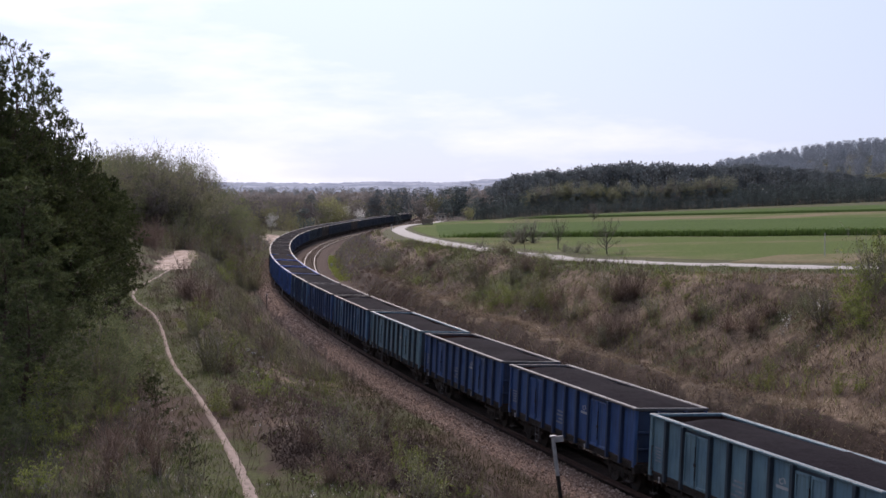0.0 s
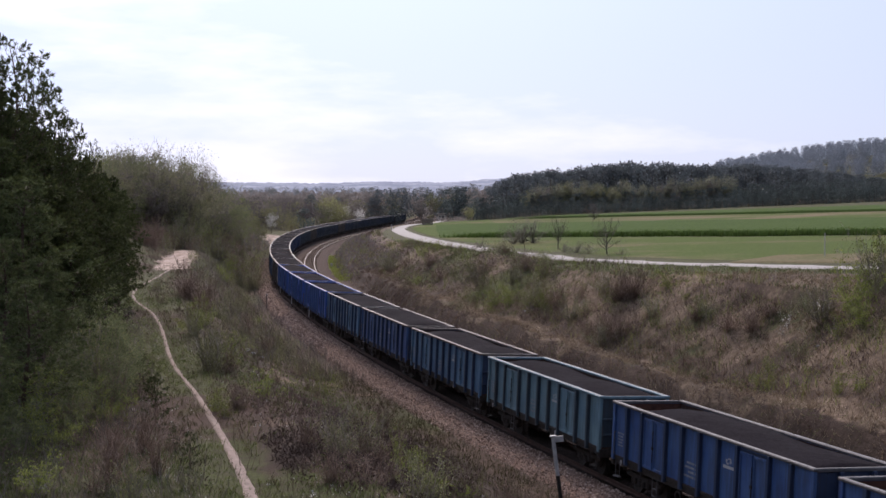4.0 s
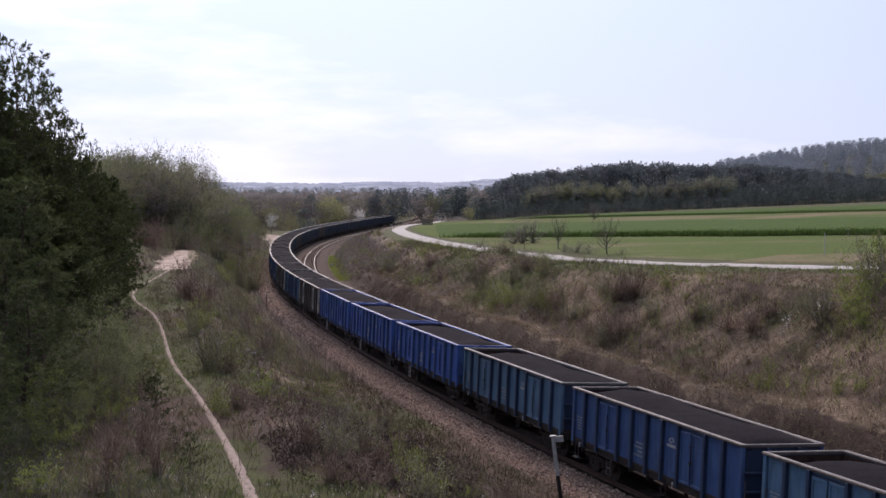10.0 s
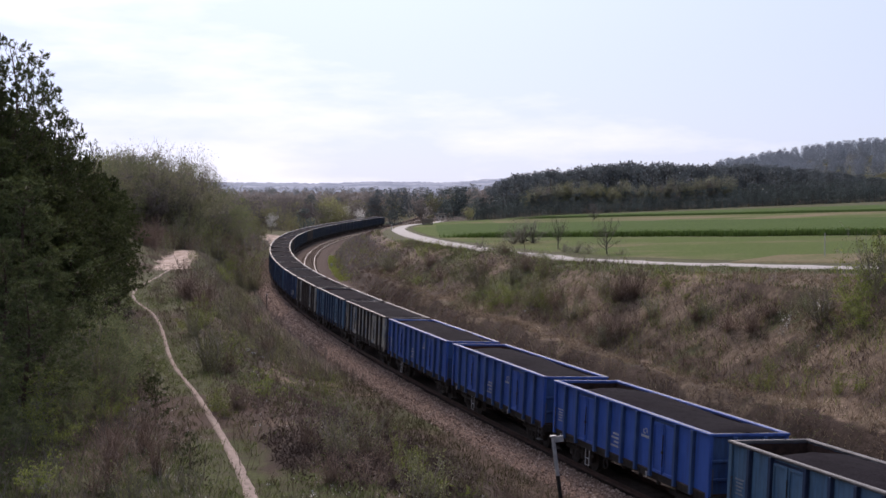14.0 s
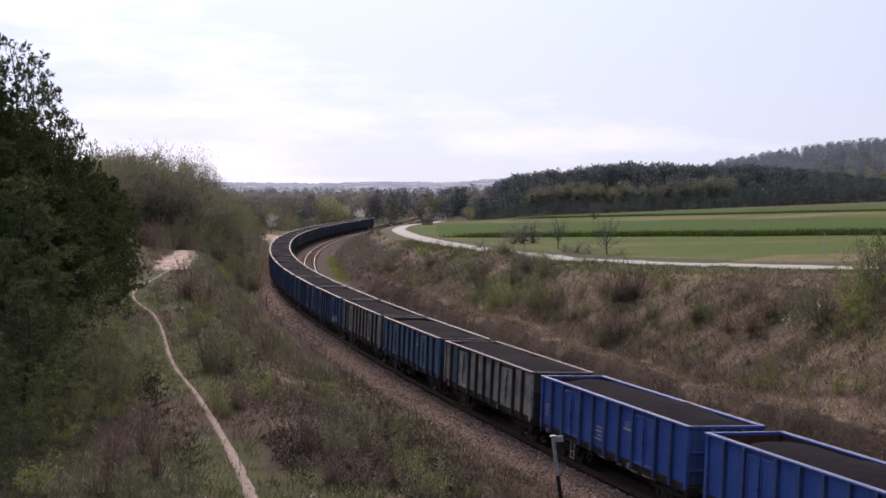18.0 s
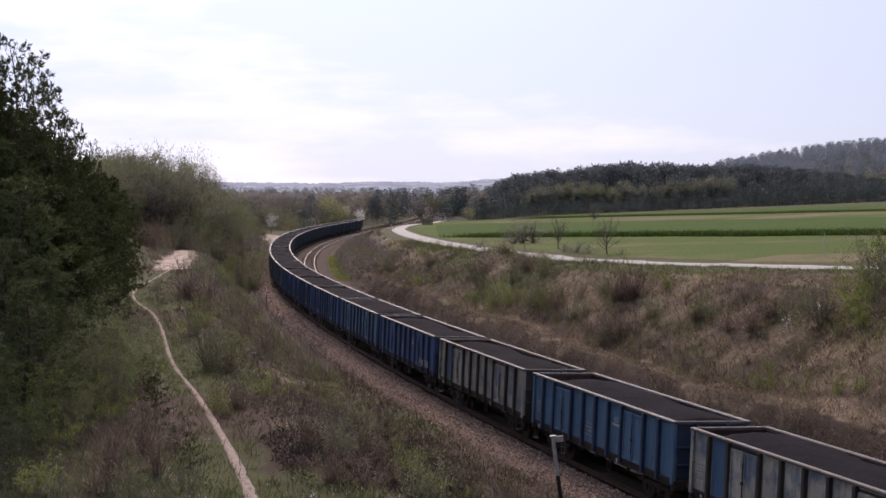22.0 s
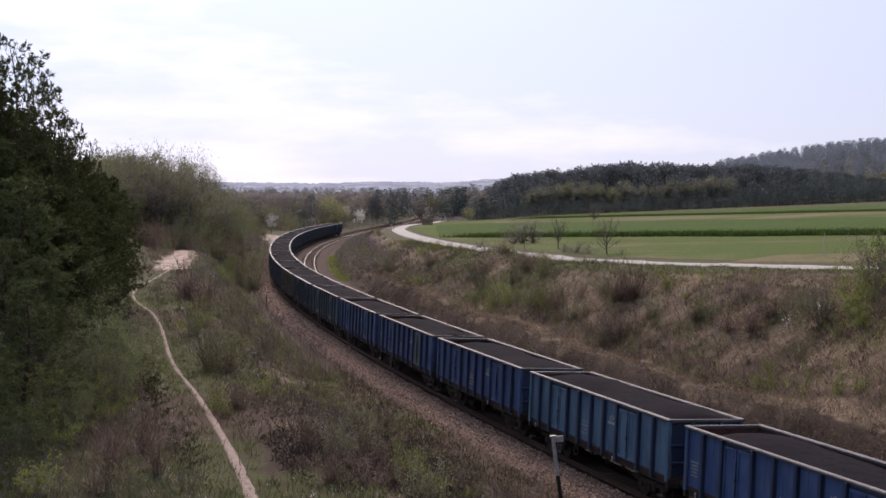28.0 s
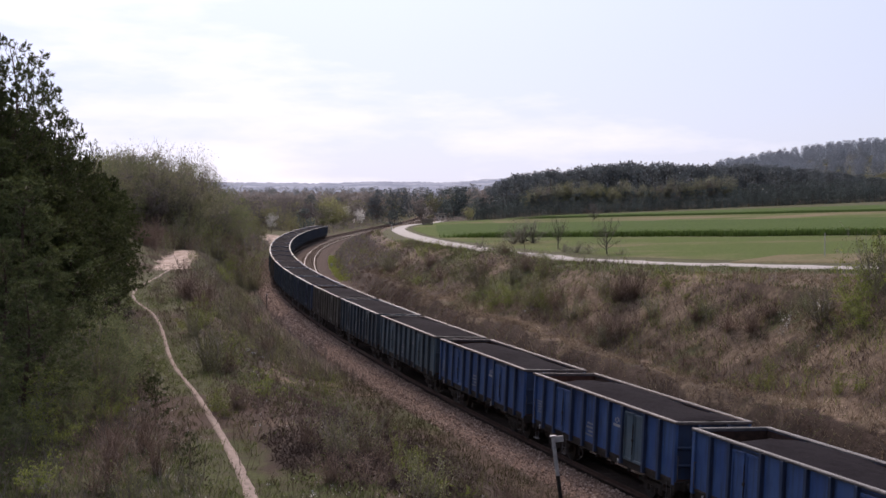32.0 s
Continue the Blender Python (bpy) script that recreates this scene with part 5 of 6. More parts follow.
# lower trees that close its front
front_rng = random.Random(77)
for i in range(7):
    px = -0.221 + 0.030 * (i + front_rng.random()) / 7
    y = front_rng.uniform(166, 178)
    x = beside(px, y)
    k = (1, 0, 2, 1, 3)[i % 5]
    h = crown_top(front_rng.uniform(-0.008, 0.010), y) - float(land(x, y))
    if h > 2.5:
        SLOPEWOOD[k].plant("broadleaf_tree", x, y, h, SLOPEWORDS[k] + " broad-leaved tree on the wooded slope", "tree", "trees of the wooded slope", wide=front_rng.uniform(1.1, 1.4), rng=front_rng)
# lacy crowns still bare along its skyline
for view, rise, y, w, k in ((-0.229, 0.036, 200, 1.0, 2), (-0.216, 0.043, 196, 1.1, 2), (-0.205, 0.042, 205, 1.0, 2), (-0.194, 0.036, 198, 0.9, 2), (-0.188, 0.027, 210, 0.7, 2), (-0.181, 0.024, 190, 0.45, 3), (-0.176, 0.020, 195, 0.4, 2)):
    x = beside(view, y)
    BROADS[k].plant("broadleaf_tree", x, y, crown_top(rise, y) - float(land(x, y)), "bare grey tree with a lacy crown on the slope", "tree", "trees of the wooded slope", wide=w, rng=pick)

# undergrowth of that slope
for i in range(52):
    y = pick.uniform(138, 245)
    x = float(line_x(y)) - pick.uniform(9, 34)
    if ((x + 27.3) / 4.5) ** 2 + ((y - 136) / 16) ** 2 < 1:
        continue
    col = pick.choice(("brown", "olive", "olive", "green"))
    bush(col, x, y, pick.uniform(2.2, 4.8), UNDER[col], "undergrowth of the slope", pick.uniform(0.8, 1.2), "undergrowth_bush")

for i in range(20):
    y = pick.uniform(158, 235)
    x = float(line_x(y)) - pick.uniform(10, 34)
    if ((x + 27.6 + 0.14 * (y - 139)) / 4) ** 2 + ((y - 140) / 26) ** 2 < 1:
        continue
    FARBROADS[pick.choice((0, 0, 1, 1, 2, 3))].plant("thicket_tree", x, y, pick.uniform(4.5, 8.5), "budding thicket tree on the wooded slope", "tree", "undergrowth of the slope", wide=pick.uniform(1.1, 1.6), rng=pick)

for i in range(22):
    y = pick.uniform(158, 178)
    x = -33.5 + 11 * (i + pick.random()) / 22
    col = ("brown", "olive", "brown", "green", "olive")[i % 5]
    bush(col, x, y, pick.uniform(2.6, 4.4), UNDER[col], "undergrowth of the slope", pick.uniform(1.0, 1.4), "undergrowth_bush")

# wood beyond the bend, left of the line
for i in range(150):
    px = pick.uniform(-0.165, -0.035)
    y = pick.uniform(250, 620)
    x = beside(px, y)
    if x > line_x(y) - 8 or ((x + 41) / 8) ** 2 + ((y - 320) / 42) ** 2 < 1:
        continue
    tip = np.interp(px, [-0.165, -0.11, -0.08, -0.05, -0.035], [-0.001, 0.001, 0.001, 0.003, 0.003]) + pick.uniform(-0.006, 0.003)
    h = crown_top(tip, y) - float(land(x, y))
    if pick.random() < 0.07:
        pick.choice(FARPINES).plant("conifer_tree", x, y, h, "dark conifer among bare trees beyond the bend", "tree", "trees beyond the bend", rng=pick)
    else:
        k = FARBROADS[pick.choice((0, 1, 1, 3, 3, 2))]
        k.plant("broadleaf_tree", x, y, h * pick.uniform(0.5, 1), "grey-brown budding tree beyond the railway bend", "tree", "trees beyond the bend", wide=pick.uniform(0.9, 1.4), rng=pick)
for i in range(60):
    y = pick.uniform(245, 420)
    x = float(line_x(y)) - pick.uniform(8, 34)
    if ((x + 41) / 7) ** 2 + ((y - 320) / 42) ** 2 < 1:
        continue
    FARBROADS[pick.choice((0, 1, 2, 3, 0))].plant("thicket_tree", x, y, pick.uniform(2.5, 5.5), "low budding thicket tree beside the railway", "tree", "thicket beyond the bend", wide=pick.uniform(1.3, 1.9), rng=pick)
for view, rise, y in ((-0.0625, -0.0095, 430), (-0.128, -0.0125, 330), (-0.073, -0.007, 470), (-0.084, -0.010, 440)):
    x = beside(view, y)
    pick.choice(BLOSSOMS).plant("blossom_tree", x, y, crown_top(rise, y) - float(land(x, y)), "white blossoming fruit tree beside the railway", "tree", "blossoming trees", wide=0.8, rng=pick)
for view, rise, y, k, w in ((-0.078, -0.001, 450, 2, 1.1), (-0.086, 0.001, 470, 2, 1.1), (-0.113, -0.012, 300, 2, 0.9), (-0.080, -0.006, 430, 2, 1.3), (-0.074, -0.009, 425, 2, 1.1), (0.0185, -0.0085, 420, 2, 1.0), (0.0212, -0.0105, 421, 2, 1.0)):
    x = beside(view, y)
    WILLOW.plant("willow_tree", x, y, crown_top(rise, y) - float(land(x, y)), "pale yellow-green leafing willow beyond the bend", "tree", "trees beyond the bend", wide=w, rng=pick)
for view, rise, y, w in ((-0.040, -0.004, 480, 1.3), (-0.036, -0.006, 470, 1.2), (0.004, 0.004, 520, 1.1), (0.010, 0.006, 518, 1.2), (0.015, 0.006, 515, 1.2), (0.008, 0.002, 510, 1.2), (0.020, 0.000, 512, 1.1), (0.026, 0.000, 508, 1.2), (-0.104, -0.010, 330, 1.2)):
    x = beside(view, y)
    YOUNGWOOD[0].plant("conifer_tree", x, y, crown_top(rise, y) - float(land(x, y)), "broad dark conifer standing out near the crossing", "tree", "dark conifers", wide=w, rng=pick)

# beyond the level crossing, where the line runs out of sight
for i in range(46):
    px = -0.055 + 0.075 * (i + pick.random()) / 46
    y = pick.uniform(575, 690)
    x = beside(px, y)
    if abs(x - line_x(y)) < 5:
        continue
    h = (crown_top(0.001 + 0.04 * max(px, 0), y) - float(land(x, y))) * pick.uniform(0.7, 1.0)
    FARBROADS[pick.choice((0, 1, 1, 3))].plant("broadleaf_tree", x, y, max(h, 5), "grey-brown bare tree far beyond the crossing", "tree", "trees behind the crossing", wide=pick.uniform(1.0, 1.5), rng=pick)

# behind the level crossing and along the fields: a dark pine wood with leafing trees before it
EDGE = ([-0.045, 0.010, 0.036, 0.052, 0.090, 0.137, 0.190, 0.230, 0.260, 0.300, 0.345], [0.002, 0.003, 0.006, 0.014, 0.019, 0.0235, 0.022, 0.0225, 0.020, 0.0155, 0.010])
for i in range(230):
    px = -0.040 + 0.395 * (i + pick.random()) / 230
    y = pick.uniform(455, 560)
    x = beside(px, y)
    if abs(x - line_x(y)) < 8 or (-0.012 < px < 0.026 and y < 520):
        continue
    h = (crown_top(float(np.interp(px, *EDGE)), y) - float(land(x, y))) * pick.uniform(0.93, 1.06)
    if px < -0.002 or (px < 0.035 and pick.random() < 0.6):
        FARBROADS[pick.choice((0, 1, 3, 3, 1))].plant("broadleaf_tree", x, y, max(h, 5), "grey-brown bare tree behind the level crossing", "tree", "trees behind the crossing", wide=pick.uniform(1.0, 1.5), rng=pick)
        continue
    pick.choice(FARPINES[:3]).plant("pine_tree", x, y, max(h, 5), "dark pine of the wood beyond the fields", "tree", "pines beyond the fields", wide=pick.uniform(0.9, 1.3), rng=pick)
BIRCH = Kind("trunk", "crown", far_broad_shape(76, 800, 0.15), TWIG, leafy("pale_birch_leaves", [(0.200, 0.214, 0.150), (0.250, 0.264, 0.188), (0.302, 0.312, 0.226)], 0.45))
LOWTOP = ([0.018, 0.06, 0.12, 0.18, 0.215, 0.26, 0.345], [-0.003, -0.001, 0.001, 0.002, 0.006, 0.010, 0.013])
for i in range(190):
    px = 0.020 + 0.335 * (i + pick.random()) / 190
    y = (pick.uniform(426, 432), pick.uniform(433, 440), pick.uniform(441, 449))[i % 3]
    x = beside(px, y)
    h = (crown_top(float(np.interp(px, *LOWTOP)) - 0.004 * (2 - i % 3), y) - float(land(x, y))) * pick.uniform(0.86, 1.08)
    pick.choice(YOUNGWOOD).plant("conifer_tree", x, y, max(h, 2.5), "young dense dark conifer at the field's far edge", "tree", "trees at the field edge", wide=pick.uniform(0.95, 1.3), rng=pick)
for i in range(48):
    px = 0.060 + 0.160 * (i + pick.random()) / 48
    y = pick.uniform(446, 453)
    x = beside(px, y)
    h = (crown_top(float(np.interp(px, [0.018, 0.06, 0.10, 0.15, 0.2, 0.225], [0.004, 0.007, 0.013, 0.012, 0.017, 0.013])), y) - float(land(x, y))) * pick.uniform(0.72, 1.0)
    k = BIRCH if i % 3 else FARBROADS[pick.choice((0, 3))]
    k.plant("broadleaf_tree", x, y, max(h, 3), "pale slender leafing tree among the conifers", "tree", "trees at the field edge", wide=pick.uniform(0.6, 0.9), rng=pick)


def far_wood(name, material, rng, spots, low, high, label, n=100, size=1.35, slim=0.30, spire=0.0):
    """A distant wood as one sheet of many crowns."""
    vs = []
    for x, y in spots:
        z, h = float(land(x, y)), rng.uniform(low, high)
        f = rng.uniform(0.1, 1, n)
        az = rng.uniform(0, 6.28, n)
        r = h * slim * (np.sqrt(np.clip(1 - ((f - 0.55) / 0.5) ** 2, 0.03, 1)) * (1 - spire) + spire * 1.3 * (1.03 - f)) * rng.uniform(0.4, 1.1, n)
        vs.append(np.stack([x + r * np.cos(az), y + r * np.sin(az), z + h * f], 1))
    v, f = flakes(rng, np.concatenate(vs), size, size * 0.75, 0.1)
    return tagged(link_mesh(name, v, f, material), label, "wood", kind="stuff")


frng = np.random.default_rng(3)
hill = [(frng.uniform(0.204, 0.36) * y, y) for y in frng.uniform(900, 1180, 860)]
hill = [(x, y) for x, y in hill if x / y < 0.27 or y > 1010 or y < 930]
far_wood("hill_wood", HILLPINE, frng, hill, 11, 15, "distant pine wood on a low hill, haze in its colour", 210, 0.8, 0.22, 0.35)
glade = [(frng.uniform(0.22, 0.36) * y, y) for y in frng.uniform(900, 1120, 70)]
far_wood("hill_thicket", HILLWOOD, frng, glade, 5, 10, "leafing trees scattered over the wooded hill, paled by painted haze", 110, 1.0)
mid = [(frng.uniform(-0.20, 0.10) * y, y) for y in frng.uniform(640, 1000, 420)]
mid = [(x, y) for x, y in mid if abs(x - float(line_x(min(y, 740)))) > 9]
bend = [(frng.uniform(-0.17, 0.012) * y, y) for y in frng.uniform(320, 620, 520)]
bend = [(x, y) for x, y in bend if x < float(line_x(y)) - 9 and ((x + 41) / 9) ** 2 + ((y - 320) / 46) ** 2 > 1 and not (-0.096 < x / y < -0.054 and y < 475) and not (-0.136 < x / y < -0.104 and y < 345)]
far_wood("bend_wood", BUDSPURPLE, frng, bend[::2], 4, 9.5, "massed mauve-brown budding trees beyond the railway bend", 360, 0.42, 0.36)
far_wood("bend_thicket", BUDSDULL, frng, bend[1::2], 3, 8, "massed olive budding trees beyond the railway bend", 320, 0.42, 0.38)
dark = [(frng.uniform(-0.052, 0.004) * y, y) for y in frng.uniform(600, 660, 34)]
far_wood("far_conifers", NEEDLEHAZED, frng, dark, 8, 13.5, "row of dark conifers beyond the level crossing", 150, 0.9, 0.24, 0.4)
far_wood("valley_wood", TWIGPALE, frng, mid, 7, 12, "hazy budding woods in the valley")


def ridge(name, y0, heights, material, label):
    """A far range of low hills."""
    xs = np.linspace(-2600, 2600, 3600)
    rng = np.random.default_rng(int(y0))
    z = np.interp(xs / y0, *heights) * y0 + EYE[2] + np.convolve(rng.normal(0, 16, 3600), np.ones(260) / 260, "same") + np.convolve(rng.normal(0, 2.0, 3600), np.ones(6) / 6, "same")
    rows = [np.stack([xs, np.full_like(xs, y0 - 500), np.full_like(xs, 2.0)], 1), np.stack([xs, np.full_like(xs, y0 - 150), 0.75 * z], 1), np.stack([xs, np.full_like(xs, y0), z], 1), np.stack([xs, np.full_like(xs, y0 + 300), 0 * z], 1)]
    v = np.stack(rows, 1)
    n, m = v.shape[:2]
    i, j = np.meshgrid(np.arange(n - 1), np.arange(m - 1), indexing="ij")
    a = (i * m + j).ravel()
    tagged(link_mesh(name, v.reshape(-1, 3), np.stack([a, a + 1, a + m + 1, a + m], 1), material, flat=False), label, "hills", kind="structure")


far_rise = [(frng.uniform(-0.19, 0.12) * y, y) for y in frng.uniform(1150, 2200, 260)]
far_wood("far_wood", HILLWOOD, frng, far_rise, 9, 16, "distant copses across the valley, haze in their pale colour")


ridge("backdrop_hills", 3800, ([-0.7, -0.17, -0.1, -0.05, 0.0, 0.03, 0.06, 0.2, 0.7], [0.006, 0.0085, 0.0075, 0.009, 0.008, 0.010, 0.012, 0.012, 0.01]), FARBLUE, "low wooded hills on the horizon, blue-grey with painted haze")
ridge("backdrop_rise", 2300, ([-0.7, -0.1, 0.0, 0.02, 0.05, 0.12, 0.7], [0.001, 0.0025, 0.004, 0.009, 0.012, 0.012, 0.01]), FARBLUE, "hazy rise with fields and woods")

# single trees and shrubs by the lane
for x, y, h, w, k, word in ((12.14, 141, 4.6, 0.75, 0, "small bare fruit tree by the lane"), (14.81, 121, 4.2, 1.0, 1, "small bare fruit tree with a forked trunk")):
    SPARSE[k].plant("fruit_tree", x, y, h, word, "tree", "bare trees by the lane", wide=w, rng=pick)
SLOPEWOOD[2].plant("field_tree", 34.3, 304, 5.2, "rounded greyish budding tree standing in the field", "tree", "bare trees by the lane", wide=0.95, rng=pick)
LANEBUSH = Kind("stem_clump", "foliage", broad_shape(33, limbs=24, twigs=10, leaves=1300, spread=0.5, trunk_share=0.04, sprays=3, leaf=0.12), TWIG, BUDSPURPLE)
for x, y, h, w, col in ((9.7, 163, 4.4, 1.25, "bare"), (8.6, 161, 3.3, 1.3, "bare"), (10.9, 162, 3.4, 1.3, "bare"), (12.6, 126, 1.5, 2.0, "bare"), (13.6, 124, 1.3, 1.8, "bare"), (11.7, 129, 1.2, 1.6, "bare"), (15.9, 119, 0.9, 1.6, "bare"), (4.2, 153, 1.5, 1.3, "bare")):
    LANEBUSH.plant("shrub", x, y, h, "dense leafless grey-brown shrub by the lane", "shrub", "shrubs by the lane", wide=w, rng=pick)

# marked shrubs on both banks: x, y, height, width, colour
LABELS = {"brown": "leafless reddish-brown shrub on the railway bank", "olive": "olive-budding shrub on the railway bank", "green": "fresh yellow-green leafing shrub on the bank"}
for x, y, h, w, col in ((-14.8, 80, 2.6, 0.9, "green"), (-11.3, 65, 2.6, 1.1, "olive"), (-10.6, 66, 2.0, 1.0, "brown"), (-8.5, 54.6, 1.9, 0.8, "brown"), (-9.2, 53.6, 1.5, 0.8, "green"), (-19.2, 101, 3.0, 1.3, "brown"), (-13.0, 88, 2.2, 1.2, "brown"), (-11.2, 84, 2.0, 1.2, "brown"), (-11.6, 67.6, 2.6, 1.0, "olive"), (-11.0, 68.5, 2.2, 1.1, "green"), (-8.2, 53.8, 1.5, 0.9, "brown"), (-14.7, 78.4, 2.3, 0.7, "olive"), (-19.5, 101.7, 2.9, 1.3, "brown"),
                        (-18.2, 103, 2.4, 1.2, "brown"), (-16.6, 92, 2.4, 1.1, "brown"), (-8.6, 52.3, 1.0, 0.9, "green"), (-13.4, 50.8, 3.6, 0.9, "olive"), (-14.2, 53, 3.8, 0.9, "olive"), (-12.2, 49.5, 2.6, 0.8, "brown"),
                        (-13.3, 51.9, 2.2, 0.8, "brown"), (-12.7, 51.0, 2.3, 0.7, "brown"), (-9.5, 38.1, 2.2, 0.9, "brown"), (-10.2, 41, 2.3, 0.9, "brown"), (-9.9, 43.5, 2.2, 0.9, "brown"), (-8.7, 40.2, 2.2, 0.8, "brown"), (-4.7, 46.0, 1.6, 0.9, "brown"), (-3.4, 40.6, 1.8, 0.9, "brown"), (-1.6, 41.9, 1.6, 0.8, "brown"), (-11.1, 36, 1.3, 1.1, "green"), (-8.6, 36.2, 1.3, 1.0, "olive"), (-7.5, 38.8, 1.2, 0.7, "olive"), (-3.5, 44.3, 2.2, 0.8, "olive"), (-2.6, 46, 2.0, 0.9, "olive"), (-1.6, 47.5, 1.5, 0.6, "green"), (-1.0, 46.6, 1.3, 0.6, "green"), (-2.2, 45.2, 1.4, 0.9, "brown"), (12.6, 87.8, 2.4, 1.2, "brown"), (11.7, 89, 2.2, 1.2, "brown"), (10.9, 83, 2.2, 1.2, "brown"), (9.8, 82.5, 1.9, 1.2, "olive"),
                        (12.2, 88.5, 2.6, 1.1, "brown"), (10.3, 83.7, 2.4, 1.0, "brown"), (9.4, 86, 2.0, 1.1, "brown"), (20.6, 66.5, 3.6, 0.9, "green"), (19.6, 69, 2.8, 1.0, "olive"), (21.8, 67.5, 3.7, 0.9, "olive"), (22.6, 69, 3.6, 0.9, "green"), (20.2, 64.2, 2.4, 0.9, "green"),
                        (8.0, 95.5, 2.3, 1.1, "brown"), (8.8, 91.5, 2.2, 1.1, "olive"), (7.2, 99.5, 2.3, 1.0, "olive"), (5.3, 105, 2.3, 1.2, "green"), (5.8, 110.5, 2.2, 1.2, "olive"), (4.2, 108, 2.0, 1.2, "green"), (2.6, 122, 2.2, 1.3, "green"), (1.2, 127, 2.2, 1.3, "olive"),
                        (3.4, 120, 2.2, 1.3, "brown"), (11.2, 92, 1.9, 1.3, "olive"), (13.0, 83, 1.6, 1.2, "olive"), (14.9, 78.5, 1.6, 1.2, "brown"), (16.0, 75, 1.7, 1.3, "brown"), (17.0, 73.5, 1.8, 1.3, "brown"), (14.5, 86.5, 1.5, 1.2, "green"), (18.2, 74, 1.6, 1.3, "brown"),
                        (3.2, 116, 2.6, 1.0, "olive"), (6.9, 112, 2.6, 1.2, "brown"), (-1.4, 141.6, 1.8, 1.3, "brown"), (7.2, 97, 2.2, 1.2, "green"), (-6.3, 158, 2.6, 1.2, "olive"), (15.2, 78.6, 1.8, 0.9, "green"), (17.4, 58.8, 1.5, 0.7, "green")):
    bush(col, x, y, h, LABELS[col], "shrubs on the banks", w)
# and many smaller ones between them
for i in range(210):
    y = 36 + 230 * pick.random() ** 1.5
    if i % 2:
        d = pick.uniform(11.5, 20)
        x = float(line_x(y)) + d
        col = pick.choice(("brown", "brown", "olive", "olive", "green"))
        h = pick.uniform(0.7, 1.7) if y < 130 else pick.uniform(0.7, 1.6)
        if y > 130:
            x -= 3.5 * (d - 11.5) / 8.5
    else:
        d = -pick.uniform(6, 22)
        x = float(line_x(y)) + d
        if abs(x - float(path_x(y))) < 1.6 or (y > 60 and d < -17 and y < 105 and x > float(path_x(y)) - 3):
            continue
        col = pick.choice(("brown", "brown", "olive", "green"))
        h = pick.uniform(0.6, 1.7) * (1 + y / 220)
    pick.choice(SHRUBS[col]).plant("shrub", x, y, h, LABELS[col], "shrub", "shrubs on the banks", wide=pick.uniform(0.8, 1.3), rng=pick)
for i in range(30):
    y = pick.uniform(150, 300)
    x = float(line_x(y)) - pick.uniform(7, 16)
    col = pick.choice(("brown", "olive", "olive"))
    pick.choice(SHRUBS[col]).plant("thicket_bush", x, y, pick.uniform(2, 4.5), LABELS[col], "shrub", "shrubs on the banks", wide=pick.uniform(0.8, 1.2), rng=pick)
# brown brush along the line towards the crossing
for i in range(46):
    y = pick.uniform(300, 520)
    d = pick.uniform(8.5, 13.5)
    pick.choice(SHRUBS["brown"]).plant("brush_bush", float(line_x(y)) + d, y, pick.uniform(0.9, 1.7), "leafless reddish-brown brush beside the far track", "shrub", "brush by the far track", wide=1.5, rng=pick)
for i in range(34):
    y = pick.uniform(440, 520)
    x = float(line_x(y)) + pick.choice((-1, 1)) * pick.uniform(10, 44)
    if -0.045 < x / y < 0.016 and y < 505:
        continue
    FARBROADS[pick.choice((0, 1, 3))].plant("thicket_tree", x, y, pick.uniform(2, 4.5), "low bare thicket tree near the level crossing", "tree", "thicket near the crossing", wide=1.7, rng=pick)
# leafing saplings before the pines
for x, y, h in ((-13.7, 52.5, 4.2), (-13.0, 51.5, 3.6), (-15.2, 58.5, 4.6), (-12.6, 48.6, 3.0), (-14.6, 55, 3.8), (-16.6, 63, 4.4), (-11.6, 45.5, 2.2), (-13.9, 49.4, 2.8), (-13.2, 42, 2.8), (-12.4, 43.4, 2.4), (-13.7, 45.5, 3.2), (-12.9, 39.8, 2.0), (-14.6, 48, 3.4), (-11.9, 40.6, 1.6)):
    SLOPEWOOD[pick.choice((1, 1, 4))].plant("sapling", x, y, h, "pale green leafing sapling with many thin stems", "tree", "saplings before the pines", wide=1.15, rng=pick)
# soft budding scrub on the upper bank
for i in range(26):
    y = pick.uniform(92, 132)
    x = float(line_x(y)) + pick.uniform(12.5, 18)
    col = pick.choice(("olive", "green", "green", "olive", "brown"))
    pick.choice(SHRUBS[col]).plant("shrub", x, y, pick.uniform(1.1, 2.1), LABELS[col], "shrub", "shrubs on the banks", wide=pick.uniform(0.9, 1.2), rng=pick)
WHITEBUSH = Kind("stem_clump", "foliage", shrub_shape(49, 14, 90, 0.07, 0.5, 2), TWIG, BLOSSOM)
for x, y, h in ((18.4, 71.4, 0.9), (18.0, 70.6, 0.7), (19.9, 70.2, 1.1), (20.1, 70.6, 1.0)):
    WHITEBUSH.plant("blossom_shrub", x, y, h, "small shrub with a few white blossoms on the bank", "shrub", "blossoming shrubs", rng=pick)
# young pines by the path
for x, y, h in ((-13.1, 58.2, 1.7), (-10.65, 49.3, 2.1), (-8.1, 42.6, 1.3), (-12.9, 54.6, 1.5), (-20.0, 85.0, 1.6), (-12.2, 56, 1.0), (-14.1, 62, 1.3), (-16.9, 70, 1.2), (-12.2, 77, 1.0), (-9.2, 45.5, 0.9), (-10.6, 70, 0.9)):
    pick.choice(YOUNGPINE).plant("young_pine", x, y, h, "small young pine sapling in the grass", "tree", "pine saplings by the path", wide=1.2, rng=pick)


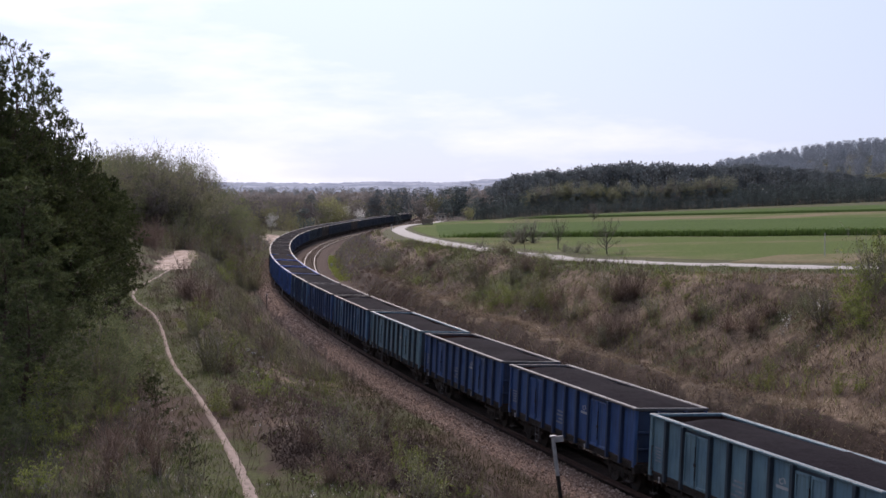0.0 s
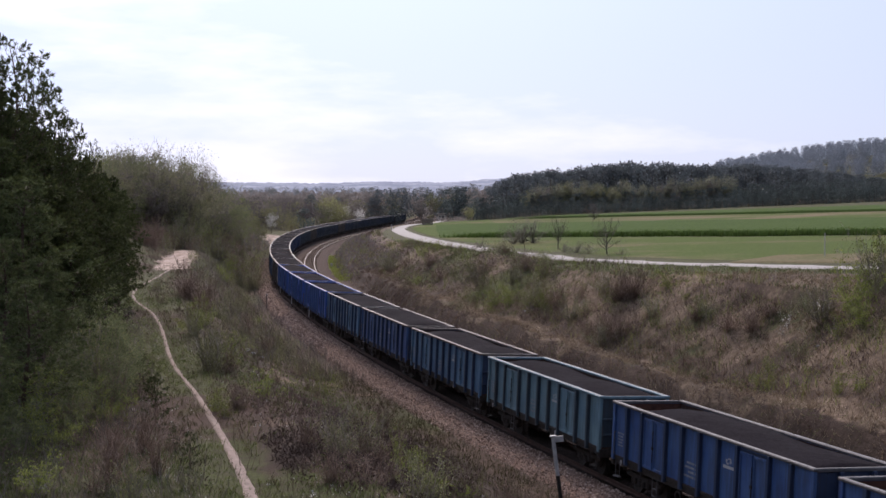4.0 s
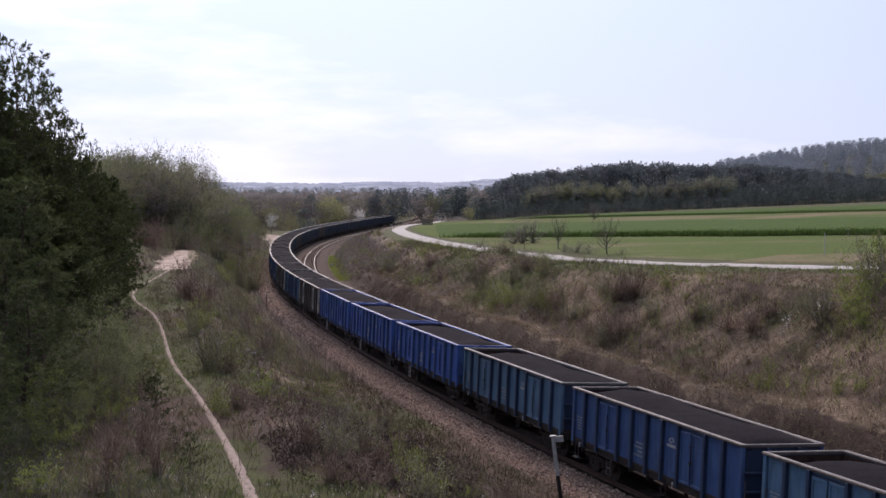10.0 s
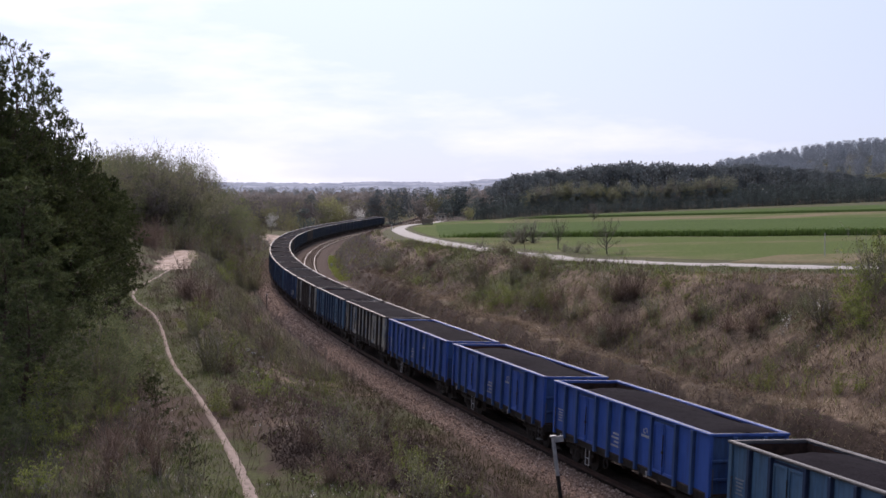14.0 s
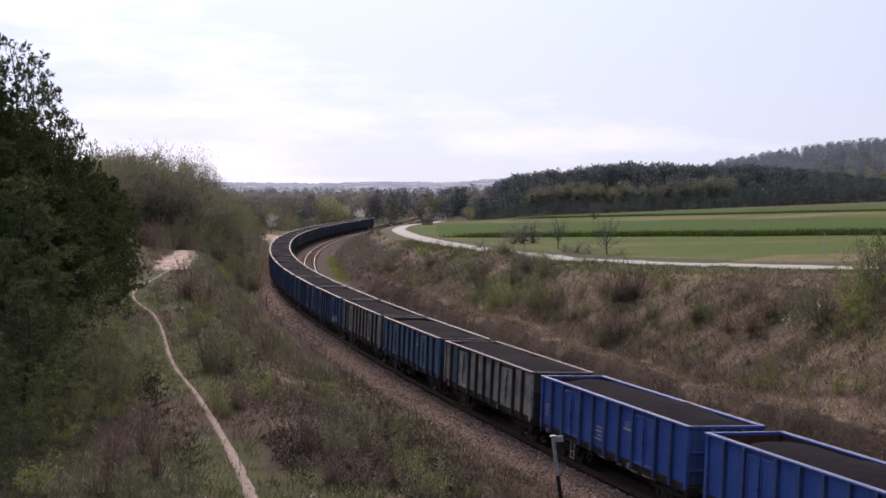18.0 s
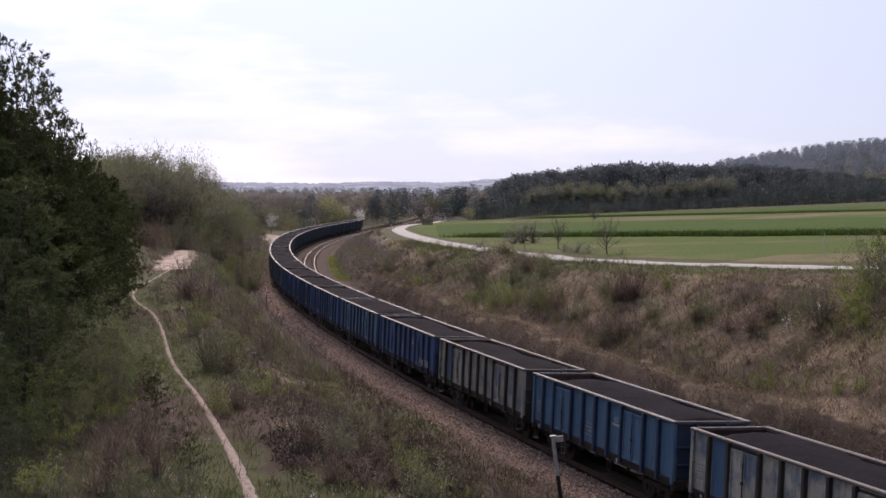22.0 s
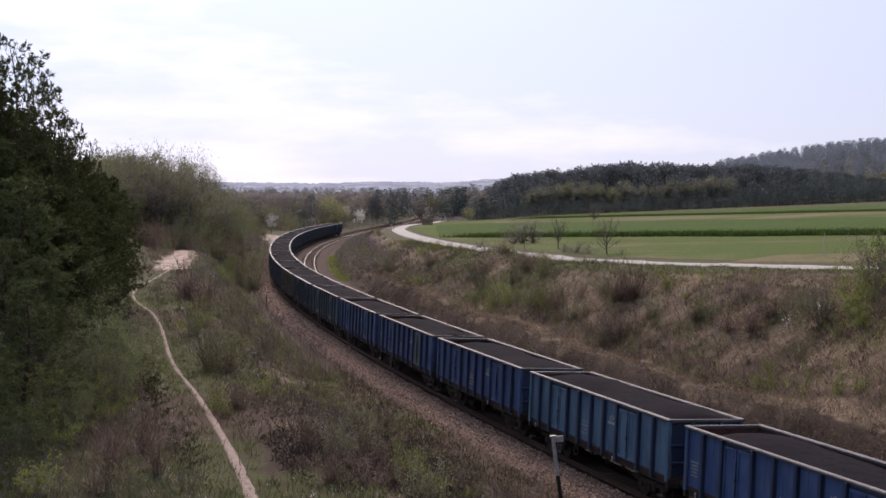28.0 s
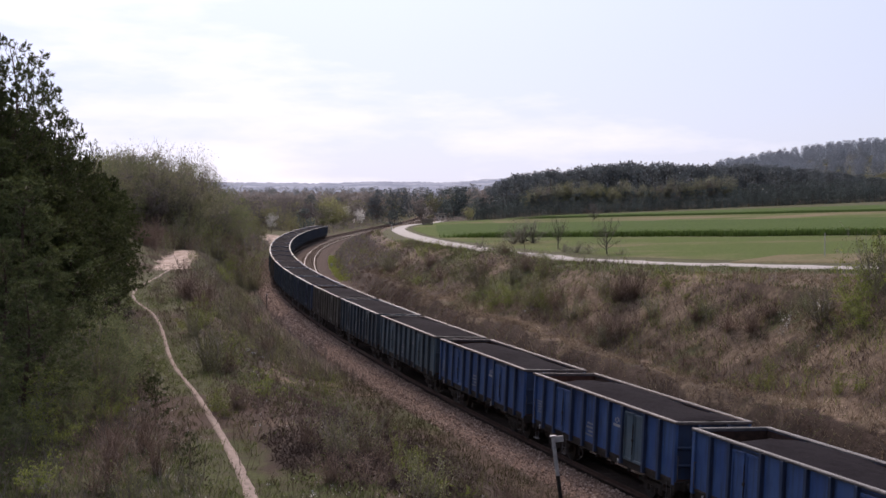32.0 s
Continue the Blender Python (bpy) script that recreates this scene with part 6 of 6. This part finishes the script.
# ---------------- grass ----------------
def blades(name, xs, ys, length, width, material, label, category, seed, lean=0.5):
    rng = np.random.default_rng(seed)
    n = len(xs)
    base = np.stack([xs, ys, land(xs, ys) - 0.02], 1)
    az = rng.uniform(0, 6.28, n)
    side = np.stack([np.cos(az), np.sin(az), 0 * az], 1) * (width * rng.uniform(0.6, 1.3, n))[:, None]
    ln = length * rng.uniform(0.5, 1.35, n)
    tip = base + np.stack([rng.normal(0, lean, n) * ln, rng.normal(0, lean, n) * ln, ln], 1)
    v = np.stack([base - side, base + side, tip], 1).reshape(-1, 3)
    return tagged(link_mesh(name, v, np.arange(n * 3).reshape(-1, 3), material), label, category, kind="stuff")


def tufts(seed, n_tufts, per, y0, y1, d0, d1, keep, spread=0.14):
    rng = np.random.default_rng(seed)
    y = y0 + (y1 - y0) * rng.uniform(0, 1, n_tufts) ** 1.35
    d = rng.uniform(d0, d1, n_tufts)
    x = line_x(y) + d
    k = keep(x, y, d, rng.uniform(0, 1, n_tufts))
    x, y = np.repeat(x[k], per), np.repeat(y[k], per)
    return x + rng.normal(0, spread, len(x)), y + rng.normal(0, spread, len(y))


def off_path(x, y):
    return (bare_earth(x, y) + 2.5 * rough(x * 2.2, y * 2.2 + 4, 8) < 0.55) & (np.abs(x - path_x(y)) > 0.20) & (((x + 27.6 + 0.14 * (y - 139)) / 1.5) ** 2 + ((y - 140) / 15) ** 2 > 1)


x, y = tufts(81, 15000, 7, 32, 170, 10.3, 25.0, lambda x, y, d, u: (x < lane_x(y) - 9.0) & (u < 0.75 + 0.5 * rough(x * 0.8 - 90, y * 0.8, 23)))
blades("dry_grass", x, y, 0.30, 0.016, GRASSDRY, "dry straw-coloured grass on the cutting's bank", "grass", 82, 0.7)
x, y = tufts(181, 2600, 6, 40, 150, 8.5, 10.8, lambda x, y, d, u: u < 0.45 + 2 * rough(x * 1.6 - 20, y * 1.6, 11))
blades("dry_grass", x, y, 0.24, 0.016, GRASSDRY, "straw hanging over the dark earth scarp", "grass", 182, 0.8)
x, y = tufts(83, 3600, 7, 32, 170, 11.5, 20.0, lambda x, y, d, u: u < 0.4 + rough(x * 1.3 + 40, y * 1.3, 36))
blades("green_grass", x, y, 0.30, 0.016, GRASSGREEN, "fresh green grass tufts on the cutting's bank", "grass", 84)
x, y = tufts(183, 14000, 6, 60, 200, 12, 34, lambda x, y, d, u: (d > 16.5) & (x > lane_x(y) - 10.5) & (x < lane_x(y) - 1.7))
blades("green_grass", x, y, 0.18, 0.016, GRASSGREEN, "green grass verge along the lane", "grass", 184)
x, y = tufts(85, 8000, 6, 30, 150, -26, -5.0, lambda x, y, d, u: off_path(x, y) & (u < 0.6 - rough(x * 1.3 + 40, y * 1.3, 36)))
blades("olive_grass", x, y, 0.30, 0.015, GRASSOLIVE, "olive-brown grass and weeds beside the path", "grass", 86, 0.6)
x, y = tufts(87, 21000, 6, 30, 110, -26, -5.0, lambda x, y, d, u: off_path(x, y) & (u < 0.45 + rough(x * 1.3 + 40, y * 1.3, 36)))
blades("green_grass", x, y, 0.16, 0.015, GRASSGREEN, "short green grass beside the footpath", "grass", 88)


x, y = tufts(89, 2600, 5, 30, 85, -5.2, -2.7, lambda x, y, d, u: u < 0.25 + 0.5 * (d < -3.2) + 0.4 * rough(x * 1.3, y * 1.3, 15))
blades("olive_grass", x, y, 0.26, 0.014, GRASSOLIVE, "olive grass creeping over the foot of the ballast", "grass", 90)


x, y = tufts(391, 420, 3, 38, 75, -20, -6, lambda x, y, d, u: (bare_earth(x, y) < 0.3) & (np.abs(x - path_x(y)) < 5) & (np.abs(x - path_x(y)) > 0.6))
blades("small_flowers", x, y, 0.10, 0.022, BLOSSOM, "tiny white spring flowers dotted in the grass", "flowers", 392, 0.3)


def weeds(seed, n, y0, y1, d0, d1, length, keep, material, label):
    """Thin upright dead stalks and low brush, past counting."""
    rng = np.random.default_rng(seed)
    y = y0 + (y1 - y0) * rng.uniform(0, 1, n) ** 1.4
    x = line_x(y) + rng.uniform(d0, d1, n)
    k = keep(x, y, rng.uniform(0, 1, n))
    x, y = np.repeat(x[k], 6), np.repeat(y[k], 6)
    m = len(x)
    x, y = x + rng.normal(0, 0.22, m), y + rng.normal(0, 0.22, m)
    p0 = np.stack([x, y, land(x, y) - 0.03], 1)
    ln = length * rng.uniform(0.4, 1.3, m)
    p1 = p0 + np.stack([rng.normal(0, 0.28, m) * ln, rng.normal(0, 0.28, m) * ln, ln], 1)
    side = rng.normal(size=(m, 3)) * 0.008
    side[:, 2] = 0
    t = rng.uniform(0.45, 0.8, m)[:, None]
    fork = p0 * (1 - t) + p1 * t
    p2 = fork + np.stack([rng.normal(0, 0.4, m) * ln, rng.normal(0, 0.4, m) * ln, 0.4 * ln], 1) * 0.6
    a = np.stack([p0 - side, p0 + side, p1], 1)
    b = np.stack([fork - side * 0.7, fork + side * 0.7, p2], 1)
    v = np.concatenate([a, b]).reshape(-1, 3)
    tagged(link_mesh("weeds", v, np.arange(len(v)).reshape(-1, 3), material), label, "weeds", kind="stuff")


def brush(seed, n, y0, y1, d0, d1, size, keep, material, label, per=6, power=1.3):
    """Low tangled brush: small clumps of thin flakes, past counting."""
    rng = np.random.default_rng(seed)
    y = y0 + (y1 - y0) * rng.uniform(0, 1, n) ** power
    x = line_x(y) + rng.uniform(d0, d1, n)
    k = keep(x, y, x - line_x(y), rng.uniform(0, 1, n))
    x, y = np.repeat(x[k], per), np.repeat(y[k], per)
    m = len(x)
    x, y = x + rng.normal(0, 0.5 * size, m), y + rng.normal(0, 0.5 * size, m)
    c = np.stack([x, y, land(x, y) + rng.uniform(0, 0.75, m) * size], 1)
    v, f = flakes(rng, c, size * 0.8, size * 0.16, 0.9)
    tagged(link_mesh("brushwood", v, f, material), label, "brush", kind="stuff")


brush(301, 4800, 36, 180, 11.3, 19, 0.30, lambda x, y, d, u: (np.abs(d - 10.9) > 0.6) & (u < 0.35 + 2.2 * rough(x * 1.2 + 300, y * 1.2, 15)), DEADBRUSH, "tangled dead purple-brown brush on the cutting's bank")
brush(311, 5200, 40, 150, 8.5, 10.3, 0.24, lambda x, y, d, u: u < 0.5 + 3 * rough(x * 1.2 + 30, y * 1.2, 11), DEADBRUSH, "dead brush and roots on the dark earth scarp")
brush(312, 1500, 40, 150, 8.5, 10.3, 0.2, lambda x, y, d, u: u < 0.4 + 3 * rough(x * 1.4 + 80, y * 1.4, 11), BUDSDULL, "sparse olive weeds on the dark earth scarp")
brush(302, 3000, 36, 180, 11.5, 19, 0.30, lambda x, y, d, u: u < 0.15 + 0.3 * np.exp(-((y - 112) / 26) ** 2) + 2.0 * rough(x * 1.2 + 120, y * 1.2, 15), BUDSMID, "fresh green shoots in patches on the cutting's bank")
brush(303, 3400, 32, 170, -18, -4.4, 0.27, lambda x, y, d, u: off_path(x, y) & (np.abs(x - path_x(y)) > 1.2) & (u < 0.35 + 2.2 * rough(x * 1.2 + 300, y * 1.2, 15)), DEADBRUSH, "tangled dead brown brush between path and railway")
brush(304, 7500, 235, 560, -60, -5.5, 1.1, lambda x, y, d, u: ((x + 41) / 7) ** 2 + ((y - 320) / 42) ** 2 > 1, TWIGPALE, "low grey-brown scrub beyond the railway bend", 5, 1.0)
brush(305, 2600, 235, 560, -60, -6, 1.0, lambda x, y, d, u: ((x + 41) / 7) ** 2 + ((y - 320) / 42) ** 2 > 1, BUDSDULL, "low olive scrub beyond the railway bend", 5, 1.0)
brush(315, 1900, 165, 340, 8.8, 16.0, 0.60, lambda x, y, d, u: d < 10.6 + 4.5 * smooth(y, 350, 220), BUDSPURPLE, "reddish bare scrub on the bank below the lane", 5, 1.0)
brush(310, 700, 165, 340, 8.8, 16.0, 0.60, lambda x, y, d, u: d < 9.6 + 4.5 * smooth(y, 330, 200), BUDSDULL, "olive scrub on the bank below the lane", 5, 1.0)
brush(306, 2600, 130, 540, 8.6, 14.5, 0.50, lambda x, y, d, u: u < 2, TWIGRED, "reddish-brown scrub between far track and lane", 5, 1.0)
brush(309, 1700, 172, 240, 7.7, 9.2, 0.28, lambda x, y, d, u: u < 2, BUDS, "bright yellow-green grass beside the free track", 6, 1.0)
brush(307, 6500, 46, 135, 9.9, 12.0, 0.20, lambda x, y, d, u: (np.abs(d - 10.9 - 4.5 * rough(x * 1.1 + 3, y * 1.1, 11)) < 0.55 * (0.4 + u)) & (u < 0.75 + 3 * rough(x * 1.7 + 50, y * 1.7, 11)), STRAWPALE, "pale matted straw on the bank's ledge", 6, 1.0)
brush(308, 2600, 430, 560, 12, 190, 1.3, lambda x, y, d, u: y > 440, TWIGPALE, "undergrowth below the wood beyond the fields", 5, 1.0)

weeds(201, 2600, 32, 190, 11.0, 20, 0.75, lambda x, y, u: u < 0.55 + rough(x * 1.1 + 15, y * 1.1, 23), TWIGRED, "dead reddish-brown weed stalks on the cutting's bank")
weeds(202, 1300, 34, 190, 11.5, 20, 0.8, lambda x, y, u: u < 0.5 + rough(x + 66, y, 23), BUDS, "young green shoots among dead weeds on the bank")
ROTTEN = leafy("rotting_dark_brush", [(0.060, 0.042, 0.038), (0.090, 0.064, 0.057), (0.125, 0.091, 0.081)], 0.1, 0.95)
brush(313, 12000, 36, 64, -19, -4.0, 0.24, lambda x, y, d, u: (np.abs(x - path_x(y)) > 1.3) & (u < bare_earth(x, y)), ROTTEN, "dark rotting brush on bare earth beside the ballast", 6, 1.0)
brush(314, 1100, 44, 72, -16, -5, 0.32, lambda x, y, d, u: (np.abs(x - path_x(y)) > 1.1) & (u < np.exp(-((x + 6.0) / 2.4) ** 2 - ((y - 58) / 7) ** 2)), DEADBRUSH, "tangled dark brush below the footpath", 7, 1.0)
brush(316, 900, 38, 50, -10.5, -4.0, 0.42, lambda x, y, d, u: u < 0.8 * np.exp(-((x + 1.4) / 1.0) ** 2 - ((y - 43.6) / 2.0) ** 2) + 0.5 * np.exp(-((x + 9.6) / 1.5) ** 2 - ((y - 38.5) / 1.6) ** 2), BUDS, "yellow-green herbs sprouting from dead brush", 8, 1.0)
weeds(203, 2000, 32, 200, -16, -4.6, 0.6, lambda x, y, u: off_path(x, y) & (u < 0.6 + rough(x * 1.1 + 15, y * 1.1, 23)), TWIGRED, "brown weed stalks between path and ballast")
weeds(206, 1900, 80, 270, -11, -3.2, 0.9, lambda x, y, u: u < 2, TWIG, "grey-brown brush along the foot of the bank")
weeds(207, 1300, 80, 270, -11, -4.2, 0.8, lambda x, y, u: u < 2, BUDSDULL, "olive shoots along the foot of the bank")
weeds(204, 1500, 32, 200, -24, -4.8, 0.5, lambda x, y, u: off_path(x, y) & (u < 0.5 + rough(x + 66, y, 23)), BUDSDULL, "olive shoots between path and ballast")
weeds(205, 1100, 32, 110, -34, -17, 0.9, lambda x, y, u: x < path_x(y) - 1.2, TWIG, "grey brushwood at the wood's edge")


# ---------------- fields ----------------
def crop_strip(near, far, height, label, seed, n=60):
    """A strip of standing crop between two lines on the ground, with an uneven top and a steep edge."""
    rng = np.random.default_rng(seed)
    rows = []
    ks = np.concatenate([[0.0, 0.004], np.linspace(0.02, 0.98, 26), [1.0]])
    for k in ks:
        a = np.array(near[0]) * (1 - k) + np.array(far[0]) * k
        b = np.array(near[1]) * (1 - k) + np.array(far[1]) * k
        u = np.linspace(0, 1, n)
        x, y = a[0] + (b[0] - a[0]) * u, a[1] + (b[1] - a[1]) * u
        h = -0.2 if k in (0.0, 1.0) else height * (1 - 0.6 * k) * (smooth(u, 0.0, 0.07) + 0.02)
        rows.append(np.stack([x, y, land(x, y) + h * (1 + rng.normal(0, 0.05, n))], 1))
    v = np.stack(rows, 0)
    r, m = v.shape[:2]
    i, j = np.meshgrid(np.arange(r - 1), np.arange(m - 1), indexing="ij")
    a = (i * m + j).ravel()
    return tagged(link_mesh("crop_field", v.reshape(-1, 3), np.stack([a, a + 1, a + m + 1, a + m], 1), FIELDCROP, flat=False), label, "field", kind="stuff")


FIELDCROP = stony("standing_crop", (0.046, 0.084, 0.022), (0.092, 0.142, 0.038), 2.2, 1.0, 0.8, 0.12, 0.06, spec=0.05)
crop_strip(((-1.0, 206.2), (88, 88)), ((-4.0, 333), (120, 134)), 0.62, "tall bright green standing crop in a long strip", 91)
crop_strip(((17, 386), (150, 172)), ((20, 424), (215, 275)), 0.5, "green strip of standing crop below the wood", 92)


def crop_edge(a, b, n, seed, length):
    rng = np.random.default_rng(seed)
    u = rng.uniform(0, 1, n)
    u = u[u > rng.uniform(0, 0.09, n)]
    n = len(u)
    x = a[0] + (b[0] - a[0]) * u + rng.normal(0, 0.25, n)
    y = a[1] + (b[1] - a[1]) * u + rng.normal(0, 0.25, n)
    blades("crop_blades", x, y, length, 0.05, CROP, "upright green blades along the crop's edge", "crop", seed + 1, 0.2)


crop_edge((-1.0, 206.2), (88, 88), 9000, 93, 0.85)


def meadow(near, far, material, label, rows=24, n=90, up=0.05):
    """Close turf or stubble laid on the ground between two lines."""
    u = np.linspace(0, 1, n)

    def along(line):
        pts = np.array(line, float)
        seg = np.concatenate([[0], np.cumsum(np.hypot(*np.diff(pts, axis=0).T))])
        return np.stack([np.interp(u * seg[-1], seg, pts[:, 0]), np.interp(u * seg[-1], seg, pts[:, 1])], 1)

    a, b = along(near), along(far)
    v = np.stack([a * (1 - k) + b * k for k in np.linspace(0, 1, rows)], 0)
    z = land(v[..., 0], v[..., 1]) + up
    z[[0, -1]] -= 0.2
    v = np.concatenate([v, z[..., None]], 2)
    i, j = np.meshgrid(np.arange(rows - 1), np.arange(n - 1), indexing="ij")
    k = (i * n + j).ravel()
    return tagged(link_mesh("meadow", v.reshape(-1, 3), np.stack([k, k + 1, k + n + 1, k + n], 1), material, flat=False), label, "meadow", kind="structure")


def turf(name, dry):
    m, n, l, p = shader(name)
    pos = n.new("ShaderNodeNewGeometry").outputs["Position"]
    grain = noise_node(n, l, 3.0, 8, pos, 0.7)
    c = ramp(n, l, grain, [(0.3, (0.052, 0.080, 0.021)), (0.55, (0.086, 0.121, 0.034)), (0.75, (0.138, 0.164, 0.060))])
    d = ramp(n, l, grain, [(0.3, (0.135, 0.100, 0.065)), (0.7, (0.26, 0.20, 0.14))])
    c = mix(n, l, ramp(n, l, noise_node(n, l, 0.05, 6, pos, 0.65), [(dry - 0.12, (0.0,)), (dry + 0.16, (1.0,))]), c, d)
    l.new(c, p.inputs["Base Color"])
    p.inputs["Roughness"].default_value, p.inputs["Specular IOR Level"].default_value = 1.0, 0.05
    bump(n, l, p, grain, 0.6, 0.06)
    return m


LANESIDE = [(63, 71), (44.5, 82), (28.5, 92), (19.5, 104), (13, 119.5), (9, 137), (5.7, 156.5), (1, 190), (-2.6, 225), (-5.2, 258), (-7.2, 290), (-7.4, 320), (-5.6, 360), (-3, 400), (0, 440)]
meadow(LANESIDE[:9], [(95, 79), (88, 87.5), (45.2, 143), (2.4, 199), (0.5, 210)], turf("meadow_turf", 0.60), "short green meadow turf with dry patches")
meadow(LANESIDE[8:], [(2, 206), (13.5, 323), (15, 420), (16, 440)], turf("lane_turf", 0.66), "green grass inside the lane's bend")
meadow([(21, 98.5), (28.5, 92), (44.5, 82), (63, 71)], [(27, 106), (46, 95), (66, 80)], turf("bare_field", 0.38), "bare brownish field corner beside the lane", up=0.08)
meadow([(-1.5, 336), (120, 134)], [(17, 385), (150, 171)], turf("stubble", 0.52), "dry brownish fallow strip between crops")


# ---------------- small things along the line ----------------
def gradient_post(x, y):
    g = new("gradient_post")
    tagged(g, "leaning white and black gradient post beside the ballast", "railway sign")
    g.matrix_basis = Matrix.Translation(P3(x, y, -0.12)) @ Euler((radians(2), radians(-7.5), radians(-6))).to_matrix().to_4x4()
    part("lower_post", rod(bmesh.new(), (0, 0, 0), (0, 0, 1.15), 0.075, sides=12), BLACK, g, "black lower half")
    part("upper_post", rod(bmesh.new(), (0, 0, 1.15), (0, 0, 2.55), 0.07, sides=12), WHITE, g, "white upper half")
    part("arm", box(bmesh.new(), -0.06, 0.38, -0.03, 0.03, 2.38, 2.60, 0.01), WHITE, g, "white arm board")
    part("cap", box(bmesh.new(), -0.10, 0.12, -0.09, 0.09, 2.60, 2.64, 0.01), WHITE, g)


def marker(name, x, y, h, r, label, material, up=0.0):
    m = new(name)
    tagged(m, label, "marker post", group="line-side markers")
    m.location = P3(x, y, up - 0.05)
    part("post", rod(bmesh.new(), (0, 0, 0), (0, 0, h), r, r * 0.9, sides=10), material, m)
    part("head", box(bmesh.new(), -r * 1.15, r * 1.15, -r * 1.1, r * 1.1, h, h + r * 2, r * 0.3), WHITE, m)
    return m


gradient_post(4.35, 48.6)
marker("marker_post", -17.5, 132.7, 1.5, 0.06, "thin grey marker post beside the ballast", SLEEPER)
marker("kilometre_stone", -17.0, 204, 0.5, 0.16, "short white kilometre stone in green grass", WHITE)
marker("signal_post", -10.9, 284, 1.1, 0.09, "small white line-side post", WHITE)
marker("kilometre_stone", 5.9, 47.6, 0.12, 0.10, "low white survey stone in the ballast", WHITE)


def utility_pole(x, y, h, label):
    u = new("utility_pole")
    tagged(u, label, "pole", group="utility poles")
    u.location = P3(x, y, -0.1)
    part("mast", rod(bmesh.new(), (0, 0, 0), (0, 0, h), 0.13, 0.09, sides=10), SLEEPER, u)
    part("crossarm", box(bmesh.new(), -0.5, 0.5, -0.06, 0.06, h - 0.35, h - 0.22, 0.01), SLEEPER, u)
    for k in (-0.42, 0.42):
        part("insulator", rod(bmesh.new(), (k, 0, h - 0.22), (k, 0, h - 0.02), 0.05, 0.03, sides=8), WHITE, u)


utility_pole(-5.0, 520, 9.5, "tall pale pole near the level crossing")
utility_pole(16.0, 505, 9.0, "grey pole beside the crossing hut")
marker("field_pipe", 28.9, 101.3, 1.8, 0.035, "thin pale white-topped pipe standing in the field", PLASTER)


def crossing_hut(x, y):
    h = new("crossing_hut")
    tagged(h, "small pale brick hut with an overhanging flat roof at the crossing", "hut")
    h.location = P3(x, y, -0.1)
    b = bmesh.new()
    box(b, -1.35, 1.35, -1.3, 1.3, 0, 2.5)
    wall = part("wall", b, PLASTER, h)
    part("roof", box(bmesh.new(), -1.75, 1.75, -1.8, 1.8, 2.5, 2.8, 0.04), ROOFING, h, "dark overhanging flat roof")
    win = part("window", box(bmesh.new(), -1.10, -0.35, -1.36, -1.29, 1.1, 2.0, 0.01), WHITE, h)
    part("pane", box(bmesh.new(), -1.03, -0.42, -1.375, -1.35, 1.17, 1.93), DARKGLASS, win)
    part("door", box(bmesh.new(), 0.05, 0.95, -1.35, -1.29, 0.0, 2.05, 0.01), ROOFING, h)


crossing_hut(-0.5, 495)


def barrier(x, y, turn):
    b = new("road_barrier")
    tagged(b, "weathered dark board fence at the lane's bend", "fence", group="guard fences")
    b.matrix_basis = Matrix.Translation(P3(x, y, -0.05)) @ Euler((0, 0, turn)).to_matrix().to_4x4()
    for k in range(4):
        part("post", box(bmesh.new(), k * 0.8 - 1.25, k * 0.8 - 1.13, -0.06, 0.06, 0, 1.55, 0.01), BLACK, b)
    for z in (0.10, 0.40, 0.70, 1.00, 1.28):
        part("board", box(bmesh.new(), -1.35, 1.4, -0.10, -0.06, z, z + 0.24, 0.01), SLEEPER, b)


barrier(-3.9, 334, 0.2)


def litter(x, y, s, seed, label="crumpled white plastic scrap in the grass"):
    rng = np.random.default_rng(seed)
    b = bmesh.new()
    bmesh.ops.create_icosphere(b, subdivisions=2, radius=1.0)
    for v in b.verts:
        k = rng.uniform(0.5, 1.2)
        v.co = (v.co.x * k, v.co.y * k * 0.8, max(0, v.co.z * k * 0.7))
    me = bpy.data.meshes.new("litter")
    b.to_mesh(me)
    b.free()
    me.materials.append(WHITE)
    o = new("litter", me)
    o.matrix_basis = Matrix.LocRotScale(P3(x, y, 0.0), Euler((0, 0, seed)), (s, s, s))
    tagged(o, label, "litter", group="scattered scraps")


for i, (x, y, s) in enumerate(((6.1, 99, 0.16), (-11.8, 80.3, 0.22), (-11.4, 80.3, 0.26), (-10.9, 80.2, 0.2), (-5.4, 41, 0.06), (-4.2, 43.3, 0.05), (-3.9, 39.6, 0.06), (-9.6, 55, 0.07), (-11.1, 36.8, 0.16), (1.4, 47.6, 0.06), (18.6, 66.2, 0.15), (18.9, 66, 0.1), (-6.9, 50.2, 0.06))):
    litter(x, y, s, 100 + i)


# ---------------- what moves ----------------
def motions():
    for number, w in WAGGONS:
        walk(w, [(t, stand(PITCH * number - run(t))) for t in range(0, 33, 2)])
    # the wheels roll: those of the waggons that come near
    for number, roller, ahead in ROLLERS:
        if number <= 17:
            rows = [i / 15 for i in range(0, 481)]
            walk(roller, [(t, pose(ahead, 0, 0.46, 0, math.degrees(run(t) / 0.46), 0)) for t in rows])


motions()
